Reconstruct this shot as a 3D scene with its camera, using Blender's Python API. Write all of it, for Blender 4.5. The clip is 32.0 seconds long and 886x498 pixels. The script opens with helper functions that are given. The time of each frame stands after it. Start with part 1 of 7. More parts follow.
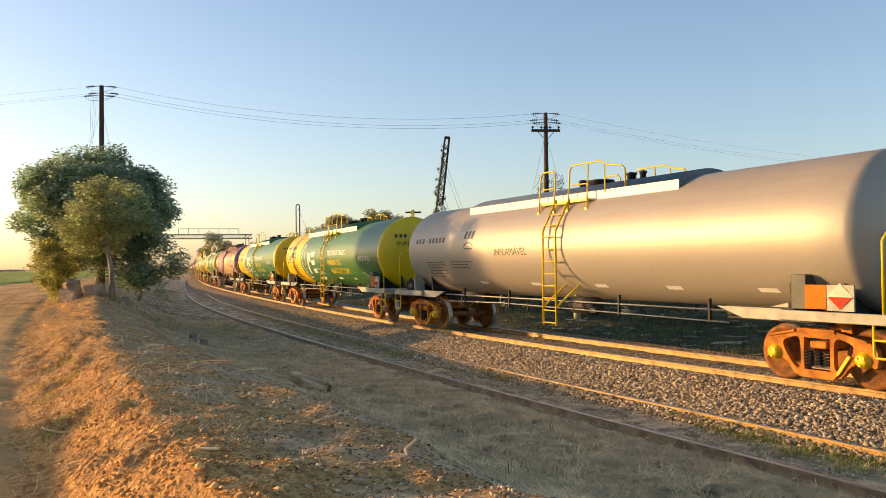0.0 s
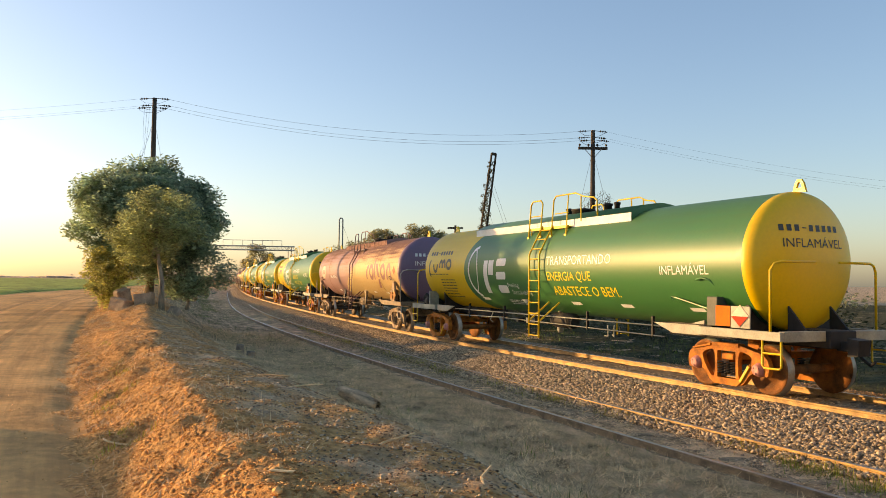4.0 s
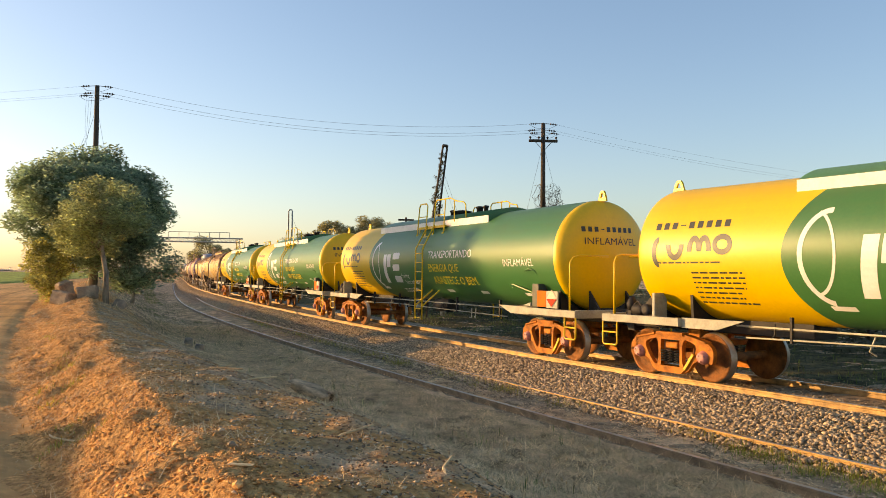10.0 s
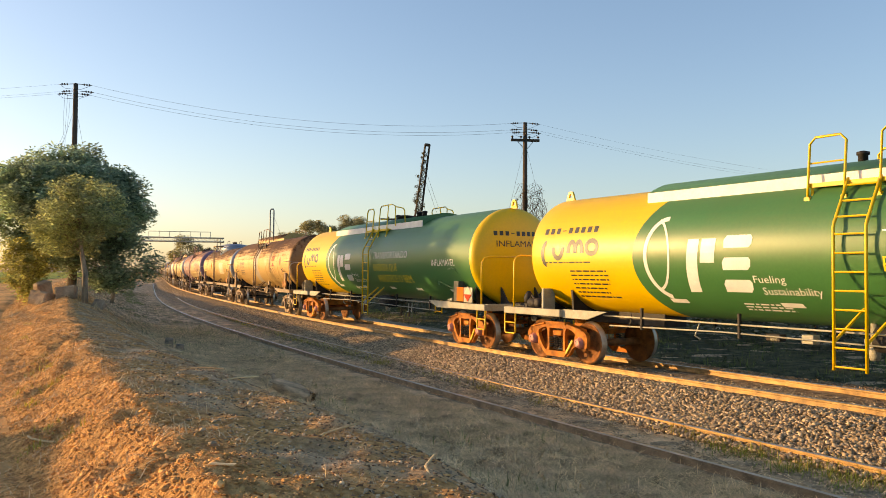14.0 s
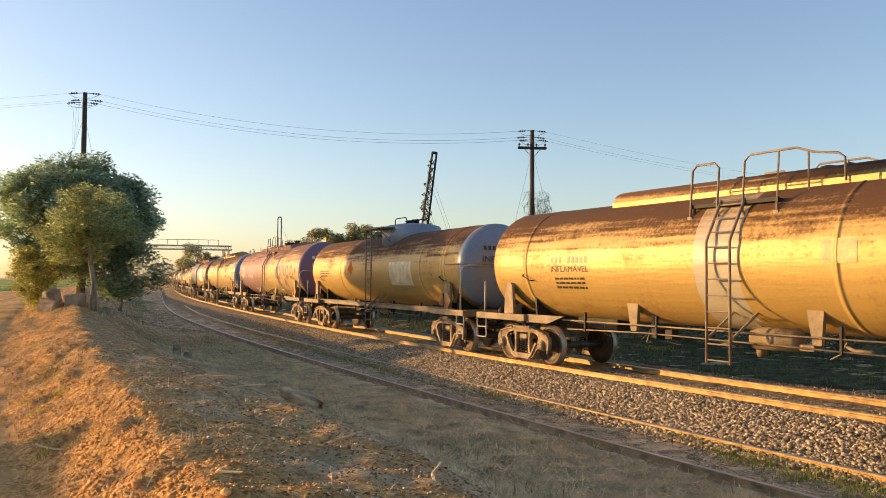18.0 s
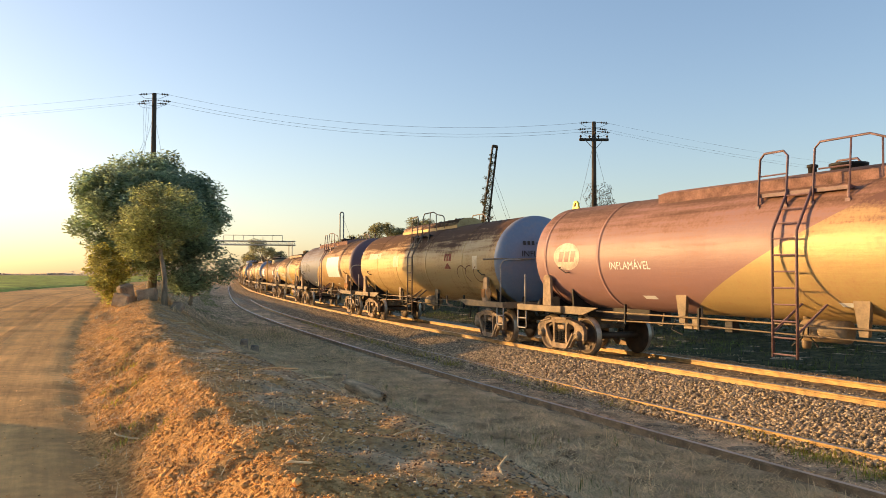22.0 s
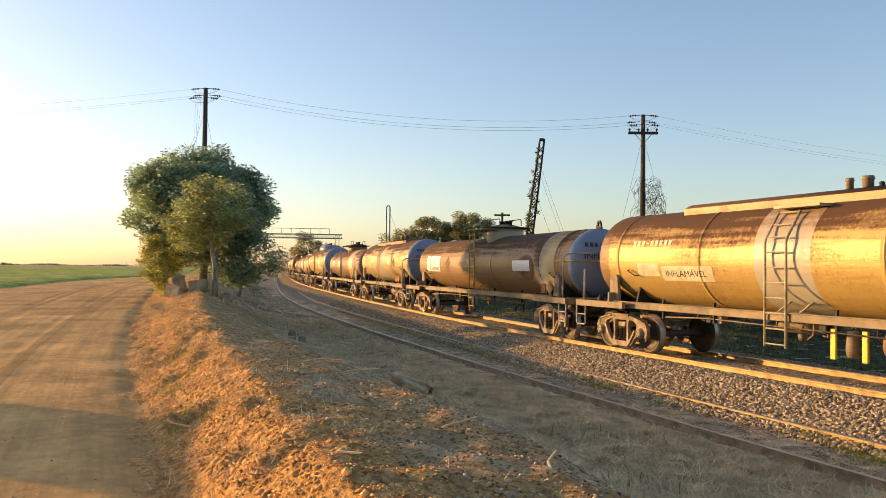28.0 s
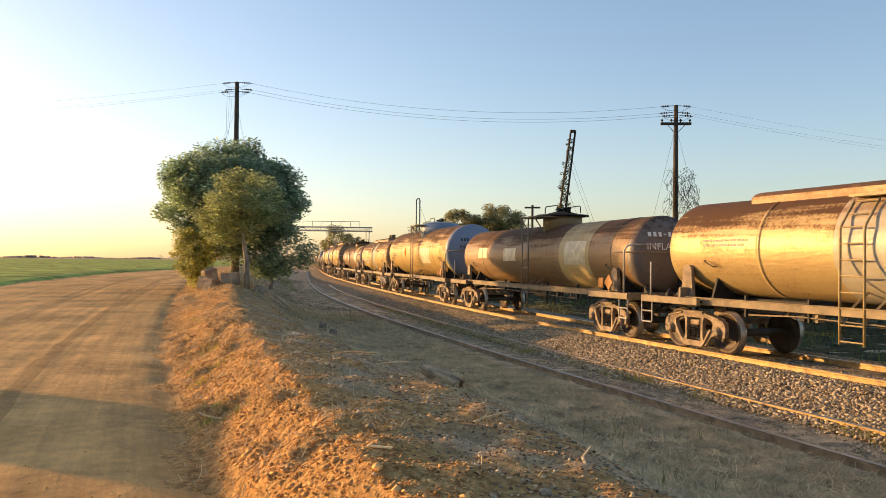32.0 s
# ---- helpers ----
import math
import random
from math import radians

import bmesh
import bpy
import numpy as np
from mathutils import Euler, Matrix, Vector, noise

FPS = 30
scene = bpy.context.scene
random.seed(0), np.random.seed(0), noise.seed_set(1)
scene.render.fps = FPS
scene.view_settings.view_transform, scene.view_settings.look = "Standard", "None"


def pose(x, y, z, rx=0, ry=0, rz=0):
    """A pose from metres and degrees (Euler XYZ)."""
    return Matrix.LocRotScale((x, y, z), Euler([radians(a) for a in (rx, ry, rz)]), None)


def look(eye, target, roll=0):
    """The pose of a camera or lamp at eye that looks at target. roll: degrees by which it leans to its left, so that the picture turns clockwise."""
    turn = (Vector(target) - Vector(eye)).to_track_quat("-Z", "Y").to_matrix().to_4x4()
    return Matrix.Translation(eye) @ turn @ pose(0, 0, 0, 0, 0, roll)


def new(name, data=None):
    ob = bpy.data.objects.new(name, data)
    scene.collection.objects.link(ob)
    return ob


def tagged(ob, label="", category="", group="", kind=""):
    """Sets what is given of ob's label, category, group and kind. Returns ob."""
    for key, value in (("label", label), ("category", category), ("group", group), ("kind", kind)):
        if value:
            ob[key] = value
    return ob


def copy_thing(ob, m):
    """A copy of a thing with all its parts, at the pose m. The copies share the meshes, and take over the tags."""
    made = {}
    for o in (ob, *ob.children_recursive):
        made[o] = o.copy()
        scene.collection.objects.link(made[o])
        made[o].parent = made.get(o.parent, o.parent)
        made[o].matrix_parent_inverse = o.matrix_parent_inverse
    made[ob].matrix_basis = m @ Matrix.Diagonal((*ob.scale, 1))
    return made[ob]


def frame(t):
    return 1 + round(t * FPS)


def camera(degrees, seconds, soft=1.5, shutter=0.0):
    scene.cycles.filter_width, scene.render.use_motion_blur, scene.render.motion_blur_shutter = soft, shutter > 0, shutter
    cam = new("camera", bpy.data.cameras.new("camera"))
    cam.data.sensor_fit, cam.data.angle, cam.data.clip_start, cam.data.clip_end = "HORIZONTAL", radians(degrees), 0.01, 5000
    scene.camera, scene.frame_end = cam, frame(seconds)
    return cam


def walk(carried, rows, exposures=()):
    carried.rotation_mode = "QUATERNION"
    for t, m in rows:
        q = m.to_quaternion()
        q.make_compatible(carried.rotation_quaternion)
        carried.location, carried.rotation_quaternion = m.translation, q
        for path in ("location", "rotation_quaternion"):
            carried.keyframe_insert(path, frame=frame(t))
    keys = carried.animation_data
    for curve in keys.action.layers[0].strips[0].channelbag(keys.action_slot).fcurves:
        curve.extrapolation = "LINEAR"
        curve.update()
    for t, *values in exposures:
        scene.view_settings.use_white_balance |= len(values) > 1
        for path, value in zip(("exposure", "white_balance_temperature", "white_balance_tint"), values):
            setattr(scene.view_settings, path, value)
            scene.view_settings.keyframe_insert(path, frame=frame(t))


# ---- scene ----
cam = camera(58.0, 32.0, soft=0.6)
EYE = 1.985
# seconds, eye x y z, yaw, pitch, roll
ROWS = [
    (0.0, 0.329, -0.218, -0.006, 0.78, 1.21, 0.60),
    (0.5, 0.349, -0.108, -0.008, 2.76, 1.28, 0.64),
    (1.0, 0.317, -0.115, -0.004, 4.32, 1.50, 0.41),
    (1.5, 0.284, -0.129, 0.008, 4.91, 1.97, 0.37),
    (2.0, 0.216, -0.155, 0.008, 5.12, 2.54, 0.16),
    (2.5, 0.111, -0.159, 0.004, 4.77, 2.82, -0.19),
    (3.0, 0.066, -0.125, 0.006, 4.29, 2.75, -0.60),
    (3.5, 0.079, -0.065, 0.022, 4.18, 2.57, -0.73),
    (5.5, -0.025, -0.029, 0.011, -0.50, 1.84, -0.12),
    (6.0, -0.013, -0.014, 0.007, -1.24, 1.85, -0.18),
    (6.5, -0.007, 0.010, -0.003, -1.51, 1.75, -0.28),
    (7.0, 0.005, 0.017, -0.004, -0.84, 1.65, -0.18),
    (7.5, 0.005, 0.022, -0.003, -0.38, 1.67, -0.18),
    (8.0, 0.011, 0.017, -0.002, -0.34, 1.73, -0.19),
    (8.5, 0.003, 0.000, -0.001, -0.16, 1.83, -0.36),
    (9.0, 0.000, 0.000, 0.000, 0.00, 1.81, -0.51),
    (9.5, -0.000, -0.005, 0.001, 0.16, 1.86, -0.49),
    (10.0, -0.009, -0.002, 0.003, -0.02, 1.81, -0.57),
    (10.5, -0.010, -0.002, 0.003, -0.77, 1.85, -0.70),
    (11.0, -0.014, 0.000, -0.001, -1.28, 1.94, -0.74),
    (11.5, -0.011, -0.005, 0.001, -1.47, 1.99, -0.78),
    (12.0, -0.005, -0.008, 0.003, -1.72, 1.89, -0.64),
    (12.5, -0.009, 0.004, -0.000, -1.90, 1.82, -0.56),
    (13.0, -0.007, 0.005, -0.004, -1.84, 1.79, -0.51),
    (13.5, -0.009, 0.000, -0.002, -1.57, 1.76, -0.53),
    (14.0, -0.008, -0.006, -0.002, -1.28, 1.77, -0.46),
    (14.5, -0.011, -0.006, 0.000, -1.17, 1.81, -0.36),
    (16.5, -0.002, -0.020, 0.003, -1.16, 2.21, -0.18),
    (17.0, -0.013, -0.013, -0.003, -1.05, 2.39, -0.35),
    (17.5, -0.010, -0.021, -0.003, -0.92, 2.38, -0.38),
    (18.0, -0.002, -0.017, 0.000, -0.76, 2.32, -0.43),
    (18.5, -0.010, -0.007, -0.000, -0.59, 2.34, -0.46),
    (19.0, -0.006, -0.014, 0.001, -0.38, 2.34, -0.31),
    (19.5, -0.013, -0.012, -0.001, -0.29, 2.40, -0.27),
    (20.0, -0.007, -0.020, 0.002, -0.25, 2.54, -0.20),
    (20.5, -0.012, -0.016, 0.000, -0.18, 2.55, -0.21),
    (21.0, -0.016, -0.006, -0.001, 0.57, 2.42, -0.19),
    (21.5, -0.032, -0.016, -0.003, 2.14, 2.23, -0.15),
    (22.0, -0.029, -0.017, -0.004, 3.59, 1.86, -0.17),
    (22.5, -0.028, -0.026, -0.005, 5.17, 1.46, -0.19),
    (23.0, -0.032, 0.004, -0.014, 5.96, 1.15, -0.12),
    (23.5, -0.035, 0.011, -0.017, 6.13, 0.94, -0.18),
    (24.0, -0.055, 0.014, -0.015, 6.05, 0.75, -0.23),
    (24.5, -0.065, 0.025, -0.018, 6.25, 0.60, -0.32),
    (25.0, -0.061, 0.026, -0.020, 6.47, 0.62, -0.39),
    (25.5, -0.056, 0.016, -0.018, 6.35, 0.76, -0.48),
    (27.5, -0.052, 0.001, -0.013, 6.60, 1.31, -0.71),
    (28.0, -0.058, 0.014, -0.018, 6.84, 1.41, -0.63),
    (28.5, -0.057, 0.008, -0.015, 6.96, 1.45, -0.72),
    (29.0, -0.064, 0.011, -0.016, 7.26, 1.40, -0.72),
    (29.5, -0.064, 0.001, -0.015, 7.64, 1.47, -0.66),
    (30.0, -0.056, -0.001, -0.016, 8.02, 1.56, -0.63),
    (30.5, -0.056, 0.007, -0.015, 8.22, 1.53, -0.60),
    (31.0, -0.057, 0.020, -0.019, 8.52, 1.25, -0.53),
    (31.5, -0.065, 0.036, -0.019, 8.99, 1.01, -0.59),
    (32.0, -0.082, 0.103, -0.024, 8.98, 0.87, -0.61),
]
walk(cam, [(t, pose(x, y, EYE + z, 90 + pitch, roll, yaw)) for t, x, y, z, yaw, pitch, roll in ROWS],
     exposures=[(0.0, 1.18, 8750, 26), (32.0, 1.18, 8750, 26)])

# ---- light ----
SUN_AZ, SUN_EL = 74.6, 7.7          # degrees left of +y, degrees above the horizon
world = bpy.data.worlds.new("sky")
scene.world = world
world.use_nodes = True
wn = world.node_tree
sky = wn.nodes.new("ShaderNodeTexSky")
sky.sky_type, sky.sun_disc = "NISHITA", False
sky.sun_elevation, sky.sun_rotation = radians(SUN_EL), radians(-SUN_AZ)
sky.altitude, sky.air_density, sky.dust_density, sky.ozone_density = 400, 1.0, 1.6, 3.0
haze = wn.nodes.new("ShaderNodeMix")             # light scattered more than once
haze.data_type, haze.blend_type = "RGBA", "ADD"
haze.inputs[0].default_value, haze.inputs[7].default_value = 1.0, (0.0, 0.12, 0.24, 1)
wn.links.new(sky.outputs[0], haze.inputs[6]), wn.links.new(haze.outputs[2], wn.nodes["Background"].inputs[0])
wn.nodes["Background"].inputs[1].default_value = 0.15
sun = new("sun", bpy.data.lights.new("sun", "SUN"))
sun.data.energy, sun.data.angle, sun.data.color = 2.65, radians(0.6), (1.0, 0.715, 0.33)
sun.matrix_world = look((-60 * math.sin(radians(SUN_AZ)), 60 * math.cos(radians(SUN_AZ)), 60 * math.tan(radians(SUN_EL))), (0, 0, 0))

# ---- materials ----
MATS = {}


def mat(name, base, rough=0.7, metal=0.0, vary=0.15, scale=3.0, bump=0.0, bump_scale=40.0, dark=None, spec=0.5,
        coords="Object", island=0.0, stretch=(1, 1, 1), coat=0.0):
    """A painted, earthen or metal surface: two scales of noise in the colour, a fine relief, uneven gloss."""
    if name in MATS:
        return MATS[name]
    m = bpy.data.materials.new(name)
    m.use_nodes = True
    t = m.node_tree
    n, li = t.nodes, t.links
    p = n["Principled BSDF"]
    p.inputs["Metallic"].default_value = metal
    p.inputs["Specular IOR Level"].default_value = spec
    p.inputs["Coat Weight"].default_value = coat
    tc = n.new("ShaderNodeTexCoord")
    mp = n.new("ShaderNodeMapping")
    mp.inputs["Scale"].default_value = stretch
    li.new(tc.outputs[coords], mp.inputs[0])
    a, b = n.new("ShaderNodeTexNoise"), n.new("ShaderNodeTexNoise")
    a.inputs["Scale"].default_value, a.inputs["Detail"].default_value = scale, 5
    b.inputs["Scale"].default_value, b.inputs["Detail"].default_value = scale * 9, 4
    li.new(mp.outputs[0], a.inputs[0]), li.new(mp.outputs[0], b.inputs[0])
    mx = n.new("ShaderNodeMix")
    mx.data_type = "RGBA"
    dk = dark or [c * (1 - 2.2 * vary) for c in base]
    lt = [min(1, c * (1 + 1.4 * vary)) for c in base]
    mx.inputs[6].default_value, mx.inputs[7].default_value = (*dk, 1), (*lt, 1)
    ad = n.new("ShaderNodeMath")
    ad.operation = "ADD"
    sc = n.new("ShaderNodeMath")
    sc.operation = "MULTIPLY"
    sc.inputs[1].default_value = 0.45
    li.new(b.outputs[0], sc.inputs[0]), li.new(sc.outputs[0], ad.inputs[0])
    li.new(a.outputs[0], ad.inputs[1])
    mr = n.new("ShaderNodeMapRange")
    mr.inputs[1].default_value, mr.inputs[2].default_value = 0.5, 0.95
    li.new(ad.outputs[0], mr.inputs[0]), li.new(mr.outputs[0], mx.inputs[0])
    out = mx.outputs[2]
    if island:
        g, oi, am = n.new("ShaderNodeNewGeometry"), n.new("ShaderNodeObjectInfo"), n.new("ShaderNodeMath")
        am.operation = "ADD"
        li.new(g.outputs["Random Per Island"], am.inputs[0]), li.new(oi.outputs["Random"], am.inputs[1])
        fr = n.new("ShaderNodeMath")
        fr.operation = "FRACT"
        li.new(am.outputs[0], fr.inputs[0])
        hs = n.new("ShaderNodeHueSaturation")
        r2 = n.new("ShaderNodeMapRange")
        r2.inputs[3].default_value, r2.inputs[4].default_value = 1 - island, 1 + island
        li.new(fr.outputs[0], r2.inputs[0]), li.new(r2.outputs[0], hs.inputs["Value"]), li.new(out, hs.inputs["Color"])
        out = hs.outputs[0]
    li.new(out, p.inputs["Base Color"])
    rr = n.new("ShaderNodeMapRange")
    rr.inputs[3].default_value, rr.inputs[4].default_value = max(0.04, rough - 0.1), min(1, rough + 0.12)
    li.new(b.outputs[0], rr.inputs[0]), li.new(rr.outputs[0], p.inputs["Roughness"])
    if bump:
        c = n.new("ShaderNodeTexNoise")
        c.inputs["Scale"].default_value, c.inputs["Detail"].default_value = bump_scale, 6
        li.new(mp.outputs[0], c.inputs[0])
        bp = n.new("ShaderNodeBump")
        bp.inputs["Strength"].default_value, bp.inputs["Distance"].default_value = 1.0, bump
        li.new(c.outputs[0], bp.inputs["Height"]), li.new(bp.outputs[0], p.inputs["Normal"])
    MATS[name] = m
    return m


def tank_mat(name, base, rust=(0.10, 0.045, 0.02), top=0.5, streak=0.3, rough=0.36, metal=0.0, spec=0.5):
    """Tank paint: rust and soot lying on the crown, runs down the sides, a faint dent relief."""
    if name in MATS:
        return MATS[name]
    m = bpy.data.materials.new(name)
    m.use_nodes = True
    t = m.node_tree
    n, li = t.nodes, t.links
    p = n["Principled BSDF"]
    p.inputs["Metallic"].default_value = metal
    p.inputs["Specular IOR Level"].default_value = spec

    def node(kind, **ins):
        x = n.new("ShaderNode" + kind)
        for k, v in ins.items():
            x.inputs[int(k[1:])].default_value = v
        return x

    def calc(op, a, b):
        x = n.new("ShaderNodeMath")
        x.operation = op
        for i, v in enumerate((a, b)):
            if isinstance(v, (int, float)):
                x.inputs[i].default_value = v
            else:
                li.new(v, x.inputs[i])
        return x.outputs[0]

    tc = n.new("ShaderNodeTexCoord")
    oi = n.new("ShaderNodeObjectInfo")
    sh = n.new("ShaderNodeVectorMath")
    sh.operation = "MULTIPLY_ADD"
    sh.inputs[1].default_value = (1, 1, 1)
    cb = n.new("ShaderNodeCombineXYZ")
    li.new(calc("MULTIPLY", oi.outputs["Random"], 60.0), cb.inputs[0])
    li.new(tc.outputs["Object"], sh.inputs[0]), li.new(cb.outputs[0], sh.inputs[2])
    mp = n.new("ShaderNodeMapping")
    mp.inputs["Scale"].default_value = (2.6, 0.5, 0.35)
    li.new(sh.outputs[0], mp.inputs[0])
    big, run, fine = node("TexNoise", i2=0.7, i3=6.0), node("TexNoise", i2=2.2, i3=5.0), node("TexNoise", i2=17.0, i3=9.0)
    li.new(sh.outputs[0], big.inputs[0]), li.new(mp.outputs[0], run.inputs[0]), li.new(sh.outputs[0], fine.inputs[0])
    ge = n.new("ShaderNodeNewGeometry")
    sn = n.new("ShaderNodeSeparateXYZ")
    li.new(ge.outputs["Normal"], sn.inputs[0])
    m2 = n.new("ShaderNodeMapping")
    m2.inputs["Scale"].default_value = (0.16, 2.0, 2.6)
    li.new(sh.outputs[0], m2.inputs[0])
    lay = node("TexNoise", i2=3.0, i3=6.0)
    li.new(m2.outputs[0], lay.inputs[0])
    up = node("MapRange", i1=0.18, i2=0.84)
    li.new(calc("ADD", sn.outputs[2], calc("MULTIPLY", calc("SUBTRACT", lay.outputs[0], 0.5), 0.9)), up.inputs[0])
    crown = calc("MULTIPLY", up.outputs[0], top * 1.7)
    wob = calc("MULTIPLY", calc("SUBTRACT", big.outputs[0], 0.5), 1.1)
    runs = calc("MULTIPLY", calc("SUBTRACT", run.outputs[0], 0.5), streak * 1.3)
    runs = calc("ADD", runs, calc("MULTIPLY", calc("SUBTRACT", lay.outputs[0], 0.5), streak * 1.8))
    amt = calc("ADD", calc("ADD", crown, calc("MULTIPLY", wob, top + streak)), runs)
    amt = calc("ADD", amt, calc("MULTIPLY", calc("SUBTRACT", fine.outputs[0], 0.5), 1.0 * (top + streak)))
    cl = node("MapRange", i1=0.0, i2=1.05)
    li.new(amt, cl.inputs[0])
    tone = n.new("ShaderNodeMix")
    tone.data_type = "RGBA"
    tone.inputs[6].default_value = (*[c * 0.86 for c in base], 1)
    tone.inputs[7].default_value = (*[min(1, c * 1.08) for c in base], 1)
    li.new(fine.outputs[0], tone.inputs[0])
    mx = n.new("ShaderNodeMix")
    mx.data_type = "RGBA"
    li.new(tone.outputs[2], mx.inputs[6])
    deep = n.new("ShaderNodeMix")
    deep.data_type = "RGBA"
    dr = node("MapRange", i1=0.35, i2=1.0)
    mid = [0.45 * b + 0.55 * c for b, c in zip(base, (rust[0] * 2.2, rust[1] * 2.0, rust[2] * 1.6))]
    deep.inputs[6].default_value, deep.inputs[7].default_value = (*mid, 1), (*rust, 1)
    li.new(cl.outputs[0], dr.inputs[0]), li.new(dr.outputs[0], deep.inputs[0]), li.new(deep.outputs[2], mx.inputs[7])
    half = node("MapRange", i1=0.0, i2=0.55)
    li.new(cl.outputs[0], half.inputs[0]), li.new(half.outputs[0], mx.inputs[0])
    li.new(mx.outputs[2], p.inputs["Base Color"])
    rg = node("MapRange", i3=rough, i4=min(1, rough + 0.42))
    li.new(cl.outputs[0], rg.inputs[0])
    li.new(calc("ADD", rg.outputs[0], calc("MULTIPLY", calc("SUBTRACT", fine.outputs[0], 0.5), 0.12)), p.inputs["Roughness"])
    bp = n.new("ShaderNodeBump")
    bp.inputs["Strength"].default_value, bp.inputs["Distance"].default_value = 0.7, 0.024 if streak > 0.15 else 0.005
    wrinkle = calc("ADD", calc("ADD", big.outputs[0], calc("MULTIPLY", lay.outputs[0], 0.9 * streak)), calc("MULTIPLY", fine.outputs[0], 0.22 * streak))
    if streak > 0.15:          # shallow dents, longer along the tank than round it
        m3 = n.new("ShaderNodeMapping")
        m3.inputs["Scale"].default_value = (1.1, 6.0, 6.5)
        li.new(sh.outputs[0], m3.inputs[0])
        dent = node("TexNoise", i2=1.6, i3=4.0)
        li.new(m3.outputs[0], dent.inputs[0])
        wrinkle = calc("ADD", wrinkle, calc("MULTIPLY", dent.outputs[0], 0.9 * streak))
    li.new(wrinkle, bp.inputs["Height"]), li.new(bp.outputs[0], p.inputs["Normal"])
    MATS[name] = m
    return m


def leaf_mat(name, base, var=0.4):
    m = mat(name, base, rough=0.48, vary=0.25, scale=0.8, island=var, spec=0.6)
    t = m.node_tree
    p = t.nodes["Principled BSDF"]
    if "Translucent BSDF" not in t.nodes:
        tr = t.nodes.new("ShaderNodeBsdfTranslucent")
        mix = t.nodes.new("ShaderNodeMixShader")
        mix.inputs[0].default_value = 0.58
        src = p.inputs["Base Color"].links[0].from_socket
        t.links.new(src, tr.inputs[0])
        t.links.new(p.outputs[0], mix.inputs[1]), t.links.new(tr.outputs[0], mix.inputs[2])
        t.links.new(mix.outputs[0], t.nodes["Material Output"].inputs[0])
    return m


YELLOW = mat("yellow_paint", (0.80, 0.50, 0.015), 0.4, vary=0.06, scale=2)
ORANGE = mat("orange_paint_dusty", (0.52, 0.17, 0.022), 0.7, vary=0.25, scale=5, bump=0.003, spec=0.3)
BOGIE_GREY = mat("rusted_cast_steel", (0.33, 0.225, 0.14), 0.75, vary=0.25, scale=5, bump=0.004)
BLACK = mat("black_underframe", (0.018, 0.016, 0.015), 0.7, vary=0.3, scale=4)
WHITE = mat("white_paint", (0.72, 0.71, 0.66), 0.45, vary=0.08, scale=2)
BEIGE = mat("dusty_steel_beam", (0.25, 0.175, 0.10), 0.65, vary=0.2, scale=3, bump=0.002)
RED = mat("red_paint", (0.55, 0.06, 0.03), 0.85, vary=0.12, spec=0.15)
PINK = mat("pale_red_bearing_cap", (0.55, 0.22, 0.18), 0.5, vary=0.15, scale=12)
ORANGE_PLATE = mat("orange_placard", (0.66, 0.17, 0.03), 0.9, vary=0.08, spec=0.1)
RIM = mat("polished_wheel_rim", (0.45, 0.38, 0.30), 0.4, metal=0.8, vary=0.15, scale=5)
STEEL = mat("worn_wheel_steel", (0.095, 0.06, 0.038), 0.6, metal=0.2, vary=0.2, scale=6)
RUST_WHEEL = mat("orange_rusted_wheel", (0.27, 0.10, 0.026), 0.75, vary=0.3, scale=5, spec=0.3)
RAIL = mat("rusty_rail", (0.40, 0.24, 0.09), 0.55, metal=0.25, vary=0.22, scale=5, bump=0.002)
RAIL_TOP = mat("polished_rail_head", (0.55, 0.42, 0.28), 0.32, metal=0.9, vary=0.12, scale=3)
RAIL_DULL_TOP = mat("dull_rail_head", (0.46, 0.40, 0.34), 0.36, metal=0.75, vary=0.15, scale=4)
# rail brown darkened for the bank's shadow along the siding
RAIL_SHADED = mat("shaded_rail", (0.24, 0.17, 0.10), 0.7, metal=0.1, vary=0.25, scale=5, bump=0.002)
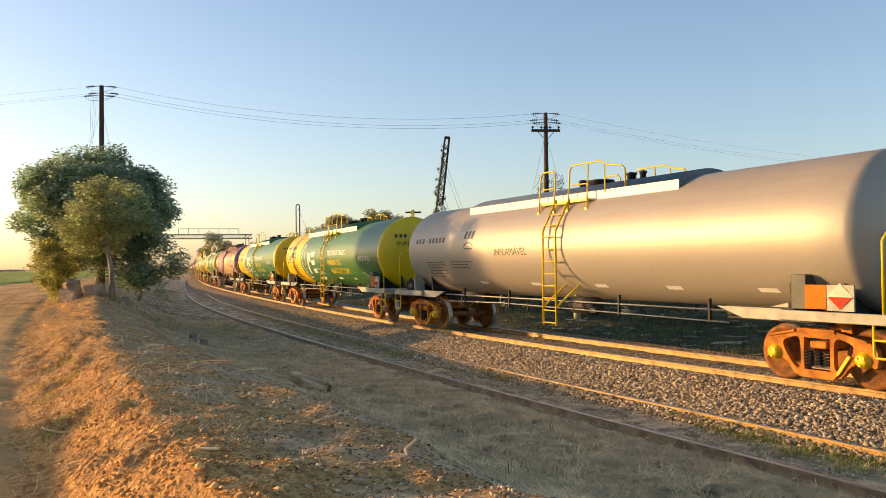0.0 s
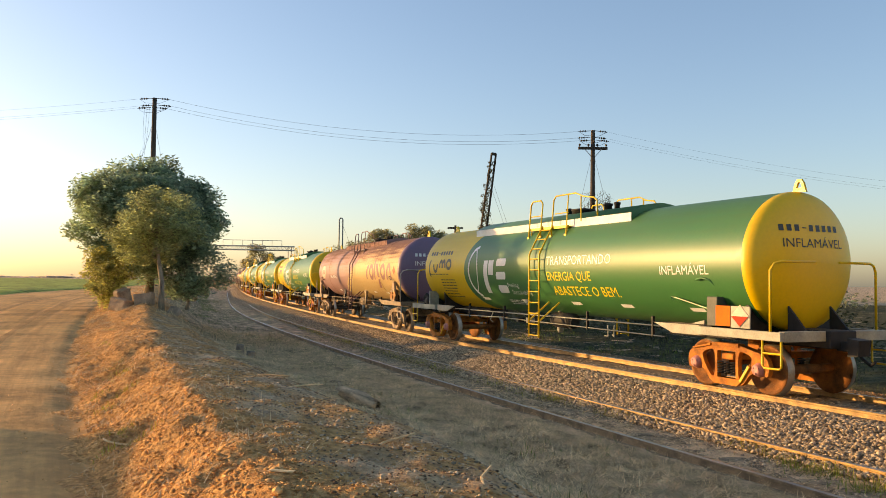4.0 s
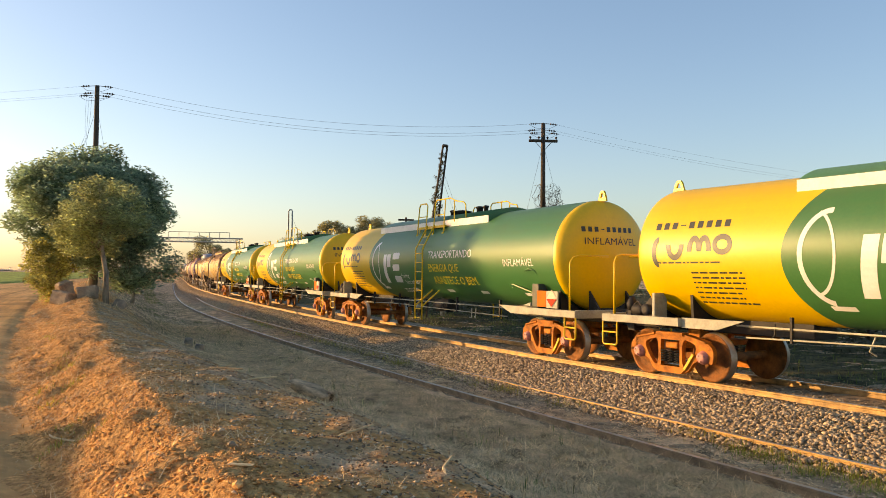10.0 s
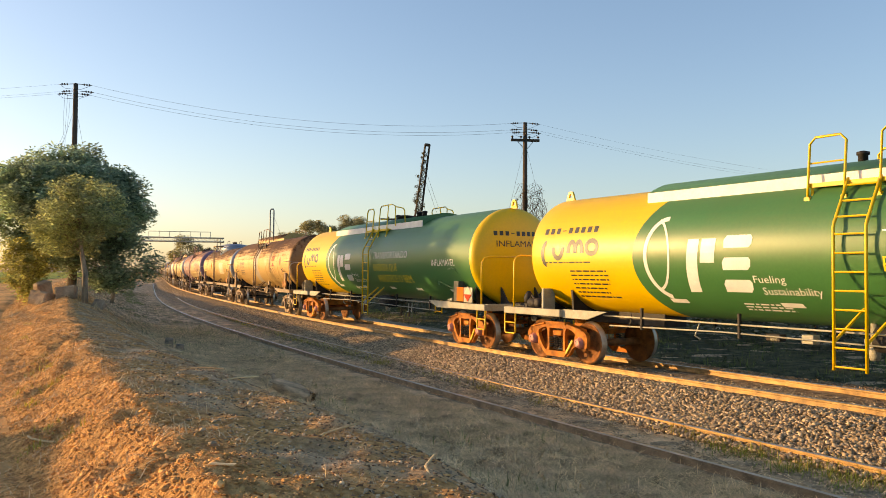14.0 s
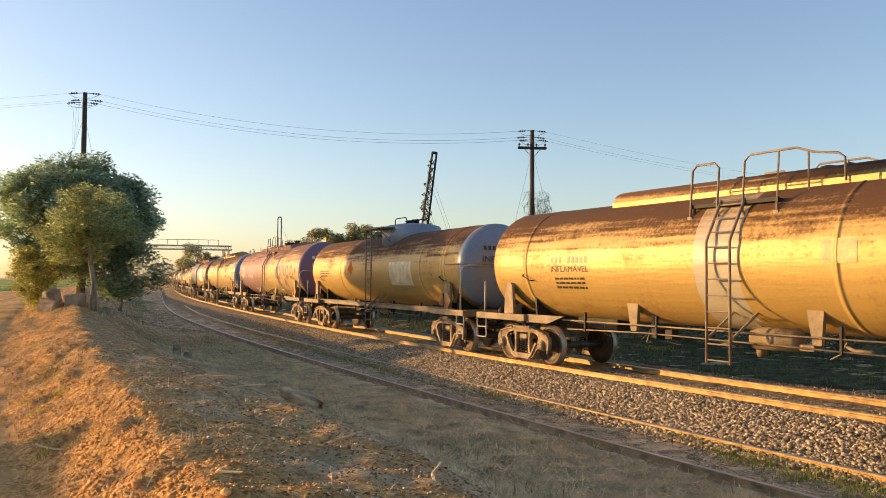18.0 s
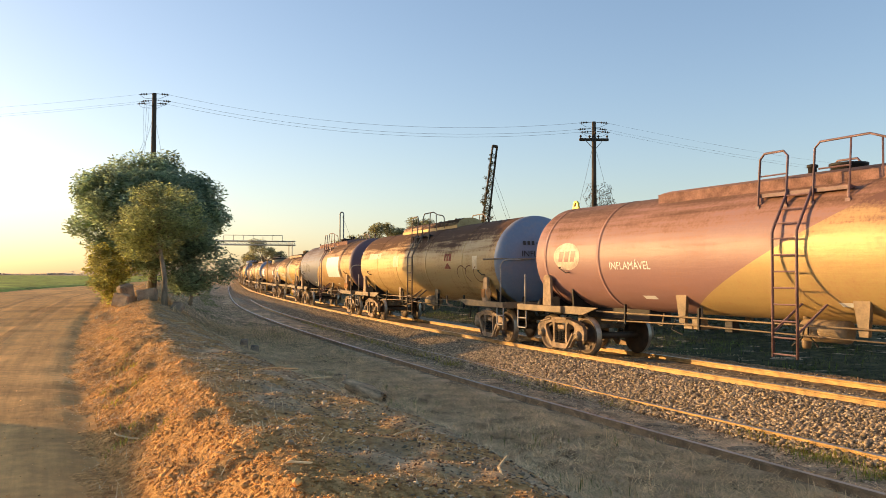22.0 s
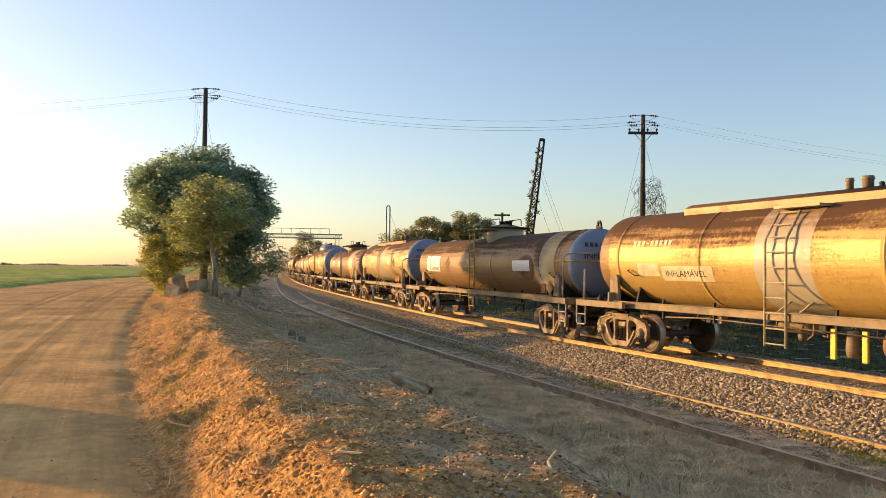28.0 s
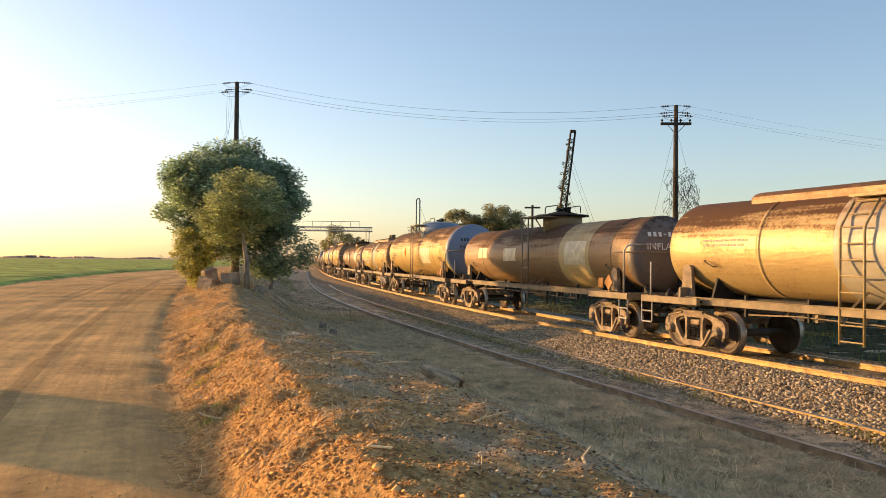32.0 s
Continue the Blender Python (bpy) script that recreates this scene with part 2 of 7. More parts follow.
def earth_mat():
    """Grey-brown litter soil that passes into red earth where the mesh's "earth" value is high."""
    m = mat("litter_and_red_earth", (0.62, 0.435, 0.265), 0.95, vary=0.34, scale=2.4, bump=0.03, bump_scale=22, spec=0.1)
    t = m.node_tree
    n, li = t.nodes, t.links
    p = n["Principled BSDF"]
    old = p.inputs["Base Color"].links[0].from_socket
    at = n.new("ShaderNodeAttribute")
    at.attribute_name = "earth"
    nz, fine = n.new("ShaderNodeTexNoise"), n.new("ShaderNodeTexNoise")
    nz.inputs["Scale"].default_value, nz.inputs["Detail"].default_value = 1.1, 8
    fine.inputs["Scale"].default_value, fine.inputs["Detail"].default_value = 16, 6
    tc = n.new("ShaderNodeTexCoord")
    li.new(tc.outputs["Object"], nz.inputs[0]), li.new(tc.outputs["Object"], fine.inputs[0])
    red = n.new("ShaderNodeMix")
    red.data_type = "RGBA"
    red.inputs[6].default_value, red.inputs[7].default_value = (0.40, 0.19, 0.07, 1), (0.76, 0.42, 0.165, 1)
    rr = n.new("ShaderNodeMapRange")
    rr.inputs[1].default_value, rr.inputs[2].default_value = 0.34, 0.62
    li.new(fine.outputs[0], rr.inputs[0]), li.new(rr.outputs[0], red.inputs[0])
    ad = n.new("ShaderNodeMath")
    ad.operation = "MULTIPLY_ADD"
    ad.inputs[1].default_value = 1.6
    li.new(nz.outputs[0], ad.inputs[0])
    sb = n.new("ShaderNodeMath")
    sb.operation = "SUBTRACT"
    sb.inputs[1].default_value = 0.8
    li.new(at.outputs["Fac"], sb.inputs[0]), li.new(sb.outputs[0], ad.inputs[2])
    mr = n.new("ShaderNodeMapRange")
    mr.inputs[1].default_value, mr.inputs[2].default_value = 0.35, 0.65
    li.new(ad.outputs[0], mr.inputs[0])
    mx = n.new("ShaderNodeMix")
    mx.data_type = "RGBA"
    li.new(mr.outputs[0], mx.inputs[0]), li.new(old, mx.inputs[6]), li.new(red.outputs[2], mx.inputs[7])
    li.new(mx.outputs[2], p.inputs["Base Color"])
    crumb, lump = n.new("ShaderNodeTexVoronoi"), n.new("ShaderNodeTexNoise")
    crumb.inputs["Scale"].default_value, crumb.inputs["Randomness"].default_value = 34, 1.0
    lump.inputs["Scale"].default_value, lump.inputs["Detail"].default_value, lump.inputs["Roughness"].default_value = 7, 9, 0.7
    li.new(tc.outputs["Object"], crumb.inputs[0]), li.new(tc.outputs["Object"], lump.inputs[0])
    old_bump = p.inputs["Normal"].links[0].from_node
    last = old_bump.outputs[0]
    for src, depth in ((crumb.outputs[0], 0.018), (lump.outputs[0], 0.07)):
        b = n.new("ShaderNodeBump")
        b.inputs["Strength"].default_value, b.inputs["Distance"].default_value = 0.8, depth
        li.new(src, b.inputs["Height"]), li.new(last, b.inputs["Normal"])
        last = b.outputs[0]
    li.new(last, p.inputs["Normal"])
    return m


def road_mat():
    """Packed red earth, brushed along the lane by tyres."""
    m = mat("red_dirt_road", (0.68, 0.36, 0.135), 0.95, vary=0.2, scale=0.7, bump=0.008, bump_scale=18, spec=0.1)
    t = m.node_tree
    n, li = t.nodes, t.links
    p = n["Principled BSDF"]
    old = p.inputs["Base Color"].links[0].from_socket
    at = n.new("ShaderNodeAttribute")
    at.attribute_name = "lane"
    nz = n.new("ShaderNodeTexNoise")
    nz.inputs["Scale"].default_value, nz.inputs["Detail"].default_value, nz.inputs["Roughness"].default_value = 5.0, 9, 0.65
    li.new(at.outputs["Vector"], nz.inputs[0])
    mr = n.new("ShaderNodeMapRange")
    mr.inputs[1].default_value, mr.inputs[2].default_value, mr.inputs[3].default_value, mr.inputs[4].default_value = 0.3, 0.7, 0.74, 1.18
    li.new(nz.outputs[0], mr.inputs[0])
    mx = n.new("ShaderNodeMix")
    mx.data_type, mx.blend_type = "RGBA", "MULTIPLY"
    mx.inputs[0].default_value = 1.0
    li.new(old, mx.inputs[6]), li.new(mr.outputs[0], mx.inputs[7])
    tint = mx.outputs[2]
    sp = n.new("ShaderNodeSeparateXYZ")
    li.new(at.outputs["Vector"], sp.inputs[0])
    for centre, half in ((14.1, 0.10), (15.8, 0.12)):       # damp tyre tracks pressed into the dust
        d = n.new("ShaderNodeMath")
        d.operation = "COMPARE"
        d.inputs[1].default_value, d.inputs[2].default_value = centre, half
        w = n.new("ShaderNodeMath")
        w.operation = "MULTIPLY_ADD"
        w.inputs[1].default_value, w.inputs[2].default_value = 0.35, -0.17
        li.new(nz.outputs[0], w.inputs[0])
        ad = n.new("ShaderNodeMath")
        ad.operation = "ADD"
        li.new(sp.outputs[0], ad.inputs[0]), li.new(w.outputs[0], ad.inputs[1]), li.new(ad.outputs[0], d.inputs[0])
        fa = n.new("ShaderNodeMath")
        fa.operation = "MULTIPLY"
        li.new(d.outputs[0], fa.inputs[0]), li.new(nz.outputs[0], fa.inputs[1])
        dk = n.new("ShaderNodeMix")
        dk.data_type, dk.blend_type = "RGBA", "MULTIPLY"
        dk.inputs[7].default_value = (0.42, 0.40, 0.38, 1)
        li.new(fa.outputs[0], dk.inputs[0]), li.new(tint, dk.inputs[6])
        tint = dk.outputs[2]
    li.new(tint, p.inputs["Base Color"])
    b1 = p.inputs["Normal"].links[0].from_node
    b2 = n.new("ShaderNodeBump")
    b2.inputs["Strength"].default_value, b2.inputs["Distance"].default_value = 1.0, 0.010
    li.new(nz.outputs[0], b2.inputs["Height"]), li.new(b1.outputs[0], b2.inputs["Normal"]), li.new(b2.outputs[0], p.inputs["Normal"])
    return m


SOIL = earth_mat()
FIELD = mat("young_crop", (0.37, 0.41, 0.08), 0.9, vary=0.3, scale=0.4, bump=0.08, bump_scale=3, spec=0.1)
SIDING_BED = mat("dusty_siding_bed", (0.36, 0.275, 0.18), 0.95, vary=0.3, scale=4, bump=0.04, bump_scale=12, spec=0.15)
GRAVEL = mat("ballast_bed", (0.30, 0.215, 0.13), 0.95, vary=0.35, scale=6, bump=0.06, bump_scale=14, spec=0.2)
STONE = mat("ballast_stone", (0.43, 0.325, 0.21), 0.9, vary=0.2, scale=8, island=0.6, spec=0.25)
BROWN_STONE = mat("reddish_dusty_stone", (0.42, 0.25, 0.13), 0.95, vary=0.25, scale=8, island=0.5, spec=0.1)
CLOD = mat("red_earth_clod", (0.68, 0.37, 0.145), 0.97, vary=0.25, scale=6, bump=0.01, island=0.3, spec=0.1)
STRAW = mat("dry_grass", (0.78, 0.565, 0.31), 0.8, vary=0.2, scale=2, island=0.45, spec=0.2)
GREEN_BLADE = leaf_mat("green_grass", (0.19, 0.24, 0.045))
YELLOW_BLADE = leaf_mat("yellow_green_weed", (0.40, 0.36, 0.05))
BARK = mat("pale_bark", (0.30, 0.24, 0.17), 0.9, vary=0.3, scale=6, bump=0.01, stretch=(1, 1, 0.3))
POLE_WOOD = mat("weathered_pole_wood", (0.07, 0.048, 0.03), 0.85, vary=0.3, scale=4, bump=0.004, stretch=(3, 3, 0.3))
WIRE = mat("dull_wire", (0.10, 0.09, 0.08), 0.5, metal=0.5)
LATTICE = mat("grey_lattice_steel", (0.30, 0.29, 0.27), 0.6, metal=0.3, vary=0.2)
DARK_CRUMB = mat("dark_soil_crumb", (0.25, 0.145, 0.085), 0.97, vary=0.25, scale=9, island=0.5, spec=0.1)
STRAW_DARK = mat("weathered_dry_grass", (0.60, 0.43, 0.25), 0.85, vary=0.2, scale=2, island=0.5, spec=0.15)
CRUMB = mat("pale_litter_chip", (0.52, 0.38, 0.24), 0.95, vary=0.2, scale=9, island=0.6, spec=0.15)
# both tree leaf colours are lifted, the first also blued, for haze
LEAF_DARK = leaf_mat("tree_leaf_dark", (0.33, 0.44, 0.27))
LEAF_PALE = leaf_mat("tree_leaf_olive", (0.38, 0.43, 0.20))
# dark leaf whose colour also holds the shade behind the train
LEAF_SHADE = leaf_mat("shade_dark_undergrowth_leaf", (0.075, 0.075, 0.026))
# bush leaf with the sun's brightness painted into its yellow-green
LEAF_SUNLIT = leaf_mat("sunlit_yellow_green_leaf", (0.48, 0.47, 0.15))
OLIVE_WEED = leaf_mat("dull_olive_weed", (0.20, 0.185, 0.08))
# far leaf colour paled for the haze over the distance
LEAF_FAR = leaf_mat("far_leaf", (0.38, 0.36, 0.18))


# ---- building blocks ----
def mesh_of(name, bm, materials, smooth=False):
    me = bpy.data.meshes.new(name)
    if smooth:
        for f in bm.faces:
            f.smooth = True
    bm.to_mesh(me)
    bm.free()
    for m in materials if isinstance(materials, (list, tuple)) else [materials]:
        me.materials.append(m)
    return me


def part(name, bm, material, parent, label="", smooth=False):
    """Links a bmesh as one mesh object under a thing or a part."""
    ob = new(name, bm if isinstance(bm, bpy.types.Mesh) else mesh_of(name, bm, material, smooth))
    ob.parent = parent
    if label:
        ob["label"] = label
    return ob


def thing(name, label, category, group="", m=None, kind=""):
    ob = tagged(new(name), label, category, group, kind)
    ob.empty_display_size = 0.2
    if m is not None:
        ob.matrix_basis = m
    return ob


def box(bm, x0, x1, y0, y1, z0, z1, bevel=0.0, mi=0):
    v = [bm.verts.new((x, y, z)) for z in (z0, z1) for x, y in ((x0, y0), (x1, y0), (x1, y1), (x0, y1))]
    fs = [bm.faces.new([v[i] for i in f]) for f in ((3, 2, 1, 0), (4, 5, 6, 7), (0, 1, 5, 4), (1, 2, 6, 5), (2, 3, 7, 6), (3, 0, 4, 7))]
    for f in fs:
        f.material_index = mi
    if bevel:
        bmesh.ops.bevel(bm, geom=list({e for f in fs for e in f.edges}), offset=bevel, segments=1, affect="EDGES")
    return bm


def frame_of(d):
    d = Vector(d).normalized()
    a = d.orthogonal().normalized()
    return a, d.cross(a)


def tube(bm, pts, r, n=6, mi=0, cap=True, radii=None):
    """A round bar along a line of points."""
    pts = [Vector(p) for p in pts]
    a = None
    rings = []
    for i, p in enumerate(pts):
        d = (pts[min(i + 1, len(pts) - 1)] - pts[max(i - 1, 0)]).normalized()
        if a is None:
            a, b = frame_of(d)
        else:
            a = (a - d * a.dot(d)).normalized()
            b = d.cross(a)
        rr = radii[i] if radii else r
        rings.append([bm.verts.new(p + (a * math.cos(2 * math.pi * k / n) + b * math.sin(2 * math.pi * k / n)) * rr) for k in range(n)])
    for u, w in zip(rings, rings[1:]):
        for k in range(n):
            f = bm.faces.new((u[k], u[(k + 1) % n], w[(k + 1) % n], w[k]))
            f.material_index, f.smooth = mi, n > 5
    if cap:
        bm.faces.new(rings[0][::-1]).material_index = mi
        bm.faces.new(rings[-1]).material_index = mi
    return bm


def lathe(bm, prof, axis="x", n=32, c=(0, 0, 0), mi=0, smooth=True):
    """Turns (along, radius) points round an axis through c."""
    def at(h, r, k):
        a = 2 * math.pi * k / n
        u, w = r * math.cos(a), r * math.sin(a)
        return Vector(c) + Vector({"x": (h, u, w), "y": (u, h, w), "z": (u, w, h)}[axis])
    rings = [[bm.verts.new(at(h, max(r, 1e-4), k)) for k in range(n)] for h, r in prof]
    for u, w in zip(rings, rings[1:]):
        for k in range(n):
            f = bm.faces.new((u[k], u[(k + 1) % n], w[(k + 1) % n], w[k]))
            f.smooth, f.material_index = smooth, mi
    bm.faces.new(rings[0][::-1]).material_index = mi
    bm.faces.new(rings[-1]).material_index = mi
    bmesh.ops.recalc_face_normals(bm, faces=bm.faces)
    return bm


def plate(bm, poly, y0, y1, mi=0):
    """A flat plate: a polygon in x and z, thick from y0 to y1."""
    a = [bm.verts.new((x, y0, z)) for x, z in poly]
    b = [bm.verts.new((x, y1, z)) for x, z in poly]
    n = len(poly)
    for f in [bm.faces.new(a), bm.faces.new(b[::-1])] + [bm.faces.new((a[i], b[i], b[(i + 1) % n], a[(i + 1) % n])) for i in range(n)]:
        f.material_index = mi
    bmesh.ops.recalc_face_normals(bm, faces=bm.faces)
    return bm


# ---- the lines of the tracks ----
NODES = np.array([-400.0, -12, 0, 15, 30, 45, 60, 80, 110, 150, 220, 700])


class Line:
    """A track's centre line: headings in degrees left of +y at the nodes, laid out from a point at s = 0."""

    def __init__(self, x, y, heads):
        self.s = np.arange(-330, 640, 0.5)
        th = np.interp(self.s, NODES, heads)
        th = np.radians(np.convolve(np.pad(th, 10, "edge"), np.ones(21) / 21, "valid"))
        self.d = np.stack([-np.sin(th), np.cos(th)], 1)
        q = np.cumsum(self.d * 0.5, 0)
        i0 = int(np.argmin(abs(self.s)))
        self.q = q - q[i0] + (x, y)
        self.left = np.stack([-self.d[:, 1], self.d[:, 0]], 1)

    def at(self, s, lat=0.0):
        g = lambda a: np.stack([np.interp(s, self.s, a[:, 0]), np.interp(s, self.s, a[:, 1])], -1)
        return g(self.q) + np.asarray(lat)[..., None] * g(self.left)

    def heading(self, s):
        d = self.at(s + 0.25) - self.at(s - 0.25)
        return math.atan2(d[1], d[0])

    def sl(self, x, y):
        """Along and across (to the camera's side) for many points."""
        p = np.stack([np.ravel(x), np.ravel(y)], 1)
        so, lo = np.empty(len(p)), np.empty(len(p))
        k = self.q[::2]
        for i in range(0, len(p), 4000):
            c = p[i:i + 4000]
            j = np.argmin(((c[:, None] - k[None]) ** 2).sum(2), 1) * 2
            e = c - self.q[j]
            so[i:i + 4000] = self.s[j] + (e * self.d[j]).sum(1)
            lo[i:i + 4000] = (e * self.left[j]).sum(1)
        return so.reshape(np.shape(x)), lo.reshape(np.shape(x))


MAIN = Line(7.96, 11.89, [34.5, 34.5, 30.85, 26.25, 23.6, 22.55, 21.9, 20.75, 19.1, 18.4, 18.6, 18.5])
SIDE = Line(5.30, 8.954, [30.44, 30.44, 28.61, 26.74, 24.96, 22.91, 20.39, 19.08, 18.8, 18.8, 18.8, 18.8])
SIDE_Z = -0.40



def lattice_noise(x, y, scale, seed):
    """Smooth value noise for arrays, about -1 to 1."""
    r = np.random.default_rng(seed).uniform(-1, 1, (256, 256))
    x, y = np.asarray(x) / scale, np.asarray(y) / scale
    i, j = np.floor(x).astype(int), np.floor(y).astype(int)
    u, v = x - i, y - j
    u, v = u * u * (3 - 2 * u), v * v * (3 - 2 * v)
    g = lambda a, b: r[a % 256, b % 256]
    return (g(i, j) * (1 - u) + g(i + 1, j) * u) * (1 - v) + (g(i, j + 1) * (1 - u) + g(i + 1, j + 1) * u) * v


LAT = np.array([-900, -60, -14, -6, -3.4, -2.6, 2.8, 3.3, 5.8, 7.0, 7.8, 8.6, 9.4, 9.9, 10.25, 10.9, 11.45, 11.6, 11.75, 12.1, 12.4, 20, 22, 60, 900.])
HGT = np.array([0.3, 0.1, -0.1, -0.35, -0.55, -0.60, -0.60, -0.54, -0.53, -0.50, -0.36, -0.10, 0.32, 0.65, 0.765, 0.845, 0.925, 0.93, 0.84, 0.58, 0.42, 0.40, 0.5, 0.6, 0.3])


def bank_place(s, l):
    """Across the bank, with its crest (which bends away along the line) brought to 11.6."""
    c = np.interp(s, [-5, 2, 7, 14, 25], [11.75, 11.6, 11.15, 10.8, 10.6])
    low = l + (11.6 - c) * np.clip((l - 10.2) / (c - 10.2), 0, 1)
    high = 11.6 + (l - c) * 0.8 / (12.4 - c)
    return np.where(l < c, low, np.where(l < 12.4, high, l))


def ground_z(x, y, rough=True):
    s, l = MAIN.sl(x, y)
    l0, l = l, bank_place(s, l)
    w = l + 0.12 * lattice_noise(x, y, 2.3, 1) * ((l > 7) & (l < 12.2)) + 0.08 * lattice_noise(x, y, 0.7, 2) * ((l > 7) & (l < 12.6))
    z = np.interp(w, LAT, HGT)
    far = np.clip((s - 12) / 22, 0, 1)                       # the ground lifts toward the tree
    z = z + far * np.interp(l, [6.2, 9.4, 12, 20, 60], [0, 0.30, 0.42, 0.3, 0.0]) * np.clip(1 - (s - 60) / 60, 0, 1)
    if rough:
        b = np.interp(l, [4.6, 5.4, 7.2, 9, 12.4, 13, 20], [0.02, 0.075, 0.075, 0.05, 0.05, 0.014, 0.02])
        b = b + 0.06 * np.exp(-((l - 11.95) / 0.3) ** 2)
        b = np.where(l < 4.8, 0.02, b)
        z = z + b * (0.4 * lattice_noise(x, y, 0.9, 3) + 0.55 * lattice_noise(x, y, 0.35, 5) + 0.55 * lattice_noise(x, y, 0.2, 6))
    return z


def spans(*runs):
    out = []
    for a, b, n in runs:
        out += list(np.linspace(a, b, n, endpoint=False))
    return np.array(out + [runs[-1][1]])


def sheet(name, X, Y, Z, material, smooth=True):
    """A surface over a grid of points."""
    h, w = X.shape
    me = bpy.data.meshes.new(name)
    idx = np.arange(h * w).reshape(h, w)
    f = np.stack([idx[:-1, :-1], idx[:-1, 1:], idx[1:, 1:], idx[1:, :-1]], -1).reshape(-1, 4)
    me.vertices.add(h * w)
    me.vertices.foreach_set("co", np.stack([X, Y, Z], -1).astype(np.float32).ravel())
    me.loops.add(f.size)
    me.loops.foreach_set("vertex_index", f.ravel().astype(np.int32))
    me.polygons.add(len(f))
    me.polygons.foreach_set("loop_start", np.arange(0, f.size, 4, dtype=np.int32))
    me.update()
    if smooth:
        me.polygons.foreach_set("use_smooth", np.ones(len(f), dtype=bool))
    me.materials.append(material)
    return new(name, me)


def scatter(name, base_v, base_f, pos, rot, size, material):
    """Many small solids in one mesh: base points turned, sized and set down at pos."""
    k, nv = len(pos), len(base_v)
    V = np.einsum("kij,kvj->kvi", rot, base_v[None] * size[:, None, :]) + pos[:, None, :]
    F = (base_f[None] + (np.arange(k) * nv)[:, None, None]).reshape(-1, base_f.shape[1])
    me = bpy.data.meshes.new(name)
    me.vertices.add(k * nv)
    me.vertices.foreach_set("co", V.astype(np.float32).ravel())
    me.loops.add(F.size)
    me.loops.foreach_set("vertex_index", F.ravel().astype(np.int32))
    me.polygons.add(len(F))
    me.polygons.foreach_set("loop_start", np.arange(0, F.size, F.shape[1], dtype=np.int32))
    me.update(calc_edges=True)
    me.materials.append(material)
    return new(name, me)


def turns(k, rng, flat=False):
    a = rng.uniform(0, 2 * np.pi, k)
    c, s = np.cos(a), np.sin(a)
    o, i = np.zeros(k), np.ones(k)
    rz = np.stack([c, -s, o, s, c, o, o, o, i], -1).reshape(k, 3, 3)
    if flat:
        return rz
    b = rng.uniform(-0.9, 0.9, k)
    c, s = np.cos(b), np.sin(b)
    rx = np.stack([i, o, o, o, c, -s, o, s, c], -1).reshape(k, 3, 3)
    return rz @ rx


# ---- ground, road, field ----
gx = spans((-3500, -400, 12), (-400, -60, 34), (-60, -16, 80), (-16, -7, 80), (-7, 4, 190), (4, 12, 64), (12, 40, 45), (40, 300, 30), (300, 3500, 12))
gy = spans((-1500, -60, 12), (-60, -14, 30), (-14, 1, 90), (1, 14, 220), (14, 26, 110), (26, 60, 110), (60, 160, 90), (160, 500, 40), (500, 4500, 16))
X, Y = np.meshgrid(gx, gy)
ground = tagged(sheet("ground", X, Y, ground_z(X, Y), SOIL), "brown soil covered with dry grass litter", "ground", kind="structure")
attr = ground.data.attributes.new("earth", "FLOAT", "POINT")
attr.data.foreach_set("value", np.interp(bank_place(*MAIN.sl(X, Y)), [7.5, 8.6, 9.6, 11.2, 11.45, 11.65, 20, 24], [0, 0.25, 0.55, 0.60, 0.70, 1.25, 1.2, 0.3]).astype(np.float32).ravel())

rs, rl = spans((-120, -10, 40), (-10, 40, 260), (40, 130, 60)), spans((12.36, 13.0, 10), (13.0, 19.4, 110), (19.4, 20.6, 10))
S_, L_ = np.meshgrid(rs, rl)
P_ = MAIN.at(S_, L_)
zz = ground_z(P_[..., 0], P_[..., 1], False) + 0.045 + 0.003 * lattice_noise(P_[..., 0], P_[..., 1], 0.5, 9) \
    - 0.10 * np.clip(abs(L_ - 16.2) - 3.5, 0, 1) ** 1.0 + 0.01 * lattice_noise(P_[..., 0], P_[..., 1], 1.1, 8) * (abs(L_ - 16.2) > 3.3)
zz -= 0.03 * np.clip((12.85 - L_) / 0.45 + 0.5 * lattice_noise(P_[..., 0], P_[..., 1], 0.45, 15) * (L_ < 13.1), 0, 1)
for c_, w_, d_ in ((13.75, 0.10, 0.03), (14.05, 0.08, -0.02), (14.35, 0.13, 0.045), (15.6, 0.12, 0.03), (15.95, 0.14, 0.045), (16.2, 0.07, -0.025), (17.3, 0.15, 0.03), (18.4, 0.12, 0.03)):
    zz -= 0.3 * d_ * np.exp(-((L_ - c_ - 0.07 * np.sin(S_ * 0.13 + c_)) / w_) ** 2) * (0.7 + 0.5 * lattice_noise(S_, L_ * 0, 1.7, 14))
road = tagged(sheet("road", P_[..., 0], P_[..., 1], zz, road_mat()), "red dirt road with tyre ruts", "road", kind="structure")
lane = road.data.attributes.new("lane", "FLOAT_VECTOR", "POINT")
lane.data.foreach_set("vector", np.stack([L_, S_ * 0.045, 0 * S_], -1).astype(np.float32).ravel())

fs_, fl = spans((-200, 0, 40), (0, 120, 160), (120, 640, 60)), spans((20.0, 21.5, 10), (21.5, 60, 60), (60, 900, 30))
S_, L_ = np.meshgrid(fs_, fl)
P_ = MAIN.at(S_, L_)
zz = ground_z(P_[..., 0], P_[..., 1], False) + 0.12 + 0.05 * lattice_noise(P_[..., 0], P_[..., 1], 1.2, 12) - 0.25 * np.clip(20.8 - L_, 0, 1)
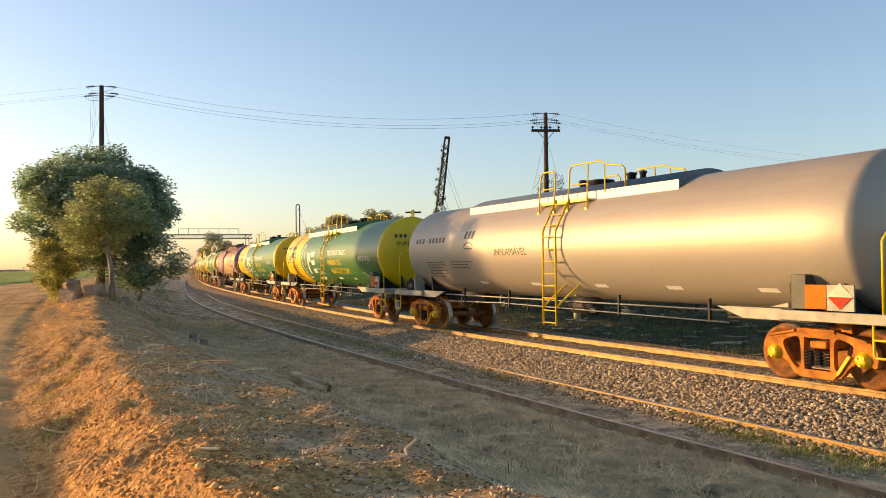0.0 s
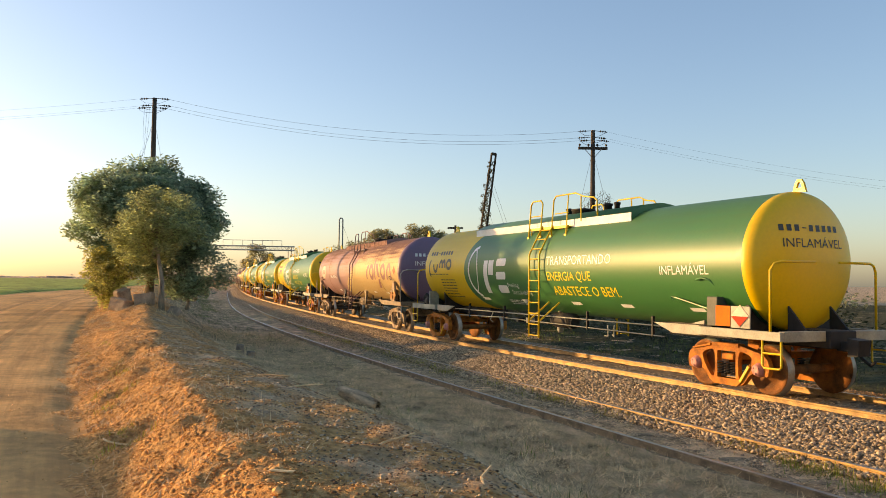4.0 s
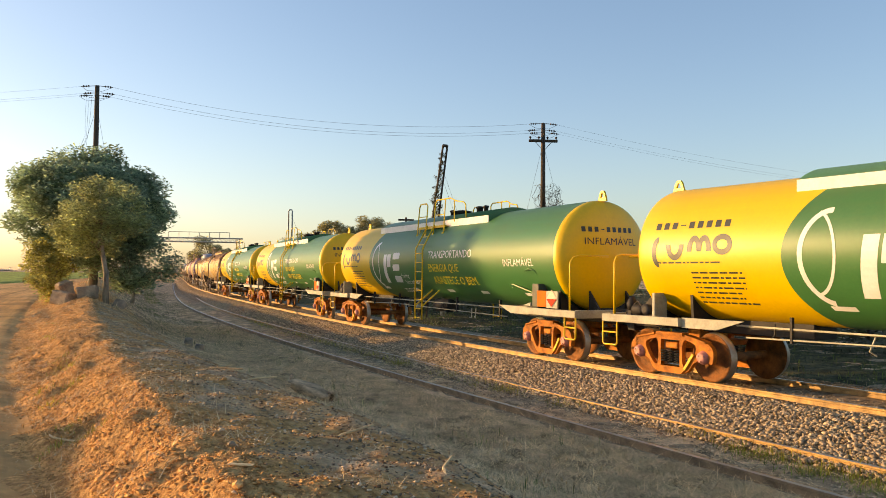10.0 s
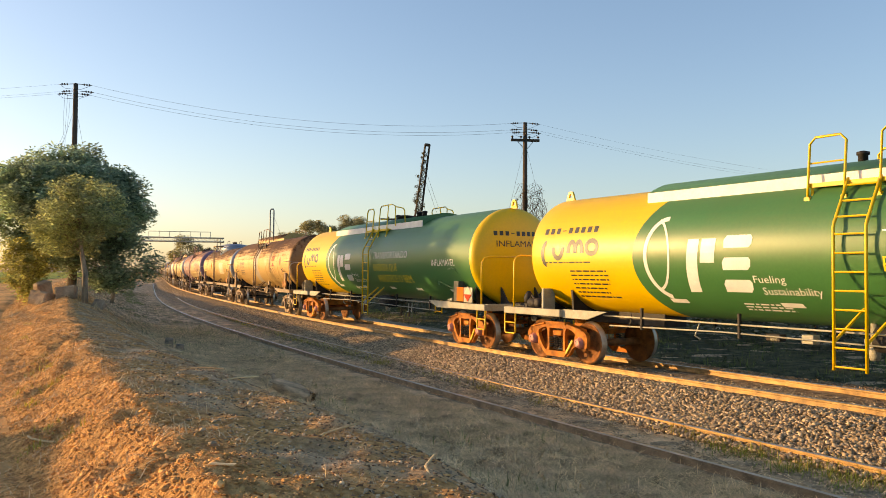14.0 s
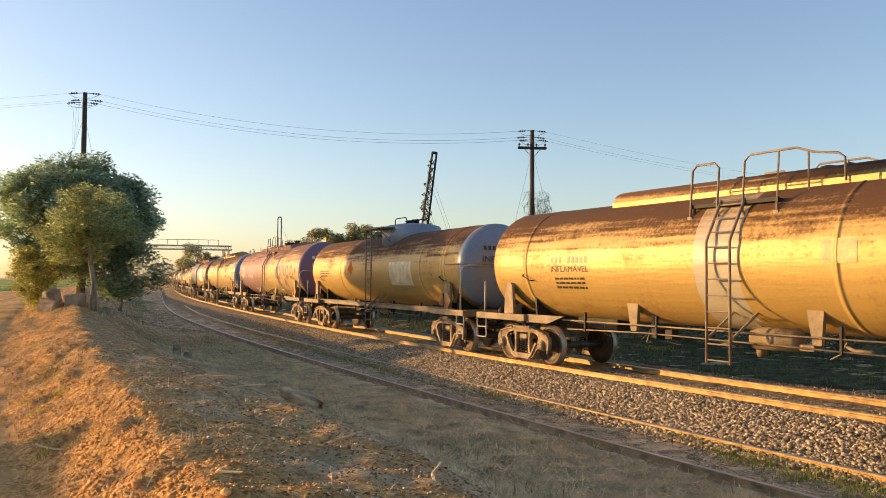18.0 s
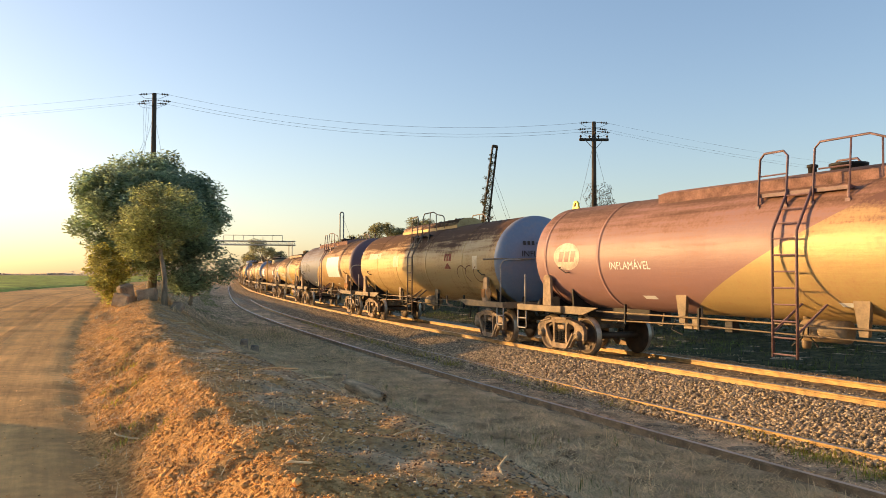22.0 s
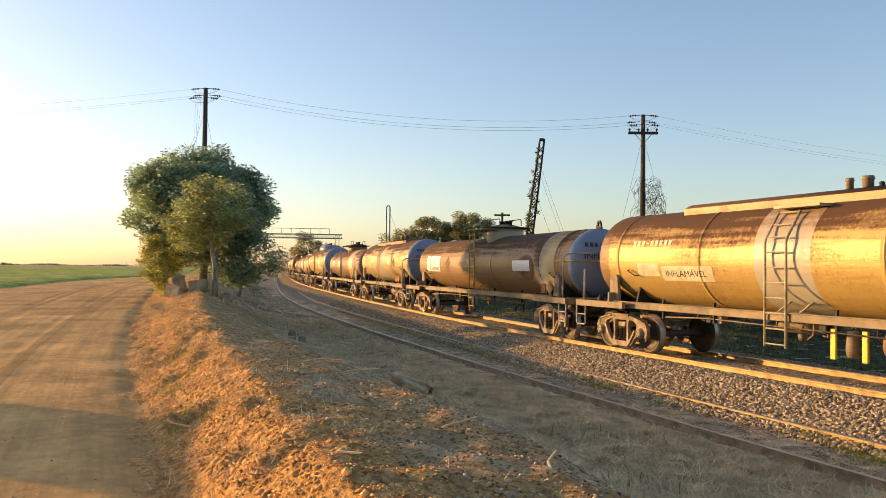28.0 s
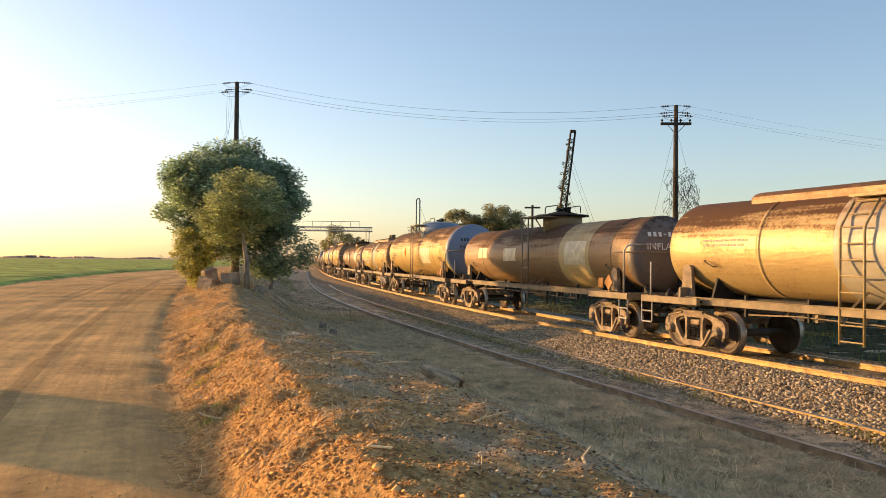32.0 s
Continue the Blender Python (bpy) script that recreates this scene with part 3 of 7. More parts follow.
tagged(sheet("field", P_[..., 0], P_[..., 1], zz, FIELD), "green field of young crop beyond the road", "field", kind="structure")


# turf sheet coloured darker than its own brown, for the train's shade
TURF = mat("shade_dark_rough_turf", (0.10, 0.088, 0.038), 0.97, vary=0.35, scale=3, bump=0.05, bump_scale=12, spec=0.1)
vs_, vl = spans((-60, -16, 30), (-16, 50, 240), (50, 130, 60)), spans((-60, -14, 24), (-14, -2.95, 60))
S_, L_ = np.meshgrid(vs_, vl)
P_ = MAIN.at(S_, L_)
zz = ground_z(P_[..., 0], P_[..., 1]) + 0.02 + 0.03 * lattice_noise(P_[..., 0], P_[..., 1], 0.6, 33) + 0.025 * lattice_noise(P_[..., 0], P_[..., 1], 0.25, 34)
tagged(sheet("verge", P_[..., 0], P_[..., 1], zz, TURF), "dark rough turf behind the railway, deepened for shade", "verge", kind="structure")


# ---- tracks ----
def ballast(name, line, z, lats, hs, s0, s1, n, seed, m=GRAVEL):
    S_, L_ = np.meshgrid(np.linspace(s0, s1, n), np.array(lats))
    P = line.at(S_, L_)
    Z = np.broadcast_to(np.array(hs)[:, None], S_.shape) + z + 0.014 * lattice_noise(P[..., 0], P[..., 1], 0.4, seed) + 0.01 * lattice_noise(P[..., 0], P[..., 1], 0.15, seed + 1)
    return tagged(sheet(name, P[..., 0], P[..., 1], Z, m), "ballast bed of broken grey-brown stone", "ballast", kind="structure")


ballast("ballast_main", MAIN, 0, [-3.7, -3.2, -1.5, -0.9, -0.7, 0, 0.7, 0.9, 1.4, 1.9, 2.4, 2.9, 3.2], [-0.62, -0.27, -0.16, -0.115, -0.12, -0.13, -0.12, -0.115, -0.15, -0.25, -0.38, -0.50, -0.66], -40, 90, 620, 21)
ballast("ballast_main_far", MAIN, 0, [-3.6, -2.6, -1.5, 0, 1.5, 2.6, 3.4], [-0.8, -0.45, -0.17, -0.15, -0.17, -0.42, -0.7], 90, 630, 300, 23)
ballast("ballast_siding", SIDE, SIDE_Z, [-1.6, -1.2, -0.7, 0, 0.7, 1.1, 1.5], [-0.29, -0.18, -0.145, -0.14, -0.145, -0.16, -0.25], -40, 160, 700, 25, SIDING_BED)

RAIL_PROF = [(-0.07, -0.16), (0.07, -0.16), (0.07, -0.145), (0.015, -0.125), (0.012, -0.045), (0.036, -0.035), (0.036, -0.006), (0.026, 0.0), (-0.026, 0.0), (-0.036, -0.006), (-0.036, -0.035), (-0.012, -0.045), (-0.015, -0.125), (-0.07, -0.145)]


def rail(line, lat, z, name, side_mat, top_mat, label):
    s = np.concatenate([np.arange(-320, -30, 4.0), np.arange(-30, 120, 0.75), np.arange(120, 630, 5.0)])
    bm = bmesh.new()
    rings = []
    for u, w in RAIL_PROF:
        rings.append(np.c_[line.at(s, lat + u), np.full(len(s), z + w)])
    vs = [[bm.verts.new(rings[k][i]) for k in range(len(RAIL_PROF))] for i in range(len(s))]
    n = len(RAIL_PROF)
    for a, b in zip(vs, vs[1:]):
        for k in range(n):
            f = bm.faces.new((a[k], b[k], b[(k + 1) % n], a[(k + 1) % n]))
            f.material_index = 1 if k in (6, 7, 8) else 0
    bmesh.ops.recalc_face_normals(bm, faces=bm.faces)
    ob = new(name, mesh_of(name, bm, [side_mat, top_mat]))
    return tagged(ob, label, "rail", group="rails", kind="structure")


for lat in (0.836, -0.836):
    rail(MAIN, lat, 0.0, "rail_main", RAIL, RAIL_TOP, "sunlit rusty steel rail with a polished head")
# nearer siding rail takes the shade-darkened steel, farther one the sunlit colour
rail(SIDE, 0.836, SIDE_Z, "rail_siding", RAIL_SHADED, RAIL_DULL_TOP, "brown steel rail of the siding, darkened for shade")
rail(SIDE, -0.836, SIDE_Z, "rail_siding", RAIL, RAIL_DULL_TOP, "rusty steel rail of the siding")


# ---- lettering ----
_glyphs = {}


R0, Z0 = 1.335, 2.465        # tank radius and axis height


def text_shape(words):
    """The flat outline mesh of words in the built-in font, one unit high capitals, from x = 0."""
    if words not in _glyphs:
        cu = bpy.data.curves.new("lettering", "FONT")
        cu.body, cu.resolution_u = words, 2
        ob = new("lettering", cu)
        me = bpy.data.meshes.new_from_object(ob.evaluated_get(bpy.context.evaluated_depsgraph_get()))
        v = np.array([p.co[:2] for p in me.vertices])
        f = [list(p.vertices) for p in me.polygons]
        v = v - (v[:, 0].min(), 0)
        _glyphs[words] = (v, f, v[:, 0].max())
        bpy.data.objects.remove(ob), bpy.data.meshes.remove(me), bpy.data.curves.remove(cu)
    return _glyphs[words]


def flat_text(bm, words, x, z, width, height):
    v, f, w = text_shape(words)
    vs = [bm.verts.new((x + a * width / w, z + b * height / 0.72, 0)) for a, b in v]
    for g in f:
        try:
            bm.faces.new([vs[i] for i in g])
        except ValueError:
            pass
    return bm


def flat_poly(bm, pts):
    bm.faces.new([bm.verts.new((x, z, 0)) for x, z in pts])
    return bm


def flat_bar(bm, x0, x1, z0, z1):
    return flat_poly(bm, [(x0, z0), (x1, z0), (x1, z1), (x0, z1)])


def flat_arc(bm, cx, cz, rx, rz, t, a0, a1, n=14):
    """A band of thickness t along part of an ellipse; angles in degrees."""
    p = []
    for k in range(n + 1):
        a = radians(a0 + (a1 - a0) * k / n)
        p.append((Vector((cx + rx * math.cos(a), cz + rz * math.sin(a), 0)), Vector((cx + (rx - t) * math.cos(a), cz + (rz - t) * math.sin(a), 0))))
    vs = [(bm.verts.new(a), bm.verts.new(b)) for a, b in p]
    for (a, b), (c, d) in zip(vs, vs[1:]):
        bm.faces.new((a, b, d, c))
    return bm


def wrap(bm, r=R0, zc=Z0, lift=0.005, step=0.12):
    """Bends a flat design (x along, y as height) round the tank's near side."""
    ys = [v.co.y for v in bm.verts]
    y = math.floor(min(ys) / step) * step + step
    while y < max(ys):
        bmesh.ops.bisect_plane(bm, geom=bm.verts[:] + bm.edges[:] + bm.faces[:], plane_co=(0, y, 0), plane_no=(0, 1, 0))
        y += step
    for v in bm.verts:
        a = math.asin(max(-0.97, min(0.97, (v.co.y - zc) / r)))
        v.co = Vector((v.co.x, -(r + lift) * math.cos(a), zc + (r + lift) * math.sin(a)))
    for f in bm.faces:
        f.normal_update()
        if f.normal.y > 0:
            f.normal_flip()
    return bm


def on_head(bm, a, r=R0, zc=Z0, depth=0.42, lift=0.006, yc=0.0):
    """Lays a flat design (x across, y as height) on the front head."""
    for v in bm.verts:
        y, z = v.co.x + yc, v.co.y - zc
        q = max(0.0, 1 - (y * y + z * z) / (r * r))
        v.co = Vector((a + depth * math.sqrt(q) + lift, y, z + zc))
    for f in bm.faces:
        f.normal_update()
        if f.normal.x < 0:
            f.normal_flip()
    return bm


# ---- tank cars ----
def shell_mesh(a0, a1, r, zc, depth, mats, cuts=(), bands=(), n=72):
    """The tank: a cylinder from a0 to a1 with elliptical heads; cuts: (x, bow, material after), a bow over 1.5 being a straight slant; bands: raised hoops."""
    st = []
    for k in range(9):
        t = math.pi / 2 * k / 8
        st.append((a0 - depth * math.cos(t), r * math.sin(t), 0.0))
    xs = list(np.arange(a0 + 0.6, a1 - 0.3, 0.6))
    for x in xs:
        if all(abs(x - c[0]) > (1.0 if c[1] < 1.5 else 3.3) for c in cuts if c[1]):
            st.append((x, r, 0.0))
    for c in cuts:
        st.append((c[0], r, c[1]))
    for b in bands:
        st += [(b - 0.09, r, 0), (b + 0.09, r, 0), (b - 0.03, r, 0), (b - 0.028, r + 0.007, 0), (b + 0.028, r + 0.007, 0), (b + 0.03, r, 0)]
    for k in range(8, -1, -1):
        t = math.pi / 2 * k / 8
        st.append((a1 + depth * math.cos(t), r * math.sin(t), 0.0))
    st.sort(key=lambda s: s[0])
    bm = bmesh.new()
    rings = []
    for x, rr, bow in st:
        ring = []
        for k in range(n):
            w = 2 * math.pi * k / n
            sn = math.sin(w)
            ring.append(bm.verts.new((x + (bow * (sn + 0.12) ** 2 if bow < 1.5 else bow * sn), max(rr, 0.004) * math.cos(w), zc + max(rr, 0.004) * sn)))
        rings.append(ring)
    for (u, su), (w, sw) in zip(zip(rings, st), zip(rings[1:], st[1:])):
        mid = (su[0] + sw[0]) / 2
        mi = 0
        for c in cuts:
            if mid > c[0]:
                mi = c[2]
        for k in range(n):
            f = bm.faces.new((u[k], w[k], w[(k + 1) % n], u[(k + 1) % n]))
            f.smooth, f.material_index = True, mi
    bm.faces.new(rings[0])
    bm.faces.new(rings[-1][::-1]).material_index = max([c[2] for c in cuts[-1:]] or [0])
    bmesh.ops.recalc_face_normals(bm, faces=bm.faces)
    return mesh_of("tank_shell", bm, mats)


_shared = {}


def shared(key, make):
    if key not in _shared:
        _shared[key] = make()
    return _shared[key]


def wheelset_mesh(face):
    bm = bmesh.new()
    for s in (1, -1):
        prof = [(-0.075 * s, 0.30), (-0.075 * s, 0.485), (-0.045 * s, 0.487), (-0.03 * s, 0.462), (0.06 * s, 0.455), (0.065 * s, 0.40),
                (0.03 * s, 0.38), (0.0, 0.20), (0.07 * s, 0.15), (0.085 * s, 0.10), (0.085 * s, 0.02)]
        prof = [(s * 0.80 + h, q) for h, q in prof]
        lathe(bm, prof, "y", 36)
    lathe(bm, [(-1.06, 0.06), (-0.95, 0.075), (-0.6, 0.085), (0.6, 0.085), (0.95, 0.075), (1.06, 0.06)], "y", 12)
    box(bm, -0.05, 0.05, -0.895, -0.89, 0.22, 0.30)
    for f in bm.faces:
        c = f.calc_center_median()
        if math.hypot(c.x, c.z) > 0.43:
            f.material_index = 1
    return mesh_of("wheelset", bm, [face, RIM])


def rounded(lp):
    """Cuts each corner of a closed outline, twice over for a cast edge."""
    out = []
    for (x, z), (u, w) in zip(lp, lp[1:] + lp[:1]):
        out += [(x * 0.78 + u * 0.22, z * 0.78 + w * 0.22), (x * 0.22 + u * 0.78, z * 0.22 + w * 0.78)]
    return out


def side_frame_mesh(m, s):
    """A cast side frame: one plate with two triangular windows, a spring window and jaws over the axle ends."""
    half = [(0.36, 0.885), (0.58, 0.81), (0.90, 0.76), (1.03, 0.66), (1.06, 0.50), (1.03, 0.36), (0.95, 0.36), (0.94, 0.50), (0.88, 0.58),
            (0.74, 0.58), (0.68, 0.50), (0.67, 0.37), (0.59, 0.35), (0.44, 0.16), (0.34, 0.12)]
    outer = half + [(-x, z) for x, z in reversed(half)]
    tri = [(0.31, 0.78), (0.54, 0.73), (0.66, 0.66), (0.62, 0.52), (0.43, 0.26), (0.34, 0.24), (0.30, 0.34)]
    loops = [outer, tri, [(-x, z) for x, z in tri], [(-0.24, 0.75), (0.24, 0.75), (0.24, 0.24), (-0.24, 0.24)]]
    loops = [rounded(rounded(lp)) for lp in loops[:3]] + loops[3:]
    bm = bmesh.new()
    edges = []
    for lp in loops:
        vs = [bm.verts.new((x, s * 1.0, z)) for x, z in lp]
        edges += [bm.edges.new((a, b)) for a, b in zip(vs, vs[1:] + vs[:1])]
    bmesh.ops.triangle_fill(bm, use_beauty=True, edges=edges)
    ex = bmesh.ops.extrude_face_region(bm, geom=bm.faces[:])
    bmesh.ops.translate(bm, vec=(0, s * 0.10, 0), verts=[g for g in ex["geom"] if isinstance(g, bmesh.types.BMVert)])
    bmesh.ops.recalc_face_normals(bm, faces=bm.faces)
    y0, y1 = sorted((s * 0.96, s * 1.135))
    plate(bm, [(-0.40, 0.24), (-0.40, 0.20), (-0.30, 0.11), (0.30, 0.11), (0.40, 0.20), (0.40, 0.24)], y0, y1)      # spring seat
    plate(bm, [(-0.34, 0.90), (-0.34, 0.84), (0.34, 0.84), (0.34, 0.90)], y0, y1)      # top flange
    for t in (1, -1):
        plate(bm, [(t * 0.40, 0.87), (t * 0.90, 0.765), (t * 0.89, 0.735), (t * 0.40, 0.835)], y0, y1)
    return mesh_of("side_frame", bm, m)


def spring_mesh(s):
    bm = bmesh.new()
    for t in (-0.17, 0.0, 0.17):
        pts = [(t + 0.07 * math.cos(k * math.pi / 4), s * 1.05 + 0.07 * math.sin(k * math.pi / 4), 0.30 + k * 0.0062) for k in range(40)]
        tube(bm, pts, 0.016, 4)
    return mesh_of("spring", bm, BLACK)


def bogie(car, x, colour, key, cap):
    b = part("bogie", shared(("bolster", key), lambda: mesh_of("bogie", box(box(bmesh.new(), -0.16, 0.16, -1.07, 1.07, 0.58, 0.70, 0.02), -0.16, 0.16, -0.42, 0.42, 0.70, 0.98, 0.02), colour)), None, car)
    b.location = (x, 0, 0)
    for s in (1, -1):
        part("side_frame", shared(("sf", key, s), lambda: side_frame_mesh(colour, s)), None, b)
        part("spring", shared(("sp", s), lambda: spring_mesh(s)), None, b)
        part("brake_lever", shared(("bl", key, s), lambda: mesh_of("brake_lever", plate(bmesh.new(), [(0.36, 0.22), (0.40, 0.19), (0.62, 0.50), (0.58, 0.53)], min(s * 1.11, s * 1.14), max(s * 1.11, s * 1.14)), YELLOW if key == "orange" else colour)), None, b)
    for t in (1, -1):
        w = part("wheelset", shared(("wheelset", key), lambda: wheelset_mesh(RUST_WHEEL if key == "orange" else STEEL)), None, b)
        w.location = (t * 0.81, 0, 0.455)
        for s in (1, -1):
            def cap_mesh():
                bm = lathe(bmesh.new(), [(s * 1.00, 0.09), (s * 1.00, 0.13), (s * 1.10, 0.13), (s * 1.12, 0.11), (s * 1.17, 0.10), (s * 1.18, 0.05)], "y", 16, (0, 0, 0))
                for k in range(3):
                    a = k * 2.094 + 0.5
                    lathe(bm, [(s * 1.16, 0.02), (s * 1.195, 0.02)], "y", 6, (0.065 * math.cos(a), 0, 0.065 * math.sin(a)))
                return mesh_of("bearing_cap", bm, cap)
            c = part("bearing_cap", shared(("cap", cap.name, s), cap_mesh), None, b)
            c.location = (t * 0.81, 0, 0.47)
    return b


def ladder(car, x, r, zc, m, z_low=0.55, side=-1, w=0.26, tag="ladder", straight=0.0):
    """A ladder that hangs down the tank's flank from the top platform."""
    bm = bmesh.new()
    off = r + 0.10
    if straight:
        path = [(side * off, z_low), (side * off, straight)]
    else:
        path = [(side * off, z_low), (side * off, zc + 0.28), (side * (off - 0.03), zc + 0.36), (side * 1.02 * r / 1.335, zc + r - 0.26)]
    for dx in (-w, w):
        tube(bm, [(x + dx, y, z) for y, z in path], 0.026, 6)
    L = [0]
    for p, q in zip(path, path[1:]):
        L.append(L[-1] + math.dist(p, q))
    tube(bm, [(x + w, side * off, 0.98), (x + w + 0.18, side * (off - 0.55), zc - 0.72 * r)], 0.026, 5)
    tube(bm, [(x - w, side * off, 0.98), (x - w + 0.18, side * (off - 0.55), zc - 0.72 * r)], 0.026, 5)
    lad = part(tag, bm, m, car)
    rung = shared(("rung", m.name, w), lambda: mesh_of("rung", tube(bmesh.new(), [(-w, 0, 0), (w, 0, 0)], 0.016, 5), m))
    d = 0.06
    while d < L[-1]:
        part("rung", rung, None, lad).location = (x, np.interp(d, L, [p[0] for p in path]), np.interp(d, L, [p[1] for p in path]))
        d += 0.29
    return lad


def top_platform(car, x, r, zc, m, rail_m, y0=-1.0, y1=1.0):
    top = zc + r
    z = top - 0.32
    slat = shared(("slat", m.name), lambda: mesh_of("slat", box(bmesh.new(), -0.95, 0.95, -0.03, 0.03, -0.015, 0.015), m))
    for s in (-1, 1):
        deck = part("platform", box(bmesh.new(), x - 0.95, x + 0.95, s * 1.0 - 0.03, s * 1.0 + 0.03, z - 0.04, z + 0.03), m, car)
        for k in range(5):
            part("slat", slat, None, deck).location = (x, s * (0.58 + k * 0.085), z)
        for t in (-0.9, 0.9):
            part("bracket", tube(bmesh.new(), [(x + t, s * 1.0, z), (x + t, s * 1.04, z - 0.42)], 0.024, 5), m, car)
    for s in (-1, 1):
        bm = bmesh.new()
        h = 0.78
        tube(bm, [(x - 0.95, s * 1.07, z - 0.22), (x - 0.95, s * 1.06, z), (x - 0.95, s, z + h - 0.1), (x - 0.85, s, z + h), (x - 0.42, s, z + h), (x - 0.32, s, z + h - 0.1), (x - 0.32, s * 1.06, z), (x - 0.32, s * 1.07, z - 0.22)], 0.022, 6)
        tube(bm, [(x + 0.25, s * 1.07, z - 0.22), (x + 0.25, s * 1.06, z), (x + 0.25, s, z + h - 0.05), (x + 0.36, s, z + h + 0.05), (x + 1.3, s, z + h + 0.05), (x + 1.6, s * 0.96, z + h - 0.06), (x + 2.0, s * 0.92, z + h - 0.12), (x + 2.1, s * 0.9, z + h - 0.2), (x + 2.1, s * 0.88, z + 0.2)], 0.02, 6)
        tube(bm, [(x + 0.95, s * 1.07, z - 0.22), (x + 0.95, s * 1.05, z), (x + 0.95, s * 0.99, z + h + 0.05)], 0.018, 5)
        tube(bm, [(x + 1.5, s * 0.97, z + 0.1), (x + 1.5, s * 0.97, z + h - 0.02)], 0.018, 5)
        tube(bm, [(x - 0.95, s, z + 0.36), (x - 0.32, s, z + 0.36)], 0.015, 5)
        tube(bm, [(x + 0.32, s, z + 0.36), (x + 0.95, s, z + 0.36)], 0.015, 5)
        for t in (-0.95, -0.32, 0.25, 0.95):
            box(bm, x + t - 0.05, x + t + 0.05, s * 1.07 - 0.03, s * 1.07 + 0.03, z - 0.26, z - 0.20)
        part("railing", bm, rail_m, car)
    bm = bmesh.new()
    lathe(bm, [(top - 0.05, 0.30), (top + 0.17, 0.30), (top + 0.18, 0.33), (top + 0.22, 0.33), (top + 0.25, 0.10)], "z", 20, (x + 0.15, 0, 0))
    part("manway", bm, BLACK, car, "dark manway cover")
    for dx, q in ((1.15, 0.1), (1.55, 0.07), (-0.7, 0.08)):
        part("top_valve", lathe(bmesh.new(), [(top - 0.05, q), (top + 0.24, q), (top + 0.25, q * 1.3), (top + 0.30, q * 1.3), (top + 0.32, q * 0.4)], "z", 12, (x + dx, 0.1, 0)), BLACK, car)


def hump(car, x0, x1, r, zc, side_m, m, hw=0.88, hz=0.12, xp=None, round_=1.0, side_h=0.19):
    """The long low housing along the crown: a curved roof between two straight side plates."""
    top = zc + r
    base = zc + math.sqrt(r * r - hw * hw)
    segs = [(x0, x1)] if xp is None else [(x0, xp[0]), (xp[1], x1)]
    for k, (a, b) in enumerate(segs):
        bm = bmesh.new()
        ys = np.linspace(-hw, hw, 13)
        rows = [[bm.verts.new((x, y, base + side_h - 0.01 + (top + hz - base - side_h + 0.01) * max(0.0, 1 - (y / hw) ** 2) ** round_)) for y in ys] for x in (a, b)]
        low = [[bm.verts.new((x, y, zc + math.sqrt(r * r - y * y) - 0.02)) for y in ys] for x in (a, b)]
        for i in range(12):
            bm.faces.new((rows[0][i], rows[0][i + 1], rows[1][i + 1], rows[1][i])).smooth = True
            for e in (0, 1):
                bm.faces.new((rows[e][i], low[e][i], low[e][i + 1], rows[e][i + 1]))
        bmesh.ops.recalc_face_normals(bm, faces=bm.faces)
        part("roof_housing", bm, m, car)
        for s in (-1, 1):
            bm = bmesh.new()
            box(bm, a, b, min(s * hw, s * (hw + 0.012)), max(s * hw, s * (hw + 0.012)), base - 0.04, base + side_h)
            part("housing_side", bm, side_m, car, "pale strip plate along the housing")


def dome(car, x, r, zc, m, h=0.38, rad=0.75, flange=False):
    bm = bmesh.new()
    top = zc + r
    lathe(bm, [(zc + math.sqrt(r * r - rad * rad) - 0.06 if rad < r else zc, rad), (top + h - 0.12, rad), (top + h - 0.05, rad - 0.05), (top + h, rad * 0.78), (top + h + 0.06, rad * 0.4), (top + h + 0.07, 0.05)], "z", 40, (x, 0, 0))
    for v in bm.verts:
        v.co.x = x + (v.co.x - x) * (1.35 if rad > 0.9 else 1.0)
    part("dome", bm, m, car)
    if flange:
        part("dome_flange", lathe(bmesh.new(), [(top + h - 0.1, rad - 0.02), (top + h - 0.1, rad + 0.22), (top + h - 0.05, rad + 0.22), (top + h - 0.05, rad - 0.1)], "z", 36, (x, 0, 0)), BLACK, car)
    bm = bmesh.new()
    box(bm, x - 1.0, x + 0.55, -r - 0.14, -rad * 0.80, top + h - 0.16, top + h - 0.11)
    for t in (-1.0, 0.2):
        tube(bm, [(x + t, -r - 0.1, top + h - 0.14), (x + t + 0.12, -r * 0.76, top - 0.32)], 0.022, 5)
    part("platform", bm, BEIGE, car)
    bm = bmesh.new()
    z = top + h
    for y in (-0.42, 0.42):
        tube(bm, [(x - 0.5, y, z), (x - 0.5, y, z + 0.2), (x - 0.42, y, z + 0.25), (x + 0.42, y, z + 0.25), (x + 0.5, y, z + 0.2), (x + 0.5, y, z)], 0.018, 5)
    part("railing", bm, BLACK, car)
    for dx, q in ((-0.25, 0.12), (0.2, 0.09), (0.45, 0.06)):
        part("valve", lathe(bmesh.new(), [(z - 0.02, q), (z + 0.14, q), (z + 0.15, q * 1.3), (z + 0.2, q * 1.2)], "z", 12, (x + dx, 0.02, 0)), BLACK, car)


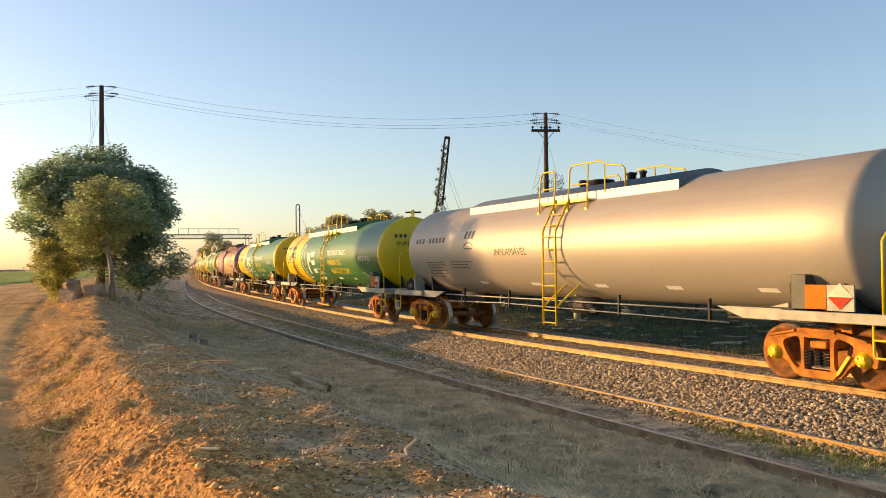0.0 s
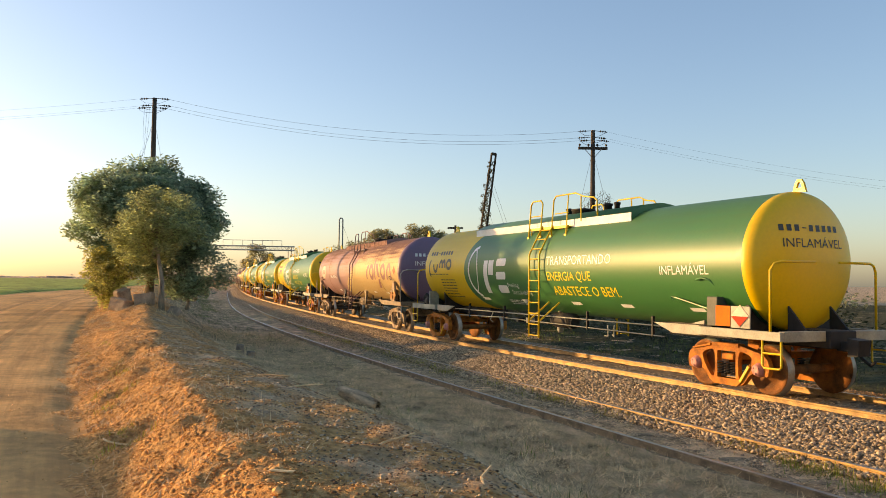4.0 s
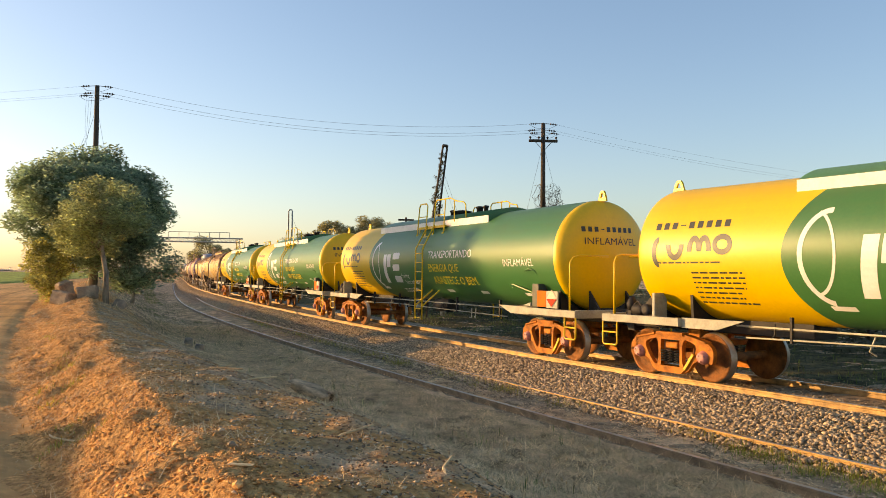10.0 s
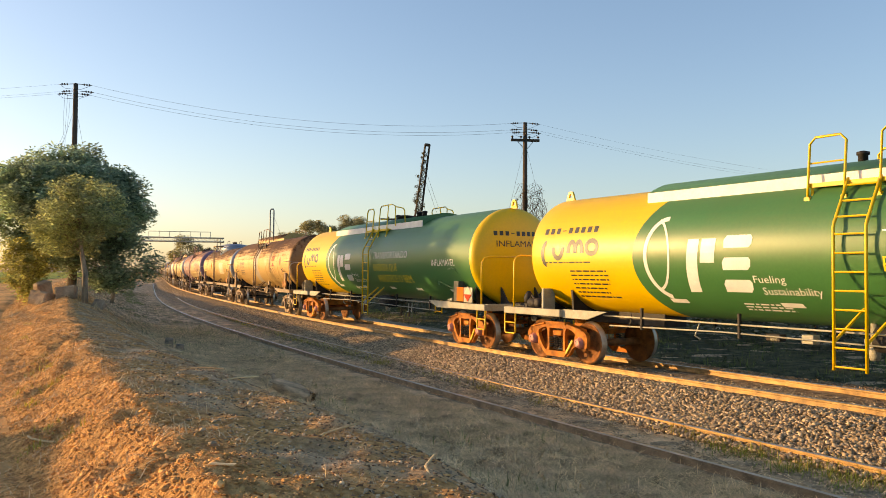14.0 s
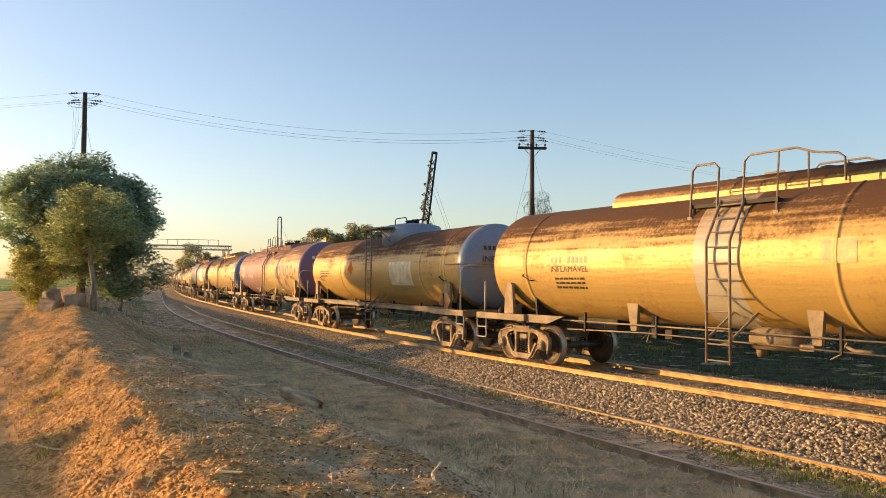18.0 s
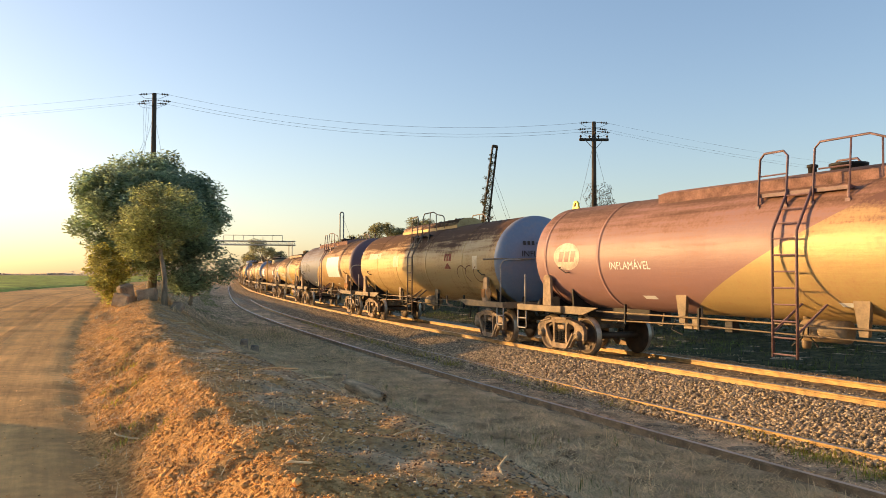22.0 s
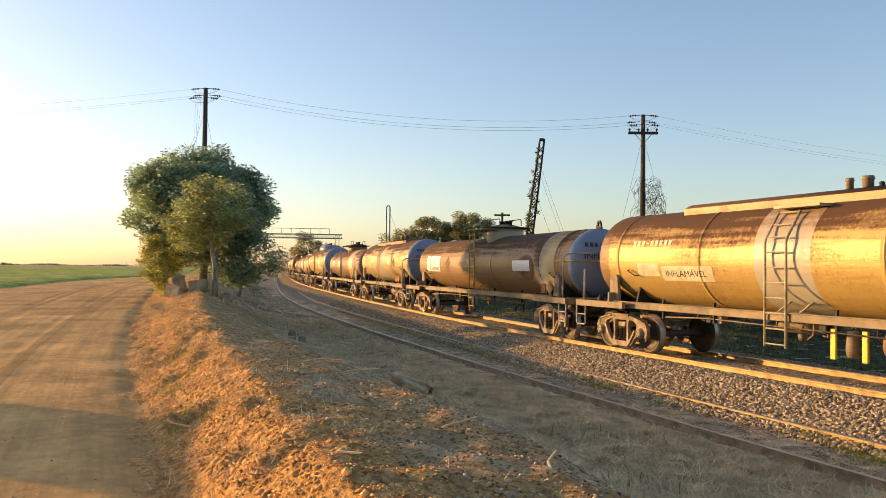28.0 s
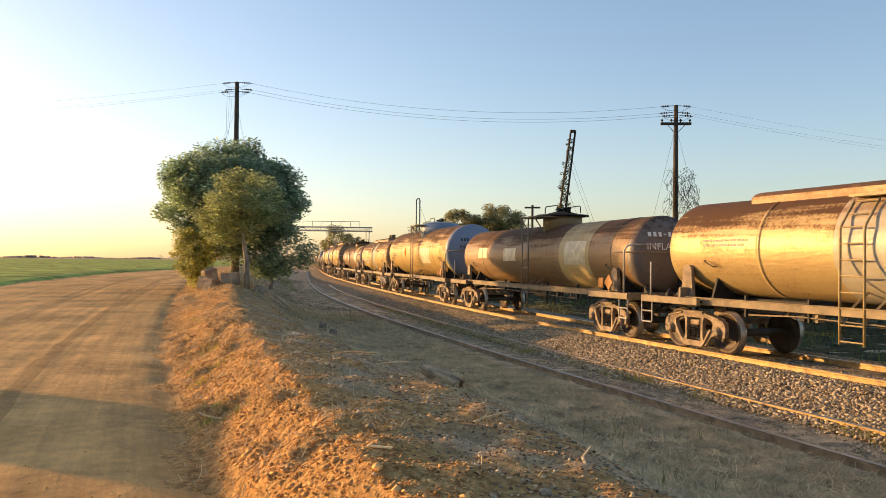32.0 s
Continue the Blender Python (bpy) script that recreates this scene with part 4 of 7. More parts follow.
def underframe(car, a, r, zc, style):
    """Beams, saddles, rods, steps and couplers for a tank whose axles lie at +-a."""
    new_kind = style in ("fs", "grey")
    pale = mat("olive_grey_beam", (0.37, 0.36, 0.28), 0.6, vary=0.15, scale=3) if new_kind else BEIGE
    step_m = YELLOW if new_kind else mat("grey_step_bar", (0.42, 0.38, 0.33), 0.6, vary=0.2)
    for s in (1, -1):
        part("centre_sill", box(bmesh.new(), min(s * (a - 3.4), s * (a + 0.9)), max(s * (a - 3.4), s * (a + 0.9)), -0.33, 0.33, 0.90, 1.22, 0.02), BLACK, car)
    for s in (1, -1):
        for y in (-1, 1):
            part("sill_beam", box(bmesh.new(), min(s * (a - 1.3), s * (a + 0.80)), max(s * (a - 1.3), s * (a + 0.80)), y * 1.36 - 0.05, y * 1.36 + 0.05, 1.04, 1.20, 0.008), pale, car)
        bm = bmesh.new()
        box(bm, min(s * (a + 0.66), s * (a + 0.80)), max(s * (a + 0.66), s * (a + 0.80)), -1.31, 1.31, 1.03, 1.21, 0.008)
        part("end_beam", bm, pale, car, "dusty pale end platform beam")
        bm = bmesh.new()
        box(bm, min(s * (a - 1.2), s * (a + 0.66)), max(s * (a - 1.2), s * (a + 0.66)), -1.30, 1.30, 1.10, 1.13)
        part("end_deck", bm, BLACK, car)
        if style in ("fs", "grey", "raizen", "plain"):
            for y in (-1, 1):
                part("gusset", plate(bmesh.new(), [(s * (a - 1.3), 1.21), (s * (a - 1.3), 1.02), (s * (a - 2.1), 1.02), (s * (a - 2.7), 1.21)], y * 1.30 - 0.02, y * 1.30 + 0.02), pale, car)
        # saddle between bogie and tank
        bm = bmesh.new()
        c = s * (a - 0.81)
        for dx in (-0.5, 0.5):
            pts = [(-1.02, 1.12), (1.02, 1.12)] + [(r * 1.005 * math.cos(t), zc - r * 1.005 * math.sin(t)) for t in np.linspace(radians(38), radians(142), 15)]
            va = [bm.verts.new((c + dx - 0.03, y, z)) for y, z in pts]
            vb = [bm.verts.new((c + dx + 0.03, y, z)) for y, z in pts]
            bm.faces.new(va), bm.faces.new(vb[::-1])
            for i in range(len(pts)):
                bm.faces.new((va[i], vb[i], vb[(i + 1) % len(pts)], va[(i + 1) % len(pts)]))
        bmesh.ops.recalc_face_normals(bm, faces=bm.faces)
        part("saddle", bm, BLACK, car)
        for y in (-1, 1):
            if not new_kind and y < 0:
                bm = bmesh.new()
                zt = zc - 0.36 * r
                plate(bm, [(c + 0.06 * s, 1.14), (c + 0.46 * s, 1.14), (c + 0.42 * s, zt - 0.08), (c + 0.36 * s, zt), (c + 0.18 * s, zt), (c + 0.12 * s, zt - 0.08)], y * 0.955 * r - 0.05, y * 0.955 * r + 0.03)
                part("saddle_bracket", bm, BOGIE_GREY, car)
            x = s * (a + 0.58)
            bm = bmesh.new()
            tube(bm, [(x - 0.21, y * 1.38, 1.05), (x - 0.21, y * 1.38, 0.60), (x - 0.17, y * 1.38, 0.56), (x + 0.17, y * 1.38, 0.56), (x + 0.21, y * 1.38, 0.60), (x + 0.21, y * 1.38, 1.05)], 0.021, 6)
            tube(bm, [(x - 0.21, y * 1.38, 0.82), (x + 0.21, y * 1.38, 0.82)], 0.018, 5)
            part("step", bm, step_m, car)
            bm = bmesh.new()
            tube(bm, [(s * (a + 0.50), y * 1.33, 1.2), (s * (a + 0.50), y * 1.33, 2.28), (s * (a + 0.52), y * 1.25, 2.40), (s * (a + 0.56), y * 1.1, 2.44), (s * (a + 0.56), y * 0.3, 2.44)] if new_kind or s > 0
                 else [(s * (a + 0.50), y * 1.33, 1.2), (s * (a + 0.50), y * 1.33, 2.0)], 0.024, 6)
            part("handrail", bm, step_m, car)
        bm = bmesh.new()
        box(bm, min(s * (a + 0.8), s * (a + 1.22)), max(s * (a + 0.8), s * (a + 1.22)), -0.09, 0.09, 0.86, 1.03, 0.02)
        plate(bm, [(s * (a + 1.10), 0.78), (s * (a + 1.30), 0.80), (s * (a + 1.34), 1.08), (s * (a + 1.10), 1.10)], -0.16, 0.14)
        tube(bm, [(s * (a + 0.8), 0.35, 0.95), (s * (a + 1.0), 0.34, 0.72), (s * (a + 1.2), 0.3, 0.62), (s * (a + 1.32), 0.25, 0.7)], 0.03, 6)
        part("coupler", bm, BLACK, car)
        for y in (-0.53, 0.53):
            part("head_brace", plate(bmesh.new(), [(s * (a + 0.16), zc - r * 0.62), (s * (a + 0.16), 1.15), (s * (a + 0.62), 1.15)], y - 0.02, y + 0.02), BLACK, car)
    # running rods, pipes and valves under the belly
    for y in (-1.12, 1.12):
        part("brake_rod", tube(bmesh.new(), [(-a + 2.4, y, 1.12), (a - 2.4, y, 1.12)], 0.018, 6), pale, car)
        part("brake_rod", tube(bmesh.new(), [(-a + 2.6, y, 0.92), (-a * 0.3, y, 0.97), (a - 2.6, y, 0.90)], 0.016, 6), pale, car)
    hanger = shared("hanger", lambda: mesh_of("rod_hanger", box(bmesh.new(), -0.02, 0.02, -0.03, 0.03, 0.88, 1.32), BLACK))
    for t in (-0.55, -0.25, 0.3, 0.62):
        for y in (-1.12, 1.12):
            part("rod_hanger", hanger, None, car).location = (a * t, y, 0)
    bm = bmesh.new()
    lathe(bm, [(-0.5, 0.08), (-0.45, 0.2), (0.4, 0.2), (0.45, 0.1)], "x", 18, (a * 0.10, -0.75, 1.02))
    part("brake_cylinder", bm, BLACK if new_kind else BEIGE, car)
    bm = bmesh.new()
    lathe(bm, [(0.66, 0.07), (0.72, 0.09), (0.86, 0.09), (0.9, 0.06), (1.25, 0.06)], "z", 12, (0.9 - a * 0.1, -0.5, 0))
    box(bm, 0.8 - a * 0.1, 1.05 - a * 0.1, -0.62, -0.38, 0.92, 1.0)
    part("outlet_valve", bm, pale, car)
    if style in ("beam", "domecar"):
        for y in (-1, 1):
            bm = bmesh.new()
            box(bm, -a + 0.4, a - 0.4, y * 1.14 - 0.04, y * 1.14 + 0.04, 1.05, 1.2, 0.008)
            box(bm, -a + 0.4, a - 0.4, y * 1.14 - 0.08, y * 1.14 + 0.08, 1.2, 1.215)
            part("side_sill", bm, BEIGE, car, "dusty steel side sill")
    # brake gear in the middle: levers, hoses and small pipes
    rng = random.Random(int(a * 10))
    for k in range(7):
        x = rng.uniform(-a + 3.0, a - 3.0)
        zt = rng.uniform(1.0, 1.2)
        bm = tube(bmesh.new(), [(x, -1.0, zt), (x + rng.uniform(-0.1, 0.1), -1.05, zt - rng.uniform(0.12, 0.3)), (x + rng.uniform(-0.3, 0.3), -1.0, zt - rng.uniform(0.2, 0.34))], 0.016, 5)
        part("brake_lever", bm, rng.choice((pale, BLACK, BLACK)), car)
    for k in range(3):
        x = rng.uniform(-2.5, 3.0)
        part("pipe_joint", box(bmesh.new(), x, x + rng.uniform(0.12, 0.3), -1.08, -0.9, 0.88, rng.uniform(0.98, 1.14), 0.01), rng.choice((pale, BLACK)), car)
    # placards and the box at the leading end, near side
    q = 0.0 if new_kind else 0.06
    part("placard", box(bmesh.new(), a - 0.80, a - 0.42 - q * 2, -1.37, -1.33, 1.24 + q, 1.62 - q), ORANGE_PLATE if new_kind else mat("rusty_orange_plate", (0.40, 0.19, 0.07), 0.8, vary=0.3, spec=0.15), car, "orange hazard plate")
    if new_kind:
        bm = bmesh.new()
        box(bm, a - 0.42, a + 0.05, -1.36, -1.33, 1.22, 1.62)
        part("placard_board", bm, pale, car)
        dm = part("hazard_diamond", plate(bmesh.new(), [(a - 0.40, 1.44), (a - 0.18, 1.24), (a + 0.04, 1.44), (a - 0.18, 1.65)], -1.372, -1.36), mat("pale_hazard_plate", (0.68, 0.55, 0.42), 0.8, vary=0.1, spec=0.15), car, "pale diamond plate with a red lower half")
        part("lower_half", plate(bmesh.new(), [(a - 0.39, 1.435), (a - 0.18, 1.25), (a + 0.03, 1.435)], -1.378, -1.372), RED, dm)
    else:
        part("hazard_diamond", plate(bmesh.new(), [(a - 0.46, 1.45), (a - 0.24, 1.24), (a - 0.02, 1.45), (a - 0.24, 1.66)], -1.372, -1.35), mat("dusty_orange_plate", (0.42, 0.21, 0.09), 0.85, vary=0.3, spec=0.15), car, "dusty orange diamond plate")
        part("plate_post", box(bmesh.new(), a - 0.27, a - 0.21, -1.35, -1.31, 1.20, 1.5), BEIGE, car)
    if new_kind:
        part("valve_box", box(bmesh.new(), a - 1.12, a - 0.84, -1.30, -1.0, 1.22, 1.78, 0.01), mat("dark_olive_box", (0.075, 0.08, 0.062), 0.6, vary=0.2), car)
        part("angle_strip", plate(bmesh.new(), [(a - 1.5, 1.24), (a - 1.14, 1.24), (a - 1.14, 1.32)], -1.34, -1.3), pale, car)
    if style == "raizen":
        part("valve_box", box(bmesh.new(), a - 1.05, a - 0.84, -1.28, -1.0, 1.22, 1.66, 0.01), BEIGE, car)
    part("brake_box", box(bmesh.new(), -a + 0.52, -a + 0.60, -1.3, -0.95, 1.16, 1.66 if new_kind else 1.42, 0.01), pale, car, "pale upright plate at the brake gear")
    if new_kind:
        bm = box(bmesh.new(), -a - 0.36, -a - 0.18, -1.16, -0.98, 1.13, 1.30, 0.02)
        lathe(bm, [(1.28, 0.10), (1.42, 0.13), (1.5, 0.09), (1.58, 0.04)], "z", 12, (-a - 0.26, -1.06, 0))
        lathe(bm, [(-0.12, 0.05), (-0.1, 0.12), (0.12, 0.12), (0.2, 0.05)], "x", 12, (-a - 0.05, -1.08, 1.3))
        tube(bm, [(-a - 0.2, -1.1, 1.36), (-a, -1.16, 1.48), (-a + 0.16, -1.12, 1.3), (-a + 0.4, -1.1, 1.22)], 0.022, 6)
        part("brake_valve", bm, BLACK, car)
        bm = lathe(bmesh.new(), [(-1.32, 0.05), (-1.3, 0.11), (-1.16, 0.11), (-1.14, 0.05)], "y", 14, (-a + 0.34, 0, 1.32))
        part("brake_valve", bm, BLACK, car)
    else:
        part("brake_valve", lathe(bmesh.new(), [(1.13, 0.09), (1.26, 0.09), (1.3, 0.05), (1.36, 0.03)], "z", 12, (-a - 0.2, -1.02, 0)), BLACK, car)
    if style in ("plain", "raizen"):
        for x in (-2.6, 1.6):       # belly hangers that carry the piping
            for y in (-1, 1):
                zt = zc - math.sqrt(r * r - 0.95 ** 2) + 0.06
                part("belly_hanger", plate(bmesh.new(), [(x - 0.16, zt), (x + 0.16, zt), (x + 0.11, 0.98), (x - 0.05, 0.98)], y * 0.95 - 0.04, y * 0.95 + 0.04), BEIGE, car)
            part("drain_pipe", tube(bmesh.new(), [(x + 0.3, -0.7, zc - math.sqrt(r * r - 0.49) + 0.03), (x + 0.3, -0.7, 1.0), (x + 0.5, -0.7, 0.92), (x + 0.8, -0.7, 0.92)], 0.035, 7), BOGIE_GREY, car)
    if style == "beam" and 2.25 < zc < 2.3:
        for x in (1.5, 2.15):
            part("outlet_plate", box(bmesh.new(), x - 0.06, x + 0.06, -1.02, -0.97, 0.44, 0.98, 0.01), YELLOW, car, "bright yellow outlet plate")
        part("outlet_cap", lathe(bmesh.new(), [(0.5, 0.10), (0.62, 0.12), (0.7, 0.12), (0.95, 0.09)], "z", 14, (1.82, -0.9, 0)), BEIGE, car)
    if style == "beam" and 2.25 < zc < 2.4:
        part("air_reservoir", lathe(bmesh.new(), [(-0.62, 0.05), (-0.55, 0.24), (0.5, 0.24), (0.6, 0.08)], "x", 18, (3.1, -0.85, 0.78)), mat("brown_reservoir", (0.22, 0.11, 0.06), 0.6, vary=0.2), car, "brown air reservoir")
    if not new_kind:
        for x in (a - 0.95, -a + 1.2):
            part("grab_iron", tube(bmesh.new(), [(x, -r - 0.0, zc - 0.28), (x + 0.02, -r - 0.07, zc - 0.3), (x + 0.3, -r - 0.05, zc - 0.42), (x + 0.3, -r + 0.06, zc - 0.42)], 0.014, 5), BLACK, car)
    if new_kind:
        return
    # hand wheel at the leading head
    bm = bmesh.new()
    tube(bm, [(a + 0.66, 0.35 + 0.25 * math.cos(t), 1.95 + 0.25 * math.sin(t)) for t in np.linspace(0, 2 * math.pi, 17)], 0.016, 5, cap=False)
    for t in range(5):
        w = t * 2 * math.pi / 5
        tube(bm, [(a + 0.64, 0.35, 1.95), (a + 0.66, 0.35 + 0.25 * math.cos(w), 1.95 + 0.25 * math.sin(w))], 0.012, 4)
    box(bm, a + 0.44, a + 0.64, 0.27, 0.43, 1.2, 2.0)
    part("hand_wheel", bm, BLACK, car)


def lug(car, x, r, zc, m):
    for s, xx in ((1, x), (-1, -x)):
        bm = bmesh.new()
        z = zc + r - 0.02
        out = [(-0.16, 0.0), (0.16, 0.0), (0.10, 0.18), (0.05, 0.25), (-0.05, 0.25), (-0.10, 0.18)]
        for (p, q), (u, w) in zip(out, out[1:] + out[:1]):
            pi, ui = Vector((p, q - 0.15)) * 0.42 + Vector((0, 0.15)), Vector((u, w - 0.15)) * 0.42 + Vector((0, 0.15))
            plate(bm, [(xx + p, z + q), (xx + u, z + w), (xx + ui.x, z + ui.y), (xx + pi.x, z + pi.y)], -0.025, 0.025)
        part("lifting_lug", bm, m, car)


def decal(car, name, bm, m, label="", **kw):
    ob = part(name, wrap(bm, **kw), m, car, label)
    return tagged(ob, kind="stuff") if name in ("writing", "stripe_mark") else ob


def text_bars(bm, x0, x1, z_top, rows, h=0.035, gap=0.075, rng=None):
    """Lines of writing too small to read, as bars."""
    rng = rng or random.Random(3)
    for k in range(rows):
        x = x0
        z = z_top - k * gap
        end = x1 - rng.random() * 0.3 * (x1 - x0)
        while x < end:
            w = 0.05 + rng.random() * 0.16
            flat_bar(bm, x, min(x + w, end), z, z + h)
            x += w + 0.035
    return bm


def id_bars(bm, x0, x1, z, h):
    n = 9
    w = (x1 - x0) / n
    for k in range(n):
        if k not in (3,):
            flat_bar(bm, x0 + k * w, x0 + k * w + w * 0.6, z, z + h)
        else:
            flat_bar(bm, x0 + k * w, x0 + k * w + w * 0.6, z + h * 0.42, z + h * 0.58)
    return bm


def base_car(label, span, style, r=R0, zc=Z0, bogie_m=None, cap_m=None):
    car = thing("tank_car", label, "tank car", "tank cars of the train")
    a = span / 2
    key = "orange" if bogie_m is ORANGE else "grey"
    for s in (1, -1):
        bogie(car, s * (a - 0.81), bogie_m or BOGIE_GREY, key, cap_m or BEIGE)
    underframe(car, a, r, zc, style)
    return car, a


DECAL_WHITE = mat("white_lettering", (0.75, 0.75, 0.72), 0.4, vary=0.05)
DECAL_YELLOW = mat("yellow_lettering", (0.85, 0.60, 0.03), 0.4, vary=0.05)
DECAL_BLACK = mat("black_lettering", (0.03, 0.035, 0.03), 0.45, vary=0.1)
DECAL_PURPLE = mat("purple_lettering", (0.24, 0.105, 0.105), 0.45, vary=0.1)
DECAL_RED = mat("faded_red_lettering", (0.52, 0.09, 0.03), 0.5, vary=0.15)
GREEN_TANK = tank_mat("green_tank_paint", (0.034, 0.165, 0.047), top=0.06, streak=0.05, rough=0.41)
YELLOW_TANK = tank_mat("yellow_tank_paint", (0.79, 0.50, 0.012), top=0.05, streak=0.05, rough=0.42)
GREY_TANK = tank_mat("silver_grey_tank_paint", (0.37, 0.335, 0.28), top=0.10, streak=0.08, rough=0.46, metal=0.2)
PURPLE_TANK = tank_mat("faded_purple_tank_paint", (0.30, 0.165, 0.155), rust=(0.15, 0.075, 0.05), top=0.55, streak=0.30, rough=0.52)
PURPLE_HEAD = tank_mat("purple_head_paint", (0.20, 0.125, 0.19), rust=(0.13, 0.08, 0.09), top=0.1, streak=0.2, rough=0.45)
ROSE_TANK = tank_mat("dusty_rose_tank_paint", (0.47, 0.335, 0.15), rust=(0.17, 0.085, 0.07), top=0.75, streak=0.3, rough=0.5, metal=0.15)
PALE_TANK = tank_mat("dusty_gold_tank_paint", (0.46, 0.285, 0.12), top=0.75, streak=0.35, rough=0.48, metal=0.2)
RUST_TANK = tank_mat("rusty_silver_tank", (0.48, 0.335, 0.15), top=0.95, streak=0.5, rough=0.48, metal=0.25)
GOLD_TANK = tank_mat("ochre_dusted_tank", (0.49, 0.315, 0.105), top=0.9, streak=0.45, rough=0.48, metal=0.2)
BROWN_TANK = tank_mat("brown_rusted_tank", (0.27, 0.16, 0.072), rust=(0.09, 0.042, 0.02), top=0.85, streak=0.6, rough=0.5, metal=0.15)
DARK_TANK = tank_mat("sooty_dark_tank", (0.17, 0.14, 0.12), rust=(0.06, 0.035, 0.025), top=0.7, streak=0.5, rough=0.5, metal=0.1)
# silver paint with the blue skylight of the shaded heads mixed in
SKYLIT_SILVER = tank_mat("skylit_silver_paint", (0.18, 0.245, 0.335), rust=(0.20, 0.14, 0.10), top=0.12, streak=0.3, rough=0.42, metal=0.15)


def fs_car():
    car, a = base_car("new green tank car with yellow ends and white lettering", 15.6, "fs", bogie_m=ORANGE, cap_m=PINK)
    part("tank_shell", shell_mesh(-7.55, 7.68, R0, Z0, 0.42, [YELLOW_TANK, GREEN_TANK, YELLOW_TANK], cuts=((-4.35, 0.75, 1), (7.62, 0, 2))), None, car)
    lug(car, 7.75, R0, Z0, YELLOW)
    hump(car, -4.35, 3.75, R0, Z0, WHITE, GREEN_TANK)
    top_platform(car, 0.3, R0, Z0, YELLOW, YELLOW)
    ladder(car, 0.28, R0, Z0, YELLOW)
    ladder(car, 0.28, R0, Z0, YELLOW, side=1)
    bm = bmesh.new()          # leaf emblem: two arcs that meet in points
    flat_arc(bm, -3.50, 2.32, 0.55, 0.80, 0.09, 88, 262, 22)
    flat_arc(bm, -3.85, 2.40, 0.48, 0.72, 0.05, -82, 72, 18)
    decal(car, "leaf_emblem", bm, DECAL_WHITE, "white leaf outline")
    for pts in ([(-3.05, 1.68), (-2.79, 1.68), (-2.66, 2.66), (-2.92, 2.66)], [(-2.66, 2.22), (-2.34, 2.22), (-2.28, 2.66), (-2.60, 2.66)]):
        decal(car, "emblem", flat_poly(bmesh.new(), pts), DECAL_WHITE, "slanted white emblem block")
    for z in (2.48, 2.09, 1.70):
        x0 = -2.22 + 0.13 * (z - 1.68)
        decal(car, "emblem", flat_poly(bmesh.new(), [(x0, z), (x0 + 0.52, z), (x0 + 0.58, z + 0.06), (x0 + 0.60, z + 0.17), (x0 + 0.56, z + 0.22), (x0 + 0.06, z + 0.22), (x0, z + 0.14)]), DECAL_WHITE, "rounded white emblem bar")
    decal(car, "lettering", flat_text(bmesh.new(), "Fueling", -1.58, 1.87, 0.62, 0.13), DECAL_WHITE, "small white word")
    decal(car, "lettering", flat_text(bmesh.new(), "Sustainability", -1.46, 1.67, 1.1, 0.13), DECAL_WHITE, "small white word")
    decal(car, "writing", text_bars(bmesh.new(), -2.0, -1.0, 1.48, 3, 0.025, 0.05, random.Random(8)), DECAL_WHITE, "small white writing")
    bm = flat_text(bmesh.new(), "TRANSPORTANDO", 0.72, 2.47, 2.85, 0.235)
    decal(car, "lettering", bm, DECAL_WHITE, "white slogan line")
    decal(car, "lettering", flat_text(bmesh.new(), "ENERGIA QUE", 0.72, 2.07, 2.0, 0.235), DECAL_YELLOW, "yellow slogan line")
    decal(car, "lettering", flat_text(bmesh.new(), "ABASTECE O BEM.", 0.85, 1.70, 2.85, 0.235), DECAL_YELLOW, "yellow slogan line")
    bm = flat_text(bmesh.new(), "INFLAMÁVEL", 5.30, 2.21, 1.45, 0.19)
    decal(car, "lettering", bm, DECAL_WHITE, "white warning word")
    bm = bmesh.new()          # rear panel of writing, plain shapes
    id_bars(bm, -7.2, -5.35, 2.90, 0.13)
    em = bmesh.new()
    for x, w, a0 in ((-7.25, 0.34, 90), (-6.88, 0.44, 180), (-6.36, 0.34, 0), (-6.13, 0.34, 0)):
        flat_arc(em, x + w / 2, 2.46 if a0 < 180 else 2.60, w / 2, 0.30, 0.11, a0, a0 + 180, 12)
    flat_arc(em, -5.55, 2.58, 0.22, 0.19, 0.10, 0, 360, 20)
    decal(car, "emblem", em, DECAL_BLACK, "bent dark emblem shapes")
    text_bars(bm, -7.15, -5.45, 2.24, 1, 0.03, 0.06), text_bars(bm, -6.3, -4.9, 2.05, 7, 0.03, 0.092, random.Random(5))
    decal(car, "writing", bm, DECAL_BLACK, "dark writing on yellow")
    bm = bmesh.new()
    for x in (-3.45, -1.0, 1.6, 3.7, 6.05):
        flat_poly(bm, [(x - 0.22, 1.46), (x + 0.2, 1.46), (x + 0.17, 1.535), (x - 0.25, 1.535)])
    decal(car, "stripe_mark", bm, DECAL_WHITE, "short white marks")
    part("lettering", on_head(flat_text(bmesh.new(), "INFLAMÁVEL", -0.72, 2.72, 1.5, 0.17), 7.68), DECAL_BLACK, car, "dark warning word on the head")
    tagged(part("writing", on_head(id_bars(bmesh.new(), -0.78, 0.72, 3.02, 0.12), 7.68), DECAL_BLACK, car, "dark marks on the head"), kind="stuff")
    bm = bmesh.new()
    tube(bm, [(5.6, -1.20, 1.66), (5.55, -1.22, 1.75), (5.65, -1.2, 1.74), (7.0, -1.12, 1.44)], 0.014, 5)
    part("grab_bar", bm, GREEN_TANK, car)
